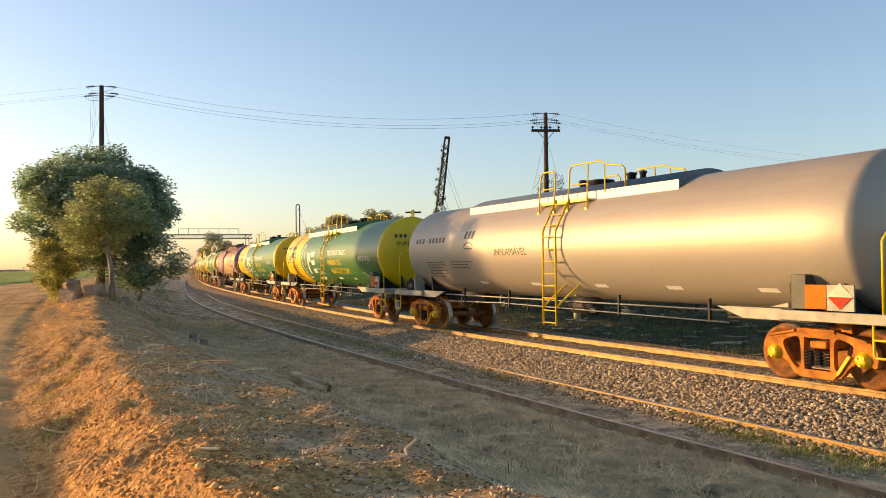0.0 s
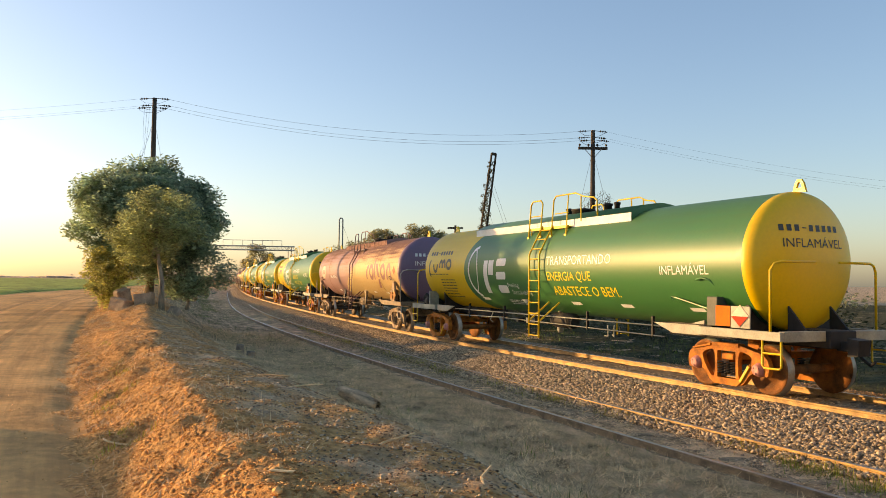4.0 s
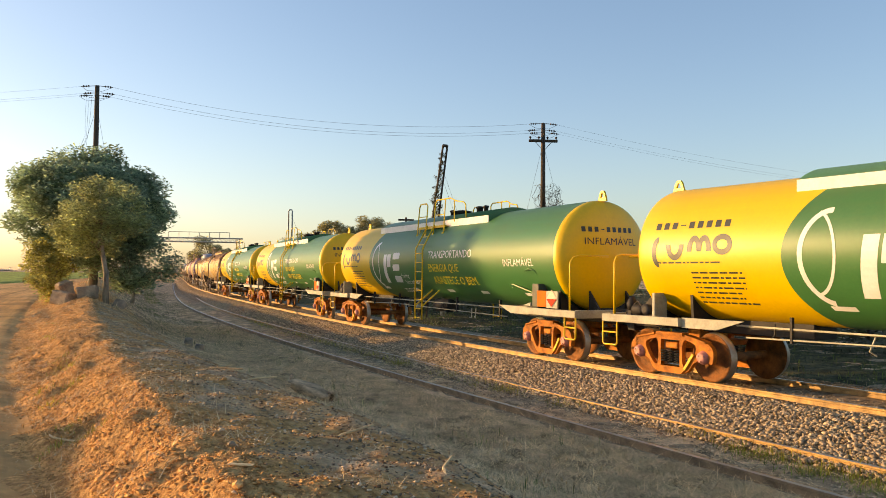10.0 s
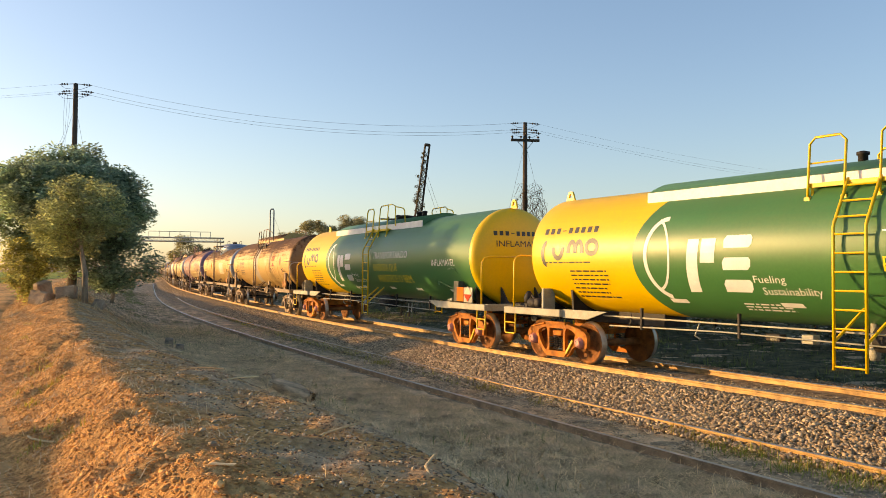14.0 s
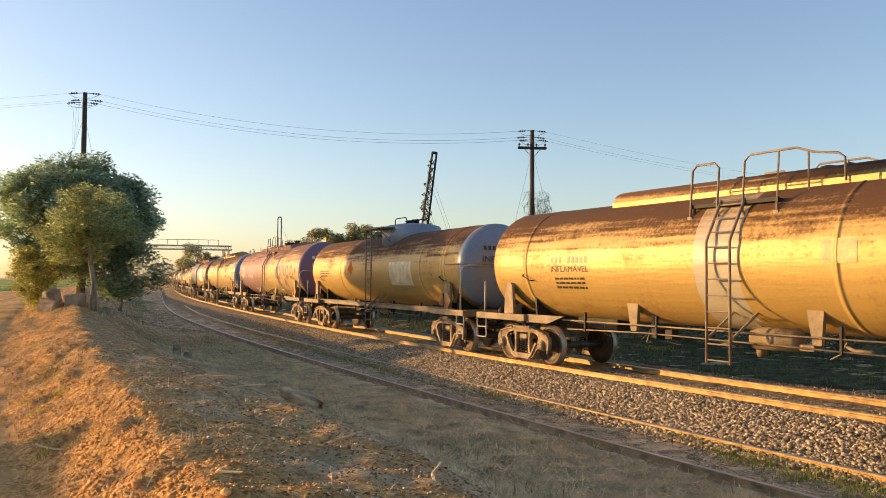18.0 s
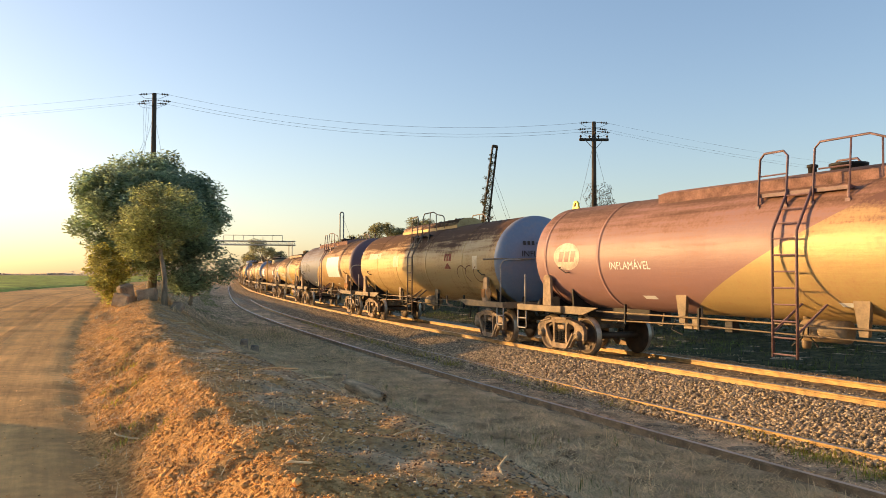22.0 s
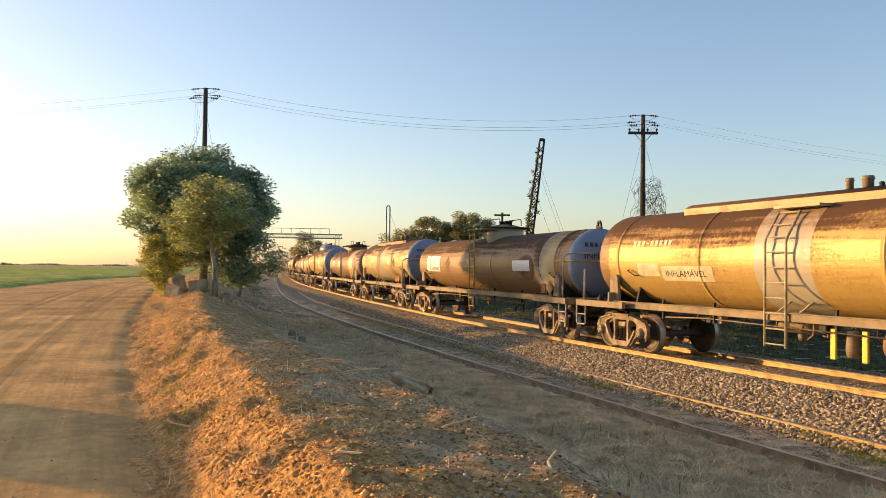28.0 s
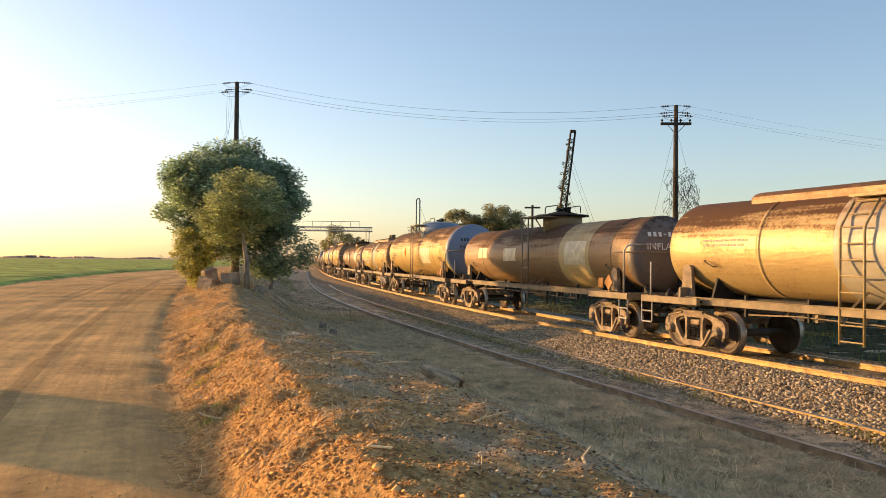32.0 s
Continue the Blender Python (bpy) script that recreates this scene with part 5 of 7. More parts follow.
    part("vent_pipe", tube(bmesh.new(), [(a - 0.95, -1.12, 1.76), (a - 0.97, -1.22, 1.98), (a - 1.05, -1.30, 2.1), (a - 1.2, -1.34, 2.14), (a - 1.38, -1.34, 2.1)], 0.022, 7), GREEN_TANK, car)
    return car


def grey_car():
    car, a = base_car("new silver-grey tank car with a yellow ladder", 16.1, "grey", bogie_m=ORANGE, cap_m=YELLOW)
    part("tank_shell", shell_mesh(-7.8, 7.9, R0, Z0, 0.42, [GREY_TANK]), None, car)
    lug(car, 7.95, R0, Z0, WHITE)
    hump(car, -4.5, 4.0, R0, Z0, WHITE, mat("blue_grey_housing", (0.10, 0.13, 0.16), 0.5, vary=0.1))
    top_platform(car, 0.3, R0, Z0, YELLOW, YELLOW)
    ladder(car, 0.28, R0, Z0, YELLOW)
    bm = flat_text(bmesh.new(), "INFLAMÁVEL", -2.42, 2.24, 1.55, 0.19)
    id_bars(bm, -7.3, -5.25, 2.68, 0.15)
    [flat_poly(bm, [(x, 2.74), (x + 0.14, 2.74), (x + 0.2, 2.95), (x + 0.06, 2.95)]) for x in (-4.15, -3.95, -3.75)]
    flat_arc(bm, -3.85, 2.45, 0.3, 0.2, 0.04, 20, 160, 8), flat_bar(bm, -4.1, -3.6, 2.44, 2.48)
    text_bars(bm, -6.6, -5.3, 2.08, 6, 0.028, 0.085), text_bars(bm, -5.0, -3.6, 2.08, 3, 0.028, 0.085)
    decal(car, "lettering", bm, DECAL_BLACK, "dark warning word and writing")
    bm = bmesh.new()
    for x in (-3.6, -1.0, 1.6, 3.9, 6.2):
        flat_poly(bm, [(x - 0.22, 1.46), (x + 0.2, 1.46), (x + 0.17, 1.535), (x - 0.25, 1.535)])
    decal(car, "stripe_mark", bm, DECAL_WHITE)
    return car


def purple_car(label, span, kind):
    car, a = base_car(label, span, "raizen")
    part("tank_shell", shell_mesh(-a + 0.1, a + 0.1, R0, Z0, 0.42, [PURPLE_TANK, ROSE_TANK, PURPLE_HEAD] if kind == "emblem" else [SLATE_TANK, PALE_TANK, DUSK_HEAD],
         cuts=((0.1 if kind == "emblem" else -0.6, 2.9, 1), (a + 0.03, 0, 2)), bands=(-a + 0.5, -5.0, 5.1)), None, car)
    lug(car, a, R0, Z0, YELLOW if kind == "emblem" else BLACK)
    hump(car, -3.6, 4.1, R0, Z0, mat("dusty_purple_housing", (0.25, 0.14, 0.115), 0.85, vary=0.25, scale=4, spec=0.15), PURPLE_TANK, hw=0.7)
    lm = mat("purple_brown_ladder", (0.20, 0.11, 0.11), 0.6, vary=0.2)
    top_platform(car, 0.5, R0, Z0, lm, lm)
    ladder(car, 0.45, R0, Z0, lm)
    if kind == "emblem":
        z0, t = 2.06, 0.185      # emblem: arches, rings and bars
        for k, x in enumerate((2.9, 3.5, 4.28, 4.55, 5.3, 6.18)):
            bm = bmesh.new()
            if k == 0:
                flat_arc(bm, x + 0.50, z0 + 0.02, 0.48, 0.64, t, 90, 180, 12)
            elif k in (1, 4):
                flat_arc(bm, x + 0.36, z0 + 0.33, 0.37, 0.35, t, 0, 360, 24)
            elif k == 2:
                flat_bar(bm, x, x + t, z0, z0 + 0.88)
            elif k == 3:
                flat_poly(bm, [(x, z0 + 0.68), (x + 0.3, z0 + 0.68), (x + 0.62, z0 + 0.1), (x + 0.32, z0 + 0.1)]), flat_poly(bm, [(x + 0.32, z0 + 0.02), (x + 0.62, z0 + 0.02), (x + 0.34, z0 - 0.36), (x + 0.04, z0 - 0.36)])
            else:
                flat_arc(bm, x + 0.37, z0, 0.37, 0.68, t, 0, 180, 18)
            decal(car, "emblem", bm, DECAL_PURPLE, "large purple emblem shape")
        bm = flat_poly(bmesh.new(), [(7.10, 2.42), (7.30, 2.62), (7.50, 2.42), (7.30, 2.22)])
        decal(car, "hazard_diamond", bm, DECAL_RED, "faded red diamond")
        bm = flat_text(bmesh.new(), "INFLAMÁVEL", -4.6, 2.12, 1.4, 0.18)
        decal(car, "lettering", bm, DECAL_WHITE, "faded white warning word")
        bm = flat_poly(bmesh.new(), [(-6.3 + 0.56 * math.cos(k * math.pi / 16), 2.45 + 0.34 * math.sin(k * math.pi / 16)) for k in range(32)])
        decal(car, "emblem", bm, mat("dusty_pale_emblem", (0.52, 0.42, 0.33), 0.5, vary=0.2, scale=5), "dusty pale oval emblem")
        bm = bmesh.new()
        for k in range(3):
            flat_poly(bm, [(-6.66 + k * 0.25, 2.32), (-6.48 + k * 0.25, 2.32), (-6.40 + k * 0.25, 2.58), (-6.58 + k * 0.25, 2.58)])
        tagged(decal(car, "emblem_bars", bm, DECAL_PURPLE, "dark slanted bars on the oval", lift=0.01), kind="stuff")
    else:
        bm = flat_bar(bmesh.new(), 1.6, 4.7, 1.85, 2.92)
        decal(car, "white_panel", bm, DECAL_WHITE, "blank white painted panel")
        bm = bmesh.new()
        for k in range(4):
            flat_arc(bm, -5.9 + k * 0.62, 2.38, 0.26, 0.26, 0.1, 0 if k != 1 else 180, (180 if k != 1 else 360) if k < 3 else 360, 12)
        decal(car, "emblem", bm, DECAL_BLACK, "dark emblem shapes")
    part("lettering", on_head(flat_text(bmesh.new(), "INFLAMÁVEL", -0.72, 2.62, 1.5, 0.18), a + 0.1), DECAL_WHITE, car, "white warning word on the head")
    tagged(part("writing", on_head(id_bars(bmesh.new(), -0.72, 0.7, 2.98, 0.12), a + 0.1), DECAL_WHITE, car, "white marks on the head"), kind="stuff")
    bm = bmesh.new()
    for x in (-3.6, 1.4, 3.2, 5.2):
        flat_poly(bm, [(x - 0.22, 1.46), (x + 0.2, 1.46), (x + 0.17, 1.535), (x - 0.25, 1.535)])
    decal(car, "stripe_mark", bm, DECAL_WHITE)
    return car


def old_car(label, span, shell, head, top="hump", bands=(), style="plain", extras=(), words=(), lad=None, lug_m=None, zc=2.44, r=1.33,
            well=None, lad_x=0.0, top_x=(-3.6, 3.2), dome_r=0.8, dome_m=None, rear=None, patch=None):
    car, a = base_car(label, span, style, r=r, zc=zc)
    cuts, mats = [], [rear or shell, shell, head, WELL, PATCH]
    cuts.append((-a + 0.3, 0, 1))
    for zone, k in ((well, 3), (patch, 4)):
        if zone:
            cuts += [(zone[0], 0, k), (zone[1], 0, 1)]
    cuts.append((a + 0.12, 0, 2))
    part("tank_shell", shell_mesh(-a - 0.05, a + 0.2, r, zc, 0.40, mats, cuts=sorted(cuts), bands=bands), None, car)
    lm = lad or mat("grey_brown_ladder", (0.26, 0.18, 0.12), 0.65, vary=0.2)
    if lug_m:
        lug(car, a + 0.15, r, zc, lug_m)
    ladder(car, lad_x, r, zc, lm, straight=zc + r + 0.22 if top == "dome" else 0.0)
    if top == "hump":
        hump(car, *top_x, r, zc, GOLD_TANK, shell, hw=0.52, hz=0.27, round_=0.5, side_h=0.10)
        top_platform(car, lad_x, r, zc, BLACK, lm)
    elif top == "low":
        hump(car, *top_x, r, zc, BROWN_TANK, BROWN_TANK, hw=0.52, hz=0.14, round_=0.6, side_h=0.14)
        for dx, q in ((1.9, 0.14), (1.0, 0.1), (0.6, 0.07)):
            part("valve", lathe(bmesh.new(), [(zc + r, q), (zc + r + 0.28, q), (zc + r + 0.3, q * 1.2), (zc + r + 0.36, q)], "z", 12, (lad_x + dx, 0, 0)), BEIGE, car)
        for k in range(4):
            part("valve", lathe(bmesh.new(), [(zc + r, 0.05), (zc + r + 0.22, 0.05), (zc + r + 0.24, 0.02)], "z", 8, (lad_x + 1.25 + k * 0.14, 0.05, 0)), BLACK, car)
        part("platform", box(bmesh.new(), lad_x - 0.35, lad_x + 0.75, -r * 0.82, -0.5, zc + r - 0.2, zc + r - 0.15), lm, car)
    else:
        dome(car, lad_x + (0.75 if dome_r > 0.9 else 0.55), r, zc, dome_m or shell, h=0.30 if dome_r > 0.9 else 0.38, rad=dome_r, flange=dome_r < 0.7)
    bm = bmesh.new()
    tube(bm, [(a - 0.6, -r - 0.03, zc + 0.05), (a + 0.28, -r - 0.02, zc + 0.05), (a + 0.45, -r * 0.8, zc + 0.05), (a + 0.68, -r * 0.3, zc + 0.05), (a + 0.68, r * 0.6, zc + 0.05)], 0.02, 6)
    part("handrail", bm, lm, car)
    for kind, x0, x1, z0, z1, m, lab in extras:
        bm = bmesh.new()
        if kind == "panel":
            flat_bar(bm, x0, x1, z0, z1)
        elif kind == "diamond":
            flat_poly(bm, [(x0, (z0 + z1) / 2), ((x0 + x1) / 2, z1), (x1, (z0 + z1) / 2), ((x0 + x1) / 2, z0)])
        elif kind == "disc":
            flat_poly(bm, [((x0 + x1) / 2 + (x1 - x0) / 2 * math.cos(k * 0.2618), (z0 + z1) / 2 + (z1 - z0) / 2 * math.sin(k * 0.2618)) for k in range(24)])
        elif kind == "bars":
            text_bars(bm, x0, x1, z1 - 0.05, max(1, int((z1 - z0) / 0.1)), 0.045, 0.1)
        elif kind == "emblem":
            flat_bar(bm, x0, x0 + 0.12, z0, z1), flat_bar(bm, (x0 + x1) / 2 - 0.1, (x0 + x1) / 2 + 0.05, z0, z1), flat_bar(bm, x1 - 0.2, x1, z0, z1)
            flat_bar(bm, x0, x1, z1 - 0.09, z1), flat_poly(bm, [(x0, z0 - 0.26), (x1, z0 - 0.26), (x1 - 0.25, z0 - 0.08), (x0 + 0.25, z0 - 0.08)])
        elif kind == "id":
            id_bars(bm, x0, x1, z0, z1 - z0)
        elif kind == "scrawl":
            for k in range(3):
                flat_arc(bm, x0 + (k + 0.5) * (x1 - x0) / 3, (z0 + z1) / 2, (x1 - x0) / 5, (z1 - z0) / 2, 0.035, 20 + 50 * k, 210 + 40 * k, 12)
        decal(car, {"panel": "painted_panel", "diamond": "hazard_diamond", "bars": "writing", "emblem": "emblem", "id": "writing", "scrawl": "graffiti", "disc": "rust_stain"}[kind], bm, m, lab, r=r, zc=zc, lift={"bars": 0.009, "disc": 0.003}.get(kind, 0.006))
    for w, x, z, wd, h, m in words:
        decal(car, "lettering", flat_text(bmesh.new(), w, x, z, wd, h), m, "warning word", r=r, zc=zc, lift=0.009)
    ink = DECAL_BLACK if head is SKYLIT_SILVER else DECAL_RED if head is BROWN_TANK else DECAL_WHITE
    part("lettering", on_head(flat_text(bmesh.new(), "INFLAMÁVEL", -0.66, zc + 0.12, 1.4, 0.18), a + 0.2, r, zc), ink, car, "warning word on the head")
    tagged(part("writing", on_head(id_bars(bmesh.new(), -0.62, 0.6, zc + 0.46, 0.12), a + 0.2, r, zc), ink, car, "marks on the head"), kind="stuff")
    return car


W, K, R_ = DECAL_WHITE, DECAL_BLACK, DECAL_RED
SLATE_TANK = tank_mat("faded_slate_tank_paint", (0.13, 0.14, 0.17), rust=(0.12, 0.09, 0.08), top=0.5, streak=0.3, rough=0.45)
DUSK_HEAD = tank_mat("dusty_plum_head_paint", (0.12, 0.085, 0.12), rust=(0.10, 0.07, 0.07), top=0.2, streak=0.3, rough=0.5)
RUSTY = mat("rusted_decal", (0.17, 0.075, 0.03), 0.7, vary=0.3, scale=6)
WELL = tank_mat("pale_grey_hoop_paint", (0.42, 0.37, 0.28), rust=(0.16, 0.09, 0.05), top=0.4, streak=0.3, rough=0.45)
PATCH = tank_mat("fresh_ochre_patch_paint", (0.46, 0.335, 0.15), top=0.3, streak=0.35, rough=0.5)
PALE = mat("dusty_pale_panel", (0.62, 0.52, 0.34), 0.5, vary=0.15, scale=4)
DULL_PANEL = mat("dusty_cream_panel", (0.50, 0.36, 0.16), 0.5, vary=0.2, scale=4)
FADED_RED = mat("faded_red_decal", (0.30, 0.075, 0.035), 0.7, vary=0.3, scale=6)
fs_proto = fs_car()
purple_proto = purple_car("faded purple tank car with large emblem shapes", 15.5, "emblem")
c8 = old_car("rust-topped ochre tank car with a red diamond", 14.3, GOLD_TANK, BROWN_TANK, "hump", (-5.9, 2.2, 5.0), well=(-0.67, 0.34), top_x=(-3.7, 3.0),
             extras=(("panel", 1.95, 2.55, 2.32, 2.70, DULL_PANEL, "dusty cream panel"), ("emblem", 3.71, 4.33, 2.55, 2.8, FADED_RED, "faded red emblem"), ("diamond", 5.38, 5.86, 2.26, 2.76, R_, "faded red diamond"), ("id", -4.91, -3.6, 2.42, 2.56, K, "dark writing"), ("bars", -4.8, -3.7, 1.75, 2.1, K, "dark writing"), ("panel", 6.4, 6.98, 2.45, 2.58, YELLOW, "small maker's plate"), ("scrawl", 3.2, 4.6, 1.65, 2.2, RUSTY, "scrawled marks")),
             words=(("INFLAMÁVEL", -4.91, 2.22, 1.3, 0.14, K),))
c9 = old_car("ochre-stained tank car with a dome and silver heads", 13.6, GOLD_TANK, SKYLIT_SILVER, "dome", (-3.2, 4.3, 5.85, 6.05), style="beam", r=1.24, zc=2.42, lad_x=0.18, dome_r=0.98, dome_m=SKYLIT_SILVER,
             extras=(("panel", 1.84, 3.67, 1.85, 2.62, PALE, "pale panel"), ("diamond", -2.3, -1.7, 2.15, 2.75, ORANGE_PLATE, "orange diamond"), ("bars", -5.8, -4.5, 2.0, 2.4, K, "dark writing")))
c11 = old_car("rusty silver tank car with scrawled writing", 14.3, RUST_TANK, SKYLIT_SILVER, "hump", (-4.6, -2.0, 1.4, 4.8), r=1.36, zc=2.41, top_x=(-3.6, 2.4),
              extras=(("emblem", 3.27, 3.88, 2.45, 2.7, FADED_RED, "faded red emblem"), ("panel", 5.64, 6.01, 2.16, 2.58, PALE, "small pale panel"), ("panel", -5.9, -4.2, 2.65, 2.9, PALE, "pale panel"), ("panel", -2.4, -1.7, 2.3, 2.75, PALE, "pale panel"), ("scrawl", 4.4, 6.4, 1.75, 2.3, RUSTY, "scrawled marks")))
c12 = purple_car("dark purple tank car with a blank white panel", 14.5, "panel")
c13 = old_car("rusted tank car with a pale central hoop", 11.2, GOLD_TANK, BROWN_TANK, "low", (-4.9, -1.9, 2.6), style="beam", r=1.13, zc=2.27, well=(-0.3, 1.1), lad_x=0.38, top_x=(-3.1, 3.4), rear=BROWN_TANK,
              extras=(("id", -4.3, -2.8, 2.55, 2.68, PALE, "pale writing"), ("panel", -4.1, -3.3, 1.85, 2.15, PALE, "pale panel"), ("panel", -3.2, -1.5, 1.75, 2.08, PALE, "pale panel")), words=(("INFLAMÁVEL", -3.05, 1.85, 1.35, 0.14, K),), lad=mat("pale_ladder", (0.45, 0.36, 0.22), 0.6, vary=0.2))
c14 = old_car("brown rusted tank car with a dome and silver heads", 14.3, BROWN_TANK, SKYLIT_SILVER, "dome", (-5.6, 1.4, 6.45, 6.65), style="beam", r=1.0, zc=2.17, lad_x=-0.18, dome_r=0.68, dome_m=WELL, patch=(5.4, 6.4),
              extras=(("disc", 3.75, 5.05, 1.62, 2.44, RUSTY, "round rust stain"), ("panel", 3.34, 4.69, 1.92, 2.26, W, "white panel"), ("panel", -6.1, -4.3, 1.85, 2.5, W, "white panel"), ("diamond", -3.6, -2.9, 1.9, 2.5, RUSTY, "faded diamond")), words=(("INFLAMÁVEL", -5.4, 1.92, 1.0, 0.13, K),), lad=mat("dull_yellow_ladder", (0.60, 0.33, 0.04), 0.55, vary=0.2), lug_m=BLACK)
c15 = old_car("rust-topped silver tank car with heads tinted for skylight", 11.2, RUST_TANK, SKYLIT_SILVER, "low", (-2.8, 2.0), style="beam", r=1.08, zc=2.32, well=(-0.9, 0.5), lad_x=-0.39, top_x=(-3.6, 3.4),
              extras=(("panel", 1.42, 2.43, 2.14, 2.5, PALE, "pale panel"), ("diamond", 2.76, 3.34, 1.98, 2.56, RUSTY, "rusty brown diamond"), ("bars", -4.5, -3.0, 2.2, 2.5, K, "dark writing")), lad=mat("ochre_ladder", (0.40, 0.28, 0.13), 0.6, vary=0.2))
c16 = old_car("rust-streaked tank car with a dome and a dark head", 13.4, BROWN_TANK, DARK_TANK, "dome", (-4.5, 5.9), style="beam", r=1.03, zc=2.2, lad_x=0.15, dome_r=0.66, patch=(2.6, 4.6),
              extras=(("panel", 3.0, 4.4, 1.9, 2.6, PALE, "pale panel"), ("panel", -5.0, -4.0, 2.1, 2.5, PALE, "pale panel"), ("panel", -2.2, -1.0, 2.0, 2.45, PALE, "pale panel")))
grey_proto = grey_car()

# position of each car along the train: leading axle, counted back from the first
TRAIN = [(grey_proto, 0.82, 16.1), (fs_proto, 19.45, 15.6), (fs_proto, 38.5, 15.6), (purple_proto, 57.05, 15.5), (fs_proto, 75.6, 15.6), (fs_proto, 93.6, 15.6),
         (fs_proto, 112.0, 15.6), (fs_proto, 130.2, 15.2), (c8, 147.95, 14.3), (c9, 164.5, 13.6), (purple_proto, 180.5, 15.5), (c11, 198.4, 14.3),
         (c12, 215.25, 14.5), (c13, 232.3, 11.2), (c14, 245.6, 14.3), (c15, 262.3, 11.2), (c16, 275.65, 13.4)]
pos = 275.65 + 13.4 + 2.5
for k in range(24):
    proto, span = [(c9, 13.6), (c15, 11.2), (c8, 14.3), (c13, 11.2), (c14, 14.3), (c11, 14.3), (c16, 13.4)][k * 3 % 7]
    TRAIN.append((proto, pos, span))
    pos += span + 2.5

CARS = []
_used = set()
for proto, lead, span in TRAIN:
    car = copy_thing(proto, pose(0, 0, 0)) if proto.name in _used else proto
    _used.add(proto.name)
    CARS.append((car, lead, span))


def run(t):
    """How far the train has come by t seconds."""
    return 8.249 * t - 0.0254 * ((t - 16) ** 2 - 256) / 2


def car_pose(lead, span, t):
    s = lead - run(t)
    f, r = MAIN.at(np.array(s + 0.81)), MAIN.at(np.array(s + span - 0.81))
    d = f - r
    c = (f + r) / 2
    return pose(c[0], c[1], 0.0, 0, 0, math.degrees(math.atan2(d[1], d[0])))


# ---- trees ----
def leaf_cloud(name, centres, radii, count, size, material, seed, squash=0.8):
    """A crown of many small leaf blades in clumps."""
    rng = np.random.default_rng(seed)
    c = np.asarray(centres, float)
    r = np.asarray(radii, float)
    w = r ** 2 / (r ** 2).sum()
    k = rng.choice(len(c), count, p=w)
    d = rng.normal(size=(count, 3))
    d /= np.linalg.norm(d, axis=1)[:, None]
    pos = c[k] + d * (r[k] * (0.25 + 0.85 * rng.random(count) ** 0.7))[:, None] * (1, 1, squash)
    v = np.array([[-0.5, 0, 0.06], [-0.1, -0.17, 0.02], [0.5, 0, -0.08], [-0.1, 0.17, 0.02]])
    f = np.array([[0, 1, 2, 3]])
    sz = size * (0.6 + 0.8 * rng.random(count))
    ob = scatter(name, v, f, pos, turns(count, rng) @ turns(count, rng), np.stack([sz, sz, sz], 1), material)
    return ob


def tree(name, label, x, y, z, trunk_h, lean, crown, n_clumps, clump_r, leaves, leaf, material, seed, bark=None, trunk_r=0.18, offset=(0, 0), inner=0.15):
    """crown: (width, depth, height, bottom above ground)."""
    rng = random.Random(seed)
    root = thing(name, label, "tree", m=pose(x, y, z))
    bm = bmesh.new()
    top = Vector((lean[0], lean[1], trunk_h))
    tube(bm, [(0, 0, -0.15), top * 0.35 + Vector((0.08, 0, 0)), top * 0.7, top], trunk_r, 9, radii=[trunk_r * 1.35, trunk_r, trunk_r * 0.85, trunk_r * 0.7])
    cl, rad = [], []
    w, d, h, b = crown
    for k in range(n_clumps):
        while True:
            p = Vector((rng.uniform(-1, 1), rng.uniform(-1, 1), rng.uniform(-1, 1)))
            if inner < p.length < 1:
                break
        f = 1 - 0.18 * max(0, -p.z)
        cl.append((offset[0] + p.x * w / 2 * f, offset[1] + p.y * d / 2 * f, b + h / 2 + p.z * h / 2))
        rad.append(clump_r * rng.uniform(0.65, 1.2))
    for k in range(0, n_clumps, max(1, n_clumps // 16)):
        e = Vector(cl[k])
        a = top * rng.uniform(0.6, 1.0)
        mid = a.lerp(e, 0.5) + Vector((0, 0, 0.12 * h))
        tube(bm, [a, mid, e], 0.05, 6, radii=[trunk_r * 0.45, trunk_r * 0.28, trunk_r * 0.12])
    part("trunk", bm, bark or BARK, root)
    cr = leaf_cloud("crown", cl, rad, leaves, leaf, material, seed)
    cr.parent = root
    return root


TX, TY = -12.47, 29.44
TZ = float(ground_z(np.array([TX]), np.array([TY]))[0])
tree("tree", "broad dark-green tree beside the dirt road", TX - 1.2, TY + 1.6, TZ, 2.6, (0.1, 0), (5.65, 5.6, 4.4, 1.25), 320, 0.5, 70000, 0.19, LEAF_DARK, 2, trunk_r=0.17, inner=0.45)
tree("tree", "small olive tree with a pale slim trunk", (TX + 0.2) * 0.92, (TY - 0.3) * 0.92, TZ + 0.12, 2.4, (-0.23, 0), (3.1, 2.4, 2.75, 1.4), 80, 0.38, 15000, 0.13, LEAF_PALE, 5, trunk_r=0.085, offset=(-0.35, 0))
tree("bush", "dark shrub growing behind the tree trunk", TX + 0.5, TY + 1.4, TZ, 0.5, (0, 0), (3.2, 2.0, 2.4, 0.1), 40, 0.5, 9000, 0.17, LEAF_DARK, 11, trunk_r=0.06)
tree("bush", "leafy bush at the foot of the tree", TX - 1.75, TY - 0.4, TZ, 0.4, (0, 0), (1.9, 1.8, 2.3, 0.05), 40, 0.34, 6500, 0.14, LEAF_SUNLIT, 9, trunk_r=0.05)
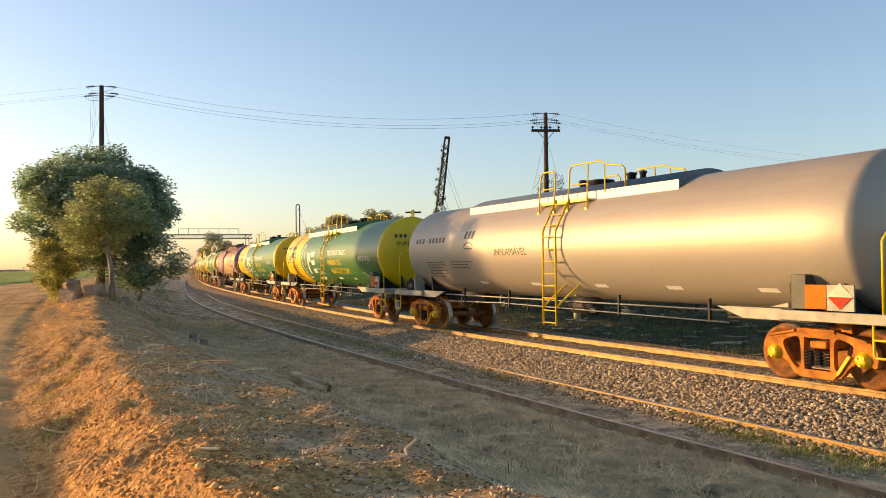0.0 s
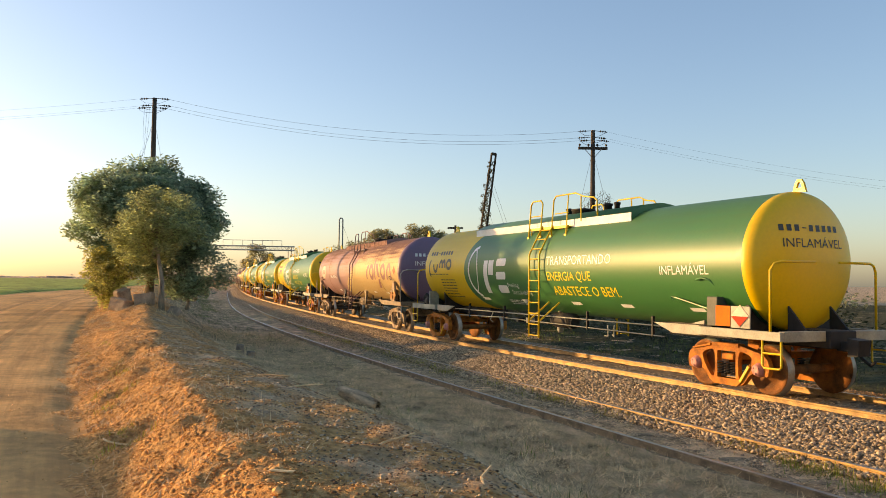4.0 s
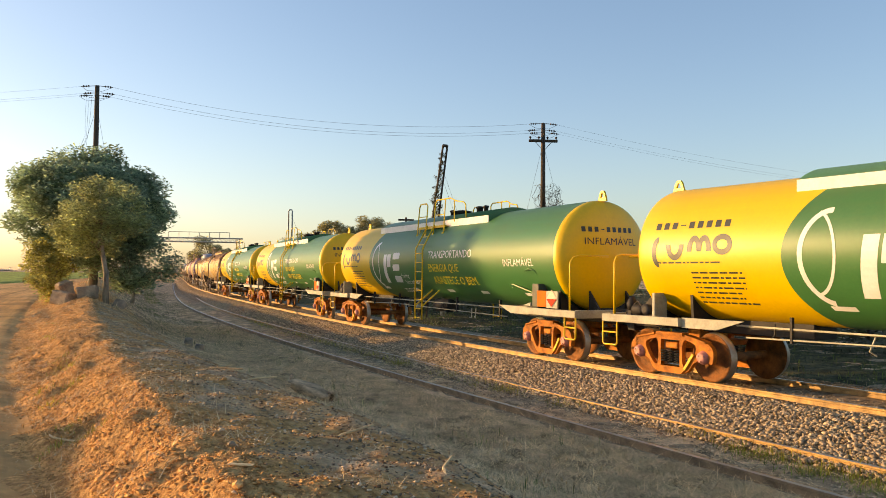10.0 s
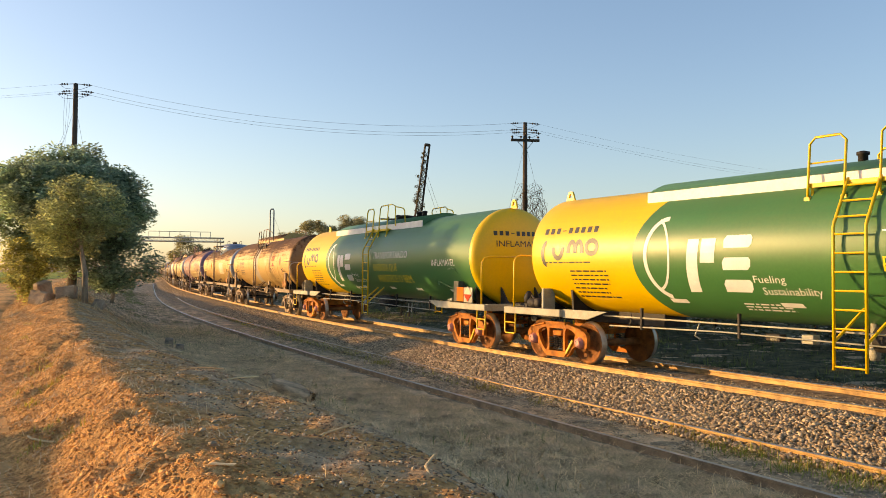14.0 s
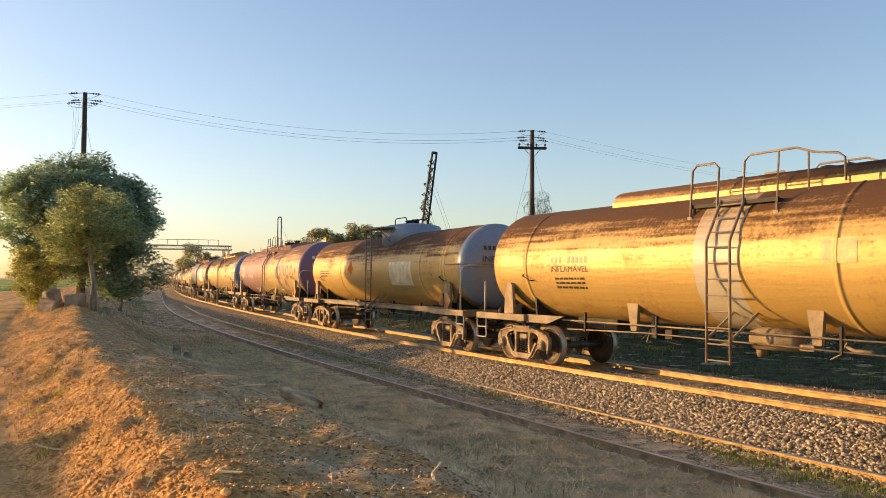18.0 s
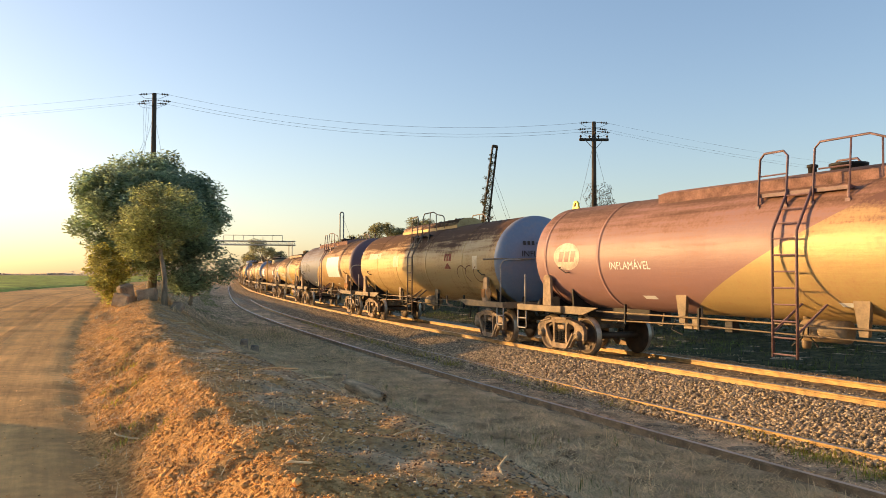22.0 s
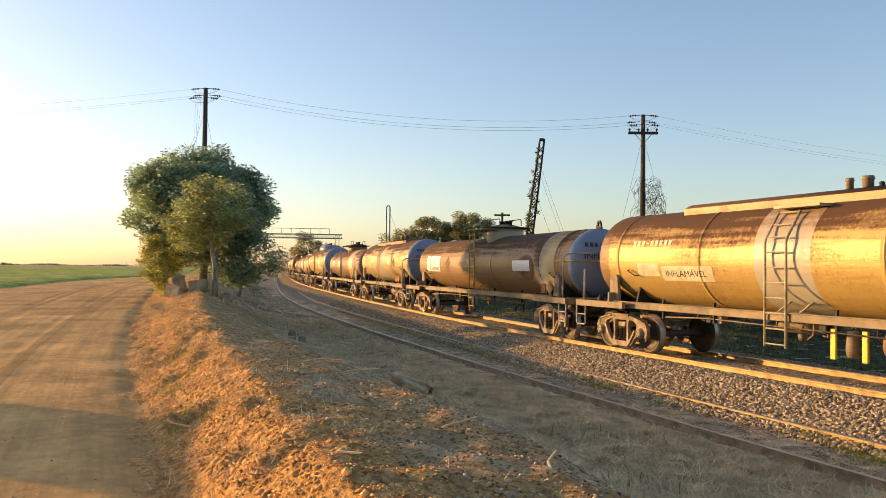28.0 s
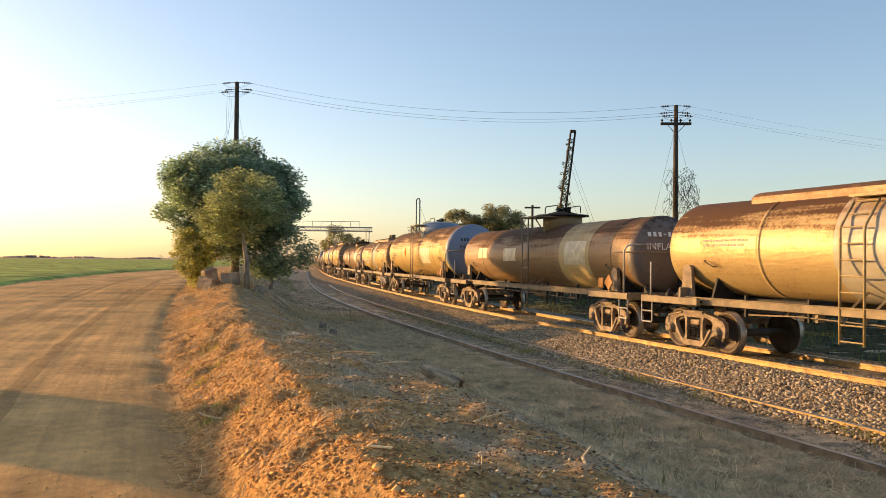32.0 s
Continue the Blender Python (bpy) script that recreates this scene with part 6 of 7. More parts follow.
for k, (x, y, w, h, low, n) in enumerate(((-41, 140, 9.0, 8.2, 0.5, 9000), (-15.5, 115, 8.5, 9.4, 5.0, 9000), (-10.2, 113, 7.5, 9.9, 5.6, 9000), (-20.5, 118, 6.5, 7.6, 3.0, 6000), (-26, 160, 7, 6.8, 2.5, 5000),
                                    (-6.2, 110, 4.5, 6.6, 3.0, 4000), (22, 95, 9, 7.0, 0.8, 6000), (31, 88, 8, 6.0, 0.5, 6000))):
    tree("tree", "rounded olive-green tree behind the railway", x, y, -0.1, h * 0.6, (0, 0), (w, w * 0.8, h - low, low), 44, 0.95, int(n * 1.5), 0.36, LEAF_FAR, 20 + k, trunk_r=0.22)


def hedge(name, label, pts, h, n, leaf, seed, m=None, wide=1.0):
    """A far line of woods: low uneven clumps along a line."""
    rng = np.random.default_rng(seed)
    p = np.array(pts, float)
    t = rng.random(n // 60)
    q = p[0] + (p[1] - p[0]) * t[:, None]
    hh = h * (0.4 + 0.6 * np.abs(np.sin(t * 23) * np.cos(t * 9 + 1)))
    ob = leaf_cloud(name, np.c_[q + rng.normal(0, h * wide, q.shape), hh * 0.5], hh * 0.6, n, leaf, m or FAR_WOOD, seed)
    return tagged(ob, label, "woods", kind="stuff")


# distance haze is put into this pale leaf colour
FAR_WOOD = leaf_mat("haze_tinted_far_woods", (0.70, 0.62, 0.55), 0.15)
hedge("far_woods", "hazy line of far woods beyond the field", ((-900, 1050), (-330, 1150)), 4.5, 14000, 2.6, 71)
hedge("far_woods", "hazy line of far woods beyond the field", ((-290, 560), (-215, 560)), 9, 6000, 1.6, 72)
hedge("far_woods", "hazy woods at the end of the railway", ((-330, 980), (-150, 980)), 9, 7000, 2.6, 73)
hedge("scrub", "low scrub behind the railway", ((-18, 92), (30, 70)), 2.6, 9000, 0.4, 74, LEAF_FAR)
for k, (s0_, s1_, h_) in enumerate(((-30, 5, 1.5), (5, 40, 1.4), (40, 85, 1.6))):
    hedge("undergrowth", "dark low undergrowth behind the railway, deepened for shade", (tuple(MAIN.at(np.array(s0_), np.array(-9.5))), tuple(MAIN.at(np.array(s1_), np.array(-9.5)))), h_, 16000, 0.16, 76 + k, LEAF_SHADE, 0.8)


# ---- poles and wires ----
def power_pole(x, y, z, top, label, way, arm):
    """way: degrees of the line's direction; arm: a low crossarm with pin insulators."""
    root = thing("power_pole", label, "power pole", "power poles", pose(x, y, z, 0, 0, way))
    h = top - z
    part("pole", tube(bmesh.new(), [(0, 0, -0.2), (0, 0, h * 0.5), (0, 0, h)], 0.15, 10, radii=[0.19, 0.155, 0.12]), POLE_WOOD, root)
    for s in (-0.55, 0.5):
        part("guy_wire", tube(bmesh.new(), [(s * 0.1, 0, h - 1.4), (s * 2.8, -0.6, h * 0.35)], 0.008, 4), WIRE, root)
    for k, (y0, dz) in enumerate(((-0.32, -0.62), (0.0, -0.02), (0.32, -0.34))):
        part("crossarm", tube(bmesh.new(), [(0, 0, h + dz - 0.12), (0, y0 * 0.6, h + dz - 0.06), (0, y0, h + dz)], 0.035, 6), POLE_WOOD, root)
        for s in (-1, 1):        # tension insulators in line with each wire
            bm = tube(bmesh.new(), [(s * 0.1, y0, h + dz), (s * 0.85, y0, h + dz - 0.06)], 0.018, 5)
            for q in np.linspace(0.45, 0.72, 3):
                lathe(bm, [(s * q - 0.035, 0.03), (s * q - 0.02, 0.06), (s * q + 0.02, 0.06), (s * q + 0.035, 0.03)], "x", 8, (0, y0, h + dz - 0.06 * q))
            part("insulator", bm, POLE_WOOD, root)
        part("jumper", tube(bmesh.new(), [(-0.85, y0, h + dz - 0.06), (-0.5, y0 - 0.12, h + dz - 0.30), (0.3, y0 - 0.16, h + dz - 0.34), (0.85, y0, h + dz - 0.06)], 0.01, 5), WIRE, root)
    if arm:
        part("crossarm", box(bmesh.new(), -arm, arm, -0.07, 0.07, h - 1.12, h - 0.97, 0.01), POLE_WOOD, root)
        for s in np.linspace(-arm + 0.08, arm - 0.08, 4):
            part("insulator", lathe(bmesh.new(), [(h - 0.97, 0.02), (h - 0.9, 0.035), (h - 0.88, 0.075), (h - 0.82, 0.065), (h - 0.78, 0.02)], "z", 8, (s, 0, 0)), POLE_WOOD, root)
        for s in (-1, 1):
            part("brace", tube(bmesh.new(), [(s * 0.5, -0.08, h - 1.1), (s * 0.1, -0.1, h - 1.55)], 0.018, 5), POLE_WOOD, root)
    else:
        for q in (0.06, 0.2, 0.34):
            part("hanging_wire", tube(bmesh.new(), [(-0.25 - q, 0.1, h - 0.5), (-0.3 - q, 0.1, h - 1.6), (-0.45 - q * 0.5, 0.1, h - 2.8), (-0.55 - q * 2, 0.1, h - 4.4)], 0.006, 4), WIRE, root)
    return root


POLE1, POLE2 = (-19.35, 44.2), (5.8, 46.6)
power_pole(*POLE1, 0.9, 12.3, "tall dark wooden power pole behind a tree", 5.5, 0)
power_pole(*POLE2, -0.2, 10.9, "tall dark wooden power pole with crossarm", 5.5, 0.85)


def wire(a, b, sag, r=0.007):
    bm = bmesh.new()
    a, b = Vector(a), Vector(b)
    tube(bm, [a.lerp(b, t) - Vector((0, 0, 4 * sag * t * (1 - t))) for t in np.linspace(0, 1, 25)], r, 4)
    return tagged(new("power_line", mesh_of("power_line", bm, WIRE)), "thin sagging overhead wire", "power line", "power lines")


for dy, dz in ((-0.32, -0.68), (0.0, -0.08), (0.32, -0.40)):
    wire((POLE1[0] + 0.85, POLE1[1] + 0.1 + dy, 12.3 + dz), (POLE2[0] - 0.85, POLE2[1] - 0.1 + dy, 10.9 + dz), 0.9)
    wire((POLE2[0] + 0.85, POLE2[1] + 0.1 + dy, 10.9 + dz), (POLE2[0] + 40, POLE2[1] + 18 + dy, 9.5 + dz), 0.9, 0.004)
    wire((POLE1[0] - 0.85, POLE1[1] - 0.1 + dy, 12.3 + dz), (POLE1[0] - 40, POLE1[1] - 6 + dy, 10.2 + dz), 0.8, 0.004)

CREEPER = leaf_mat("dry_creeper_leaf", (0.13, 0.12, 0.06))
# leaning, creeper-grown lattice mast
mast = thing("lattice_mast", "leaning dark lattice mast grown with creeper", "mast", m=pose(-1.0, 41.0, 0, 0, 7.0, 0))
bm = bmesh.new()
for sx in (-0.2, 0.2):
    tube(bm, [(sx, 0, -0.2), (sx * 0.55, 0, 8.7)], 0.055, 5)
    for k in range(20):
        tube(bm, [(sx * (1 - 0.021 * k), 0, 0.42 * k), (-sx * (0.98 - 0.021 * k), 0, 0.42 * k + 0.42)], 0.02, 4)
part("lattice", bm, POLE_WOOD, mast)
part("head", box(bmesh.new(), -0.14, 0.14, -0.08, 0.08, 8.6, 8.74, 0.03), POLE_WOOD, mast)
rng_ = random.Random(6)
cl = [(rng_.gauss(0, 0.1) - 0.06 - 0.16 * (z < 3.6), rng_.gauss(0, 0.12), z) for z in np.linspace(0.3, 8.2, 60)]
cr = leaf_cloud("creeper", cl, [0.34 - 0.03 * c[2] for c in cl], 7500, 0.11, CREEPER, 61)
cr.parent = mast


for gx_, gz_ in ((2.4, 7.4), (1.9, 5.9), (2.55, 7.9)):
    wire((-0.4 + 0.02 * gz_, 41.0, gz_), (gx_, 41.6, 0.2), 0.05, 0.008)
vine = thing("creeper", "dry leafless creeper hanging on the power pole", "creeper", m=pose(POLE2[0], POLE2[1] - 0.25, 0))
rng_ = random.Random(17)
bm = bmesh.new()
for k in range(46):
    x0, z0 = rng_.uniform(0.05, 1.0) - 0.7 * (k % 9 == 0), rng_.uniform(5.6, 7.3)
    pts = [(x0, rng_.uniform(-0.1, 0.1), z0)]
    for q in range(7):
        x0 = max(-0.7, min(1.25, x0 + rng_.uniform(-0.35, 0.35)))
        pts.append((x0, rng_.uniform(-0.2, 0.2), pts[-1][2] - rng_.uniform(-0.15, 0.62)))
    tube(bm, pts, 0.011, 4)
part("stems", bm, POLE_WOOD, vine)
cl = [(rng_.uniform(-0.5, 1.0), 0, rng_.uniform(5.2, 7.3)) for k in range(30)]
cr = leaf_cloud("leaves", cl, [0.22] * 30, 600, 0.09, CREEPER, 62)
cr.parent = vine
thin = thing("lamp_post", "thin grey post far along the railway", "post", m=pose(-15.4, 79.4, 0))
part("pole", tube(bmesh.new(), [(0, 0, -0.3), (0, 0, 8.1), (0.1, 0, 8.25), (0.28, 0, 8.25), (0.36, 0, 8.1), (0.36, 0, -0.3)], 0.07, 6), LATTICE, thin)
wire((-15.2, 79.4, 7.9), (-12.0, 79.6, 0.2), 0.05, 0.012)
thin = thing("power_pole", "small far pole with one crossarm", "power pole", m=pose(-4.3, 92, 0))
part("pole", tube(bmesh.new(), [(0, 0, -0.3), (0, 0, 8.5)], 0.13, 8), POLE_WOOD, thin)
part("crossarm", box(bmesh.new(), -0.9, 0.9, -0.07, 0.07, 8.1, 8.3), POLE_WOOD, thin)

# steel colour lightened to carry the haze before the gantry
GANTRY = mat("haze_pale_gantry_steel", (0.60, 0.50, 0.39), 0.7, vary=0.2)
# signal gantry across the tracks
gan = thing("signal_gantry", "pale steel lattice gantry spanning the tracks, lightened for haze", "gantry", m=pose(-44.5, 121.5, 0, 0, 0, 12))
bm = bmesh.new()
for z in (6.6, 7.2):
    for y in (0, 0.6):
        tube(bm, [(0, y, z), (13.6, y, z)], 0.10, 5)
for k in range(22):
    x = k * 13.6 / 22
    tube(bm, [(x, 0, 6.6), (x + 0.31, 0, 7.2), (x + 0.62, 0, 6.6)], 0.06, 4)
part("truss", bm, GANTRY, gan)
bm = bmesh.new()
tube(bm, [(2.6, 0, 8.1), (11.6, 0, 8.1)], 0.06, 4)
for k in range(7):
    tube(bm, [(2.6 + 1.5 * k, 0, 7.2), (2.6 + 1.5 * k, 0, 8.1)], 0.05, 4)
part("railing", bm, GANTRY, gan)
for x in (0.2, 12.6):
    bm = bmesh.new()
    for dx in (0, 0.5):
        tube(bm, [(x + dx, 0.3, -0.3), (x + dx, 0.3, 7.2)], 0.07, 5)
    part("leg", bm, GANTRY, gan)



# ---- ground cover ----
OCTA_V = np.array([[1, 0.1, 0], [-0.9, -0.15, 0.1], [0.1, 0.95, -0.1], [-0.15, -1, 0.05], [0.15, 0.1, 0.75], [-0.1, 0.05, -0.7], [0.6, 0.6, 0.45], [-0.6, 0.5, 0.4]])
OCTA_F = np.array([[0, 6, 4], [6, 2, 4], [2, 7, 4], [7, 1, 4], [1, 3, 4], [3, 0, 4], [0, 2, 6], [2, 1, 7], [2, 0, 5], [1, 2, 5], [3, 1, 5], [0, 3, 5]])
BLADE_V = np.array([[-0.5, -0.03, 0], [-0.5, 0.03, 0], [0.05, 0.025, 0.06], [0.5, 0, 0.02], [0.05, -0.025, 0.06]])
BLADE_F = np.array([[0, 4, 3, 2, 1]])


def spread(line, n, s0, s1, l0, l1, rng, power=1.0):
    s = s0 + (s1 - s0) * rng.random(n) ** power
    l = rng.uniform(l0, l1, n)
    return line.at(s, l), s, l


def stones(name, label, n, s0, s1, l0, l1, size, z_of, seed, material=STONE, power=1.0, line=MAIN, category="ballast"):
    rng = np.random.default_rng(seed)
    p, s, l = spread(line, n, s0, s1, l0, l1, rng, power)
    z = z_of(p, l)
    sz = rng.uniform(*size, n)[:, None] * rng.uniform(0.5, 1.2, (n, 3)) * (1, 1, 0.75 if material is STONE else 0.6)
    ob = scatter(name, OCTA_V, OCTA_F, np.c_[p, z + sz[:, 2] * 0.25], turns(n, rng), sz, material)
    return tagged(ob, label, category, kind="stuff")


def main_bed(p, l):
    return np.interp(l, [-3.2, -1.5, 1.4, 1.9, 2.4, 2.9, 3.4], [-0.27, -0.16, -0.13, -0.25, -0.38, -0.49, -0.58])


stones("ballast_stones", "broken grey-brown ballast stones", 42000, -10, 14, 0.93, 3.1, (0.016, 0.058), main_bed, 31)
stones("ballast_stones", "broken grey-brown ballast stones", 20000, 14, 45, 0.93, 3.0, (0.026, 0.055), main_bed, 32, power=1.5)
stones("ballast_stones", "broken grey-brown ballast stones", 9000, -12, 22, -0.72, 0.72, (0.025, 0.05), main_bed, 33)
stones("ballast_stones", "broken grey-brown ballast stones", 17000, -14, 18, -3.2, -0.95, (0.018, 0.04), main_bed, 34, BROWN_STONE)
stones("siding_stones", "dusty small stones along the siding", 26000, -10, 30, -1.5, 0.8, (0.016, 0.042), lambda p, l: np.full(len(l), SIDE_Z - 0.15), 35, line=SIDE)
land = lambda p, l: ground_z(p[:, 0], p[:, 1])
stones("earth_clods", "dark crumbs of soil and leaf litter", 16000, -9, 22, 8.4, 11.5, (0.005, 0.019), land, 46, DARK_CRUMB, 1.4, category="clods")
stones("earth_clods", "pale stony chips on the bank top", 1600, -6, 12, 9.4, 11.5, (0.011, 0.03), land, 47, CRUMB, 1.3, category="clods")
stones("earth_clods", "crumbled red earth clods on the bank", 38000, -9, 20, 11.2, 12.5, (0.004, 0.016), land, 41, CLOD, 1.6, category="clods")
stones("earth_clods", "large red earth clods on the bank", 3600, -6, 9, 11.55, 12.35, (0.008, 0.028), land, 42, CLOD, 1.0, category="clods")
stones("earth_clods", "flaky broken clods of dry earth", 330, -4.5, 1.8, 11.5, 12.15, (0.018, 0.042), land, 45, CLOD, 1.0, category="clods")
stones("earth_clods", "scattered earth crumbs and pebbles", 26000, -9, 24, 7.9, 11.3, (0.004, 0.02), land, 43, CRUMB, 1.5, category="clods")


def straw(name, label, n, s0, s1, l0, l1, length, tilt, seed, material, power=1.4, category="grass", width=1.0, line=MAIN, z_of=land, clump=0.0):
    rng = np.random.default_rng(seed)
    if clump:
        c, _, _ = spread(line, max(4, n // 60), s0, s1, l0, l1, rng, power)
        k = rng.integers(0, len(c), n)
        p = c[k] + rng.normal(0, clump, (n, 2))
        l = np.zeros(n)
    else:
        p, s, l = spread(line, n, s0, s1, l0, l1, rng, power)
    z = z_of(p, l)
    a, b = rng.uniform(0, 2 * np.pi, n), np.abs(rng.normal(0, tilt, n)).clip(0, 1.5)
    ca, sa, cb, sb, o = np.cos(a), np.sin(a), np.cos(b), np.sin(b), np.zeros(n)
    rot = np.stack([ca * cb, -sa, -ca * sb, sa * cb, ca, -sa * sb, sb, o, cb], -1).reshape(n, 3, 3)
    L = rng.uniform(*length, n)
    pos_ = np.c_[p, z + 0.012 + L * 0.5 * sb]
    ob = scatter(name, BLADE_V, BLADE_F, pos_, rot, np.stack([L, L * width, L], 1), material)
    return tagged(ob, label, category, kind="stuff")


straw("dry_grass", "matted dry grass litter in the ditch", 170000, -9, 30, 4.7, 8.3, (0.06, 0.28), 0.24, 51, STRAW, width=0.5)
straw("dry_grass", "thin litter on the ditch slope", 26000, -9, 26, 8.2, 9.8, (0.04, 0.16), 0.25, 69, STRAW, width=0.6)
straw("dry_grass", "dry grass tufts in the ditch", 22000, -9, 26, 4.9, 8.4, (0.05, 0.18), 0.45, 52, STRAW, clump=0.13, width=0.55)
straw("dry_grass", "weathered brown grass hummocks in the ditch", 26000, -9, 30, 4.8, 8.4, (0.05, 0.17), 0.5, 71, STRAW_DARK, clump=0.17, width=0.6)
straw("dry_grass", "brown dead stalks on the ditch slope", 6000, -9, 22, 8.2, 9.9, (0.03, 0.12), 0.5, 72, STRAW_DARK, clump=0.12, width=0.7)
straw("dry_grass", "short straw tufts on the bank top", 2200, -7, 24, 9.8, 11.5, (0.02, 0.10), 0.5, 73, STRAW_DARK, clump=0.09, width=0.8)
straw("dry_grass", "dry grass clinging to the bank slope", 13000, -1, 26, 11.2, 12.4, (0.03, 0.13), 0.45, 67, STRAW, 1.1, width=0.7, clump=0.2)
straw("green_grass", "yellow-green weeds on the bank slope", 900, 1, 14, 11.7, 12.4, (0.03, 0.09), 0.8, 70, YELLOW_BLADE, 1.0, width=1.4, clump=0.07)
straw("dry_grass", "sparse dry stalks on the bank", 4000, -8, 25, 9.4, 11.3, (0.02, 0.08), 0.15, 53, STRAW_DARK, width=0.9)
straw("green_grass", "low green grass in the ditch", 2600, -8, 45, 4.9, 8.0, (0.05, 0.18), 0.9, 54, GREEN_BLADE, 1.0, clump=0.3)
straw("green_grass", "green grass tufts beside the siding rail", 9000, -10, 3, -0.75, -0.1, (0.05, 0.16), 1.0, 55, GREEN_BLADE, 1.0, line=SIDE, z_of=lambda p, l: np.full(len(p), SIDE_Z - 0.16), clump=0.16, width=1.3)
straw("green_grass", "weeds on the ballast shoulder", 12000, -10, 34, 1.9, 3.2, (0.05, 0.16), 1.0, 56, YELLOW_BLADE, 1.0, z_of=lambda p, l: np.full(len(p), -0.50), clump=0.2)
straw("dry_grass", "rough grass behind the train", 5000, -14, 40, -5.0, -2.6, (0.06, 0.16), 0.5, 57, STRAW, 1.0, clump=0.4)
straw("green_grass", "dark green weeds behind the train, deepened for shade", 60000, -20, 45, -11, -2.9, (0.08, 0.26), 0.35, 65, LEAF_SHADE, 1.0, clump=0.6, width=1.6)
straw("dry_grass", "dry litter over the siding bed", 12000, -9, 30, -0.5, 1.6, (0.05, 0.22), 0.2, 66, STRAW, 1.4, line=SIDE, z_of=lambda p, l: np.full(len(p), SIDE_Z - 0.125), width=0.6)
stones("earth_clods", "small crumbs of earth on the road", 4500, -6, 40, 12.4, 19.5, (0.004, 0.016), lambda p, l: land(p, l) + 0.055, 44, CLOD, 1.3, category="clods")
straw("green_grass", "green weeds behind the train", 9000, -10, 40, -9, -3.0, (0.08, 0.25), 1.0, 58, GREEN_BLADE, 1.0, clump=0.4)
straw("green_grass", "green verge at the end of the siding", 6000, 55, 130, 5.9, 7.0, (0.06, 0.14), 0.9, 59, GREEN_BLADE, 1.0, width=2)
straw("dry_grass", "dry grass verge toward the tree", 15000, 18, 80, 8.0, 12.0, (0.06, 0.22), 0.5, 60, STRAW, 1.0, clump=0.5)
straw("green_grass", "dull green weeds in the far ditch", 22000, 20, 90, 4.8, 9.0, (0.05, 0.18), 0.6, 68, OLIVE_WEED, 1.0, clump=0.7, width=1.4)


def gz(x, y):
    return float(ground_z(np.array([x]), np.array([y]))[0])


# broken log in the ditch
lx, ly = -2.5, 15.2
log = thing("log", "weathered broken log lying in dry grass", "log", m=pose(lx, ly, gz(lx, ly) + 0.12, 0, 6, -38))
bm = bmesh.new()
tube(bm, [(-0.5, 0, 0.10), (-0.2, 0.02, 0.07), (0.2, -0.02, 0.04), (0.5, 0.0, 0.0)], 0.12, 13, radii=[0.10, 0.15, 0.155, 0.13], cap=False)
tube(bm, [(0.3, 0, 0.03), (0.49, 0.0, 0.0)], 0.1, 9, radii=[0.05, 0.10])
rng_ = random.Random(4)
for v in bm.verts:
    v.co += Vector((rng_.uniform(-0.07, 0.07), rng_.uniform(-0.025, 0.025), rng_.uniform(-0.025, 0.025)))
tube(bm, [(-0.45, 0, 0.1), (-0.62, 0.06, 0.2), (-0.66, 0.1, 0.24)], 0.04, 6, radii=[0.06, 0.045, 0.02])
part("wood", bm, mat("grey_dead_wood", (0.55, 0.37, 0.21), 0.9, vary=0.4, scale=5, bump=0.01, stretch=(0.4, 2, 2)), log)

# curved dry root on the slope
rx, ry = -3.2, 6.9
root_ = thing("root", "curled pale root on the red slope", "root", m=pose(rx, ry, gz(rx, ry) + 0.03, 0, 0, 20))
part("stem", tube(bmesh.new(), [(-0.16, 0.1, 0.05), (-0.12, -0.02, 0.05), (0.0, -0.08, 0.03), (0.12, -0.1, 0.02), (0.15, -0.2, 0.0)], 0.009, 6), STRAW, root_)

st = thing("stick", "flat pale splinter of wood on the bank", "stick", "sticks", pose(-1.09, 4.34, gz(-1.09, 4.34) + 0.006, 0, 0, -8))
part("stem", plate(bmesh.new(), [(-0.08, 0.0), (0.07, 0.0), (0.08, 0.008), (-0.06, 0.009)], -0.01, 0.01), STRAW, st)
rng_ = random.Random(12)
for k in range(26):
    s, l = rng_.uniform(-6, 26), rng_.uniform(7.6, 10.7)
    x, y = MAIN.at(np.array(s), np.array(l))
    st = thing("stick", "pale dry stick on the ground", "stick", "sticks", pose(x, y, gz(x, y) + 0.03, 0, rng_.uniform(-6, 6), rng_.uniform(0, 360)))
    L = rng_.uniform(0.15, 0.45)
    part("stem", tube(bmesh.new(), [(-L, 0, 0), (-L * 0.2, rng_.uniform(-0.04, 0.04), 0.015), (L, 0, 0)], 0.009, 5), STRAW, st)
for k in range(40):
    s, l = rng_.uniform(-3.5, 4), rng_.gauss(10.9, 0.45)
    x, y = MAIN.at(np.array(s), np.array(l))
    bm = bmesh.new()
    bmesh.ops.create_icosphere(bm, subdivisions=1, radius=1)
    q = rng_.uniform(0.014, 0.034)
    for v in bm.verts:
        v.co = Vector((v.co.x * q * 1.3, v.co.y * q, v.co.z * q * 0.7)) * rng_.uniform(0.75, 1.2)
    tagged(new("stone", mesh_of("stone", bm, CLOD if k % 3 else STONE)), "small loose stone on the bank", "stone", "stones").matrix_basis = pose(x, y, gz(x, y) + q * 0.3, 0, 0, rng_.uniform(0, 360))

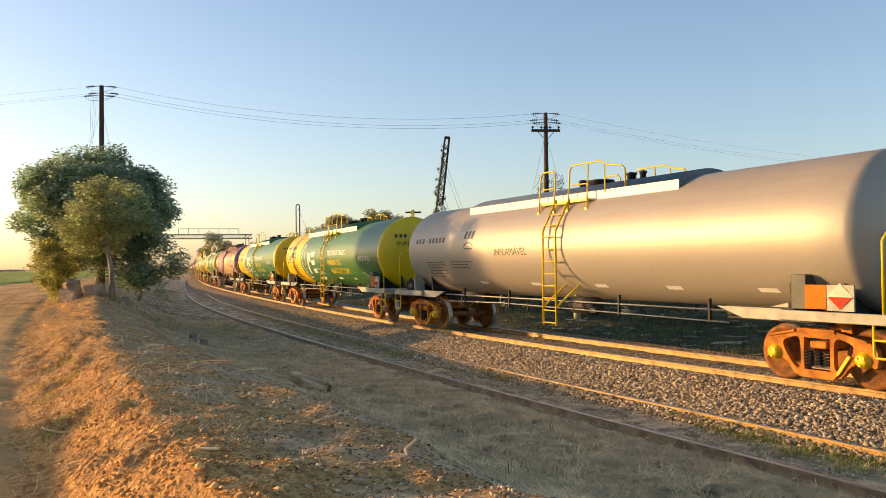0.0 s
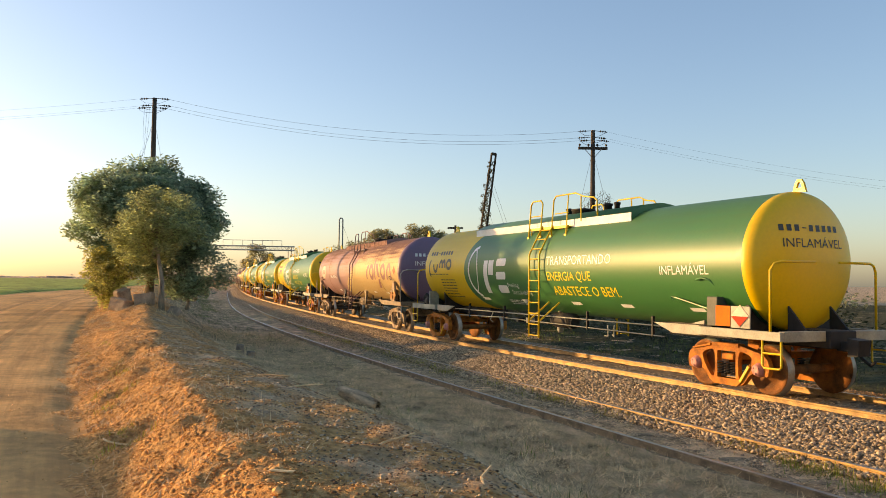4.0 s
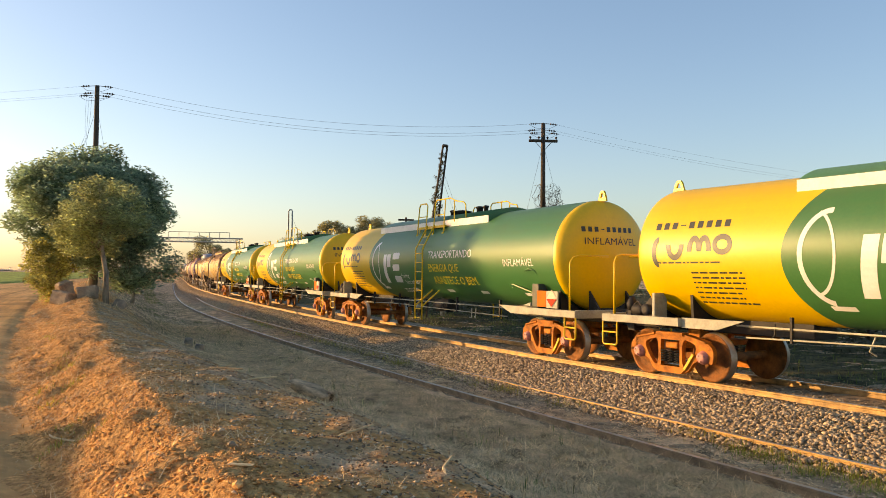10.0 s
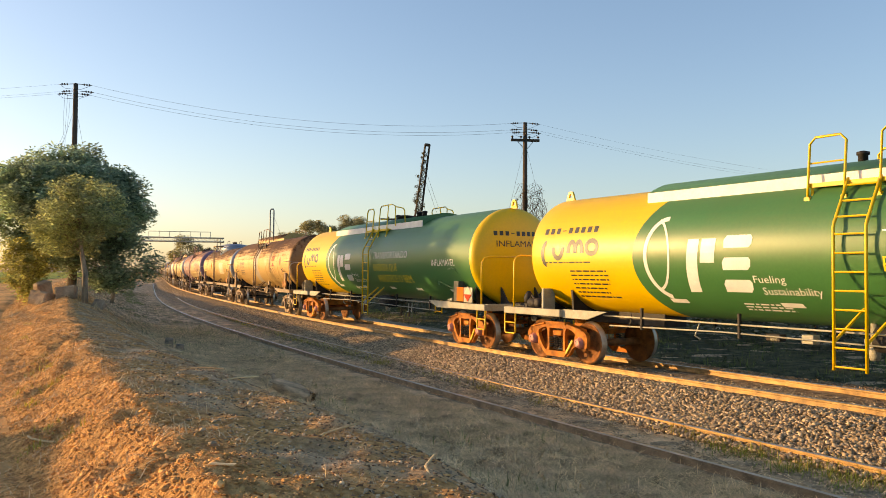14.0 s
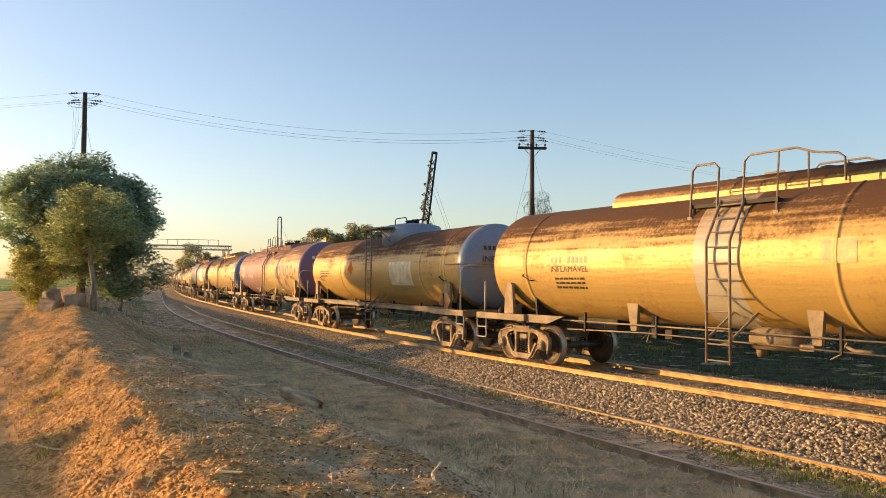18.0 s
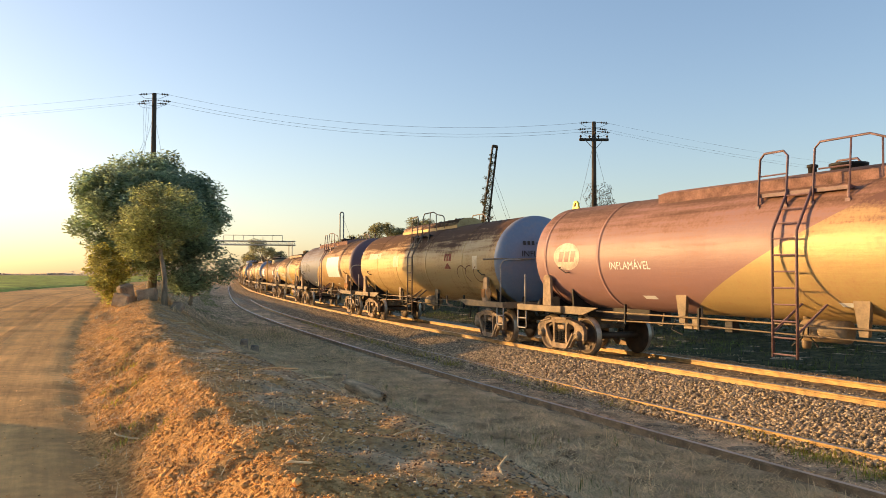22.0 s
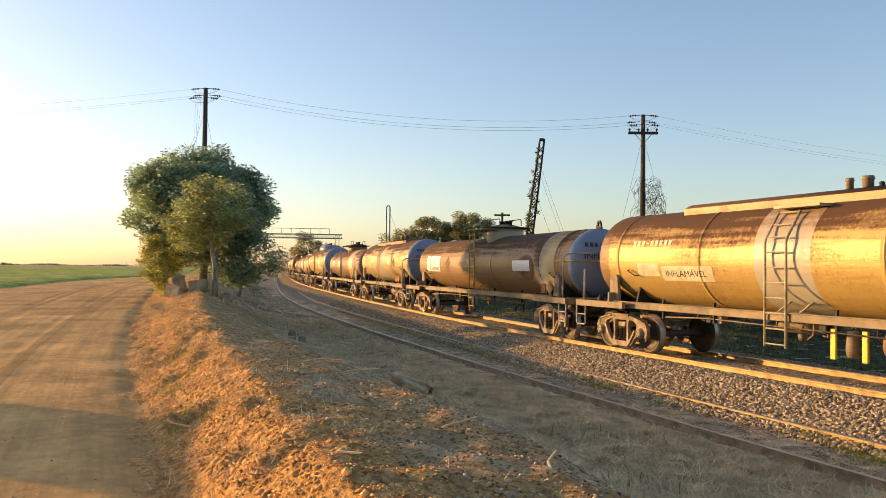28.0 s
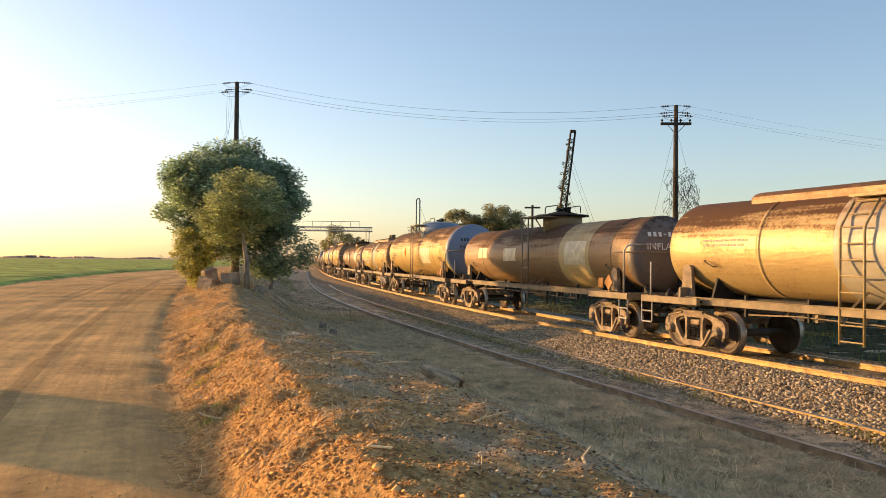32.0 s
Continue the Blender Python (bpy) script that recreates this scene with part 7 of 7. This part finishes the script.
# boulders and stumps at the foot of the tree
BOULDER = mat("grey_boulder", (0.36, 0.26, 0.17), 0.9, vary=0.25, scale=3, bump=0.02)
for k, (x, y, a, b, c) in enumerate(((-12.75, 26.9, 0.36, 0.24, 0.24), (-11.95, 26.9, 0.33, 0.22, 0.22), (-13.2, 28.0, 0.24, 0.22, 0.36), (-11.2, 27.6, 0.3, 0.2, 0.14))):
    bm = box(bmesh.new(), -a, a, -b, b, -c, c, 0.05)
    bmesh.ops.subdivide_edges(bm, edges=bm.edges[:], cuts=2, use_grid_fill=True)
    for v in bm.verts:
        v.co += noise.noise_vector(v.co * 4 + Vector((k * 7, 0, 0))) * 0.045
    tagged(new("boulder", mesh_of("boulder", bm, BOULDER)), "grey-brown broken block at the foot of the tree", "boulder", "boulders").matrix_basis = pose(x, y, gz(x, y) + c * 0.55, 6 * k - 8, 9 - 14 * k, k * 35 - 20)
for x, y, h in ((-7.4, 23.3, 0.3), (-7.05, 23.2, 0.22)):
    bm = tube(bmesh.new(), [(0, 0, -0.1), (0.02, 0, h * 0.6), (0.03, 0, h)], 0.11, 9, radii=[0.15, 0.12, 0.11])
    st = thing("stump", "old cut tree stump in dry grass", "stump", "stumps", pose(x, y, gz(x, y)))
    part("wood", bm, mat("stump_wood", (0.34, 0.25, 0.17), 0.9, vary=0.3, scale=6, bump=0.01), st)

# van parked beside the road, whose shadow falls across it
van = thing("parked_van", "plain white van parked beside the dirt road", "van", m=pose(-16.9, 10.0, 0.42, 0, 0, -15.4))
bm = bmesh.new()
prof = [(-3.2, 0.35), (2.3, 0.35), (2.35, 0.95), (1.75, 1.15), (1.25, 1.95), (-3.1, 2.05), (-3.25, 1.2)]
plate(bm, [(y, z) for y, z in prof], -1.1, 1.1)
bmesh.ops.bevel(bm, geom=bm.edges[:], offset=0.06, segments=2, affect="EDGES")
part("body", bm, WHITE, van)
for x in (-2.2, 1.45):
    for s in (-1.0, 1.0):
        part("wheel", lathe(bmesh.new(), [(s - 0.11, 0.2), (s - 0.11, 0.33), (s + 0.11, 0.33), (s + 0.11, 0.2)], "y", 20, (x, 0, 0.33)), BLACK, van)


def motions():
    ts = np.arange(0, 32.01, 0.5)
    for car, lead, span in CARS:
        walk(car, [(t, car_pose(lead, span, t)) for t in ts])
        for b in [c for c in car.children if c.name.startswith("bogie")]:
            for w in [c for c in b.children if c.name.startswith("wheelset")]:
                near = [t for t in np.arange(0, 32.001, 1 / 15) if -12 < lead - run(t) < 45]
                if not near:
                    continue
                x = w.location.x
                rows = [(t, pose(x, 0, 0.455, 0, math.degrees(run(t) / 0.455) % 360, 0)) for t in near]
                if rows[0][0] > 0.05:
                    rows.insert(0, (0.0, pose(x, 0, 0.455, 0, 0, 0)))
                if rows[-1][0] < 31.95:
                    rows.append((32.0, pose(x, 0, 0.455, 0, 0, 0)))
                walk(w, rows)


motions()
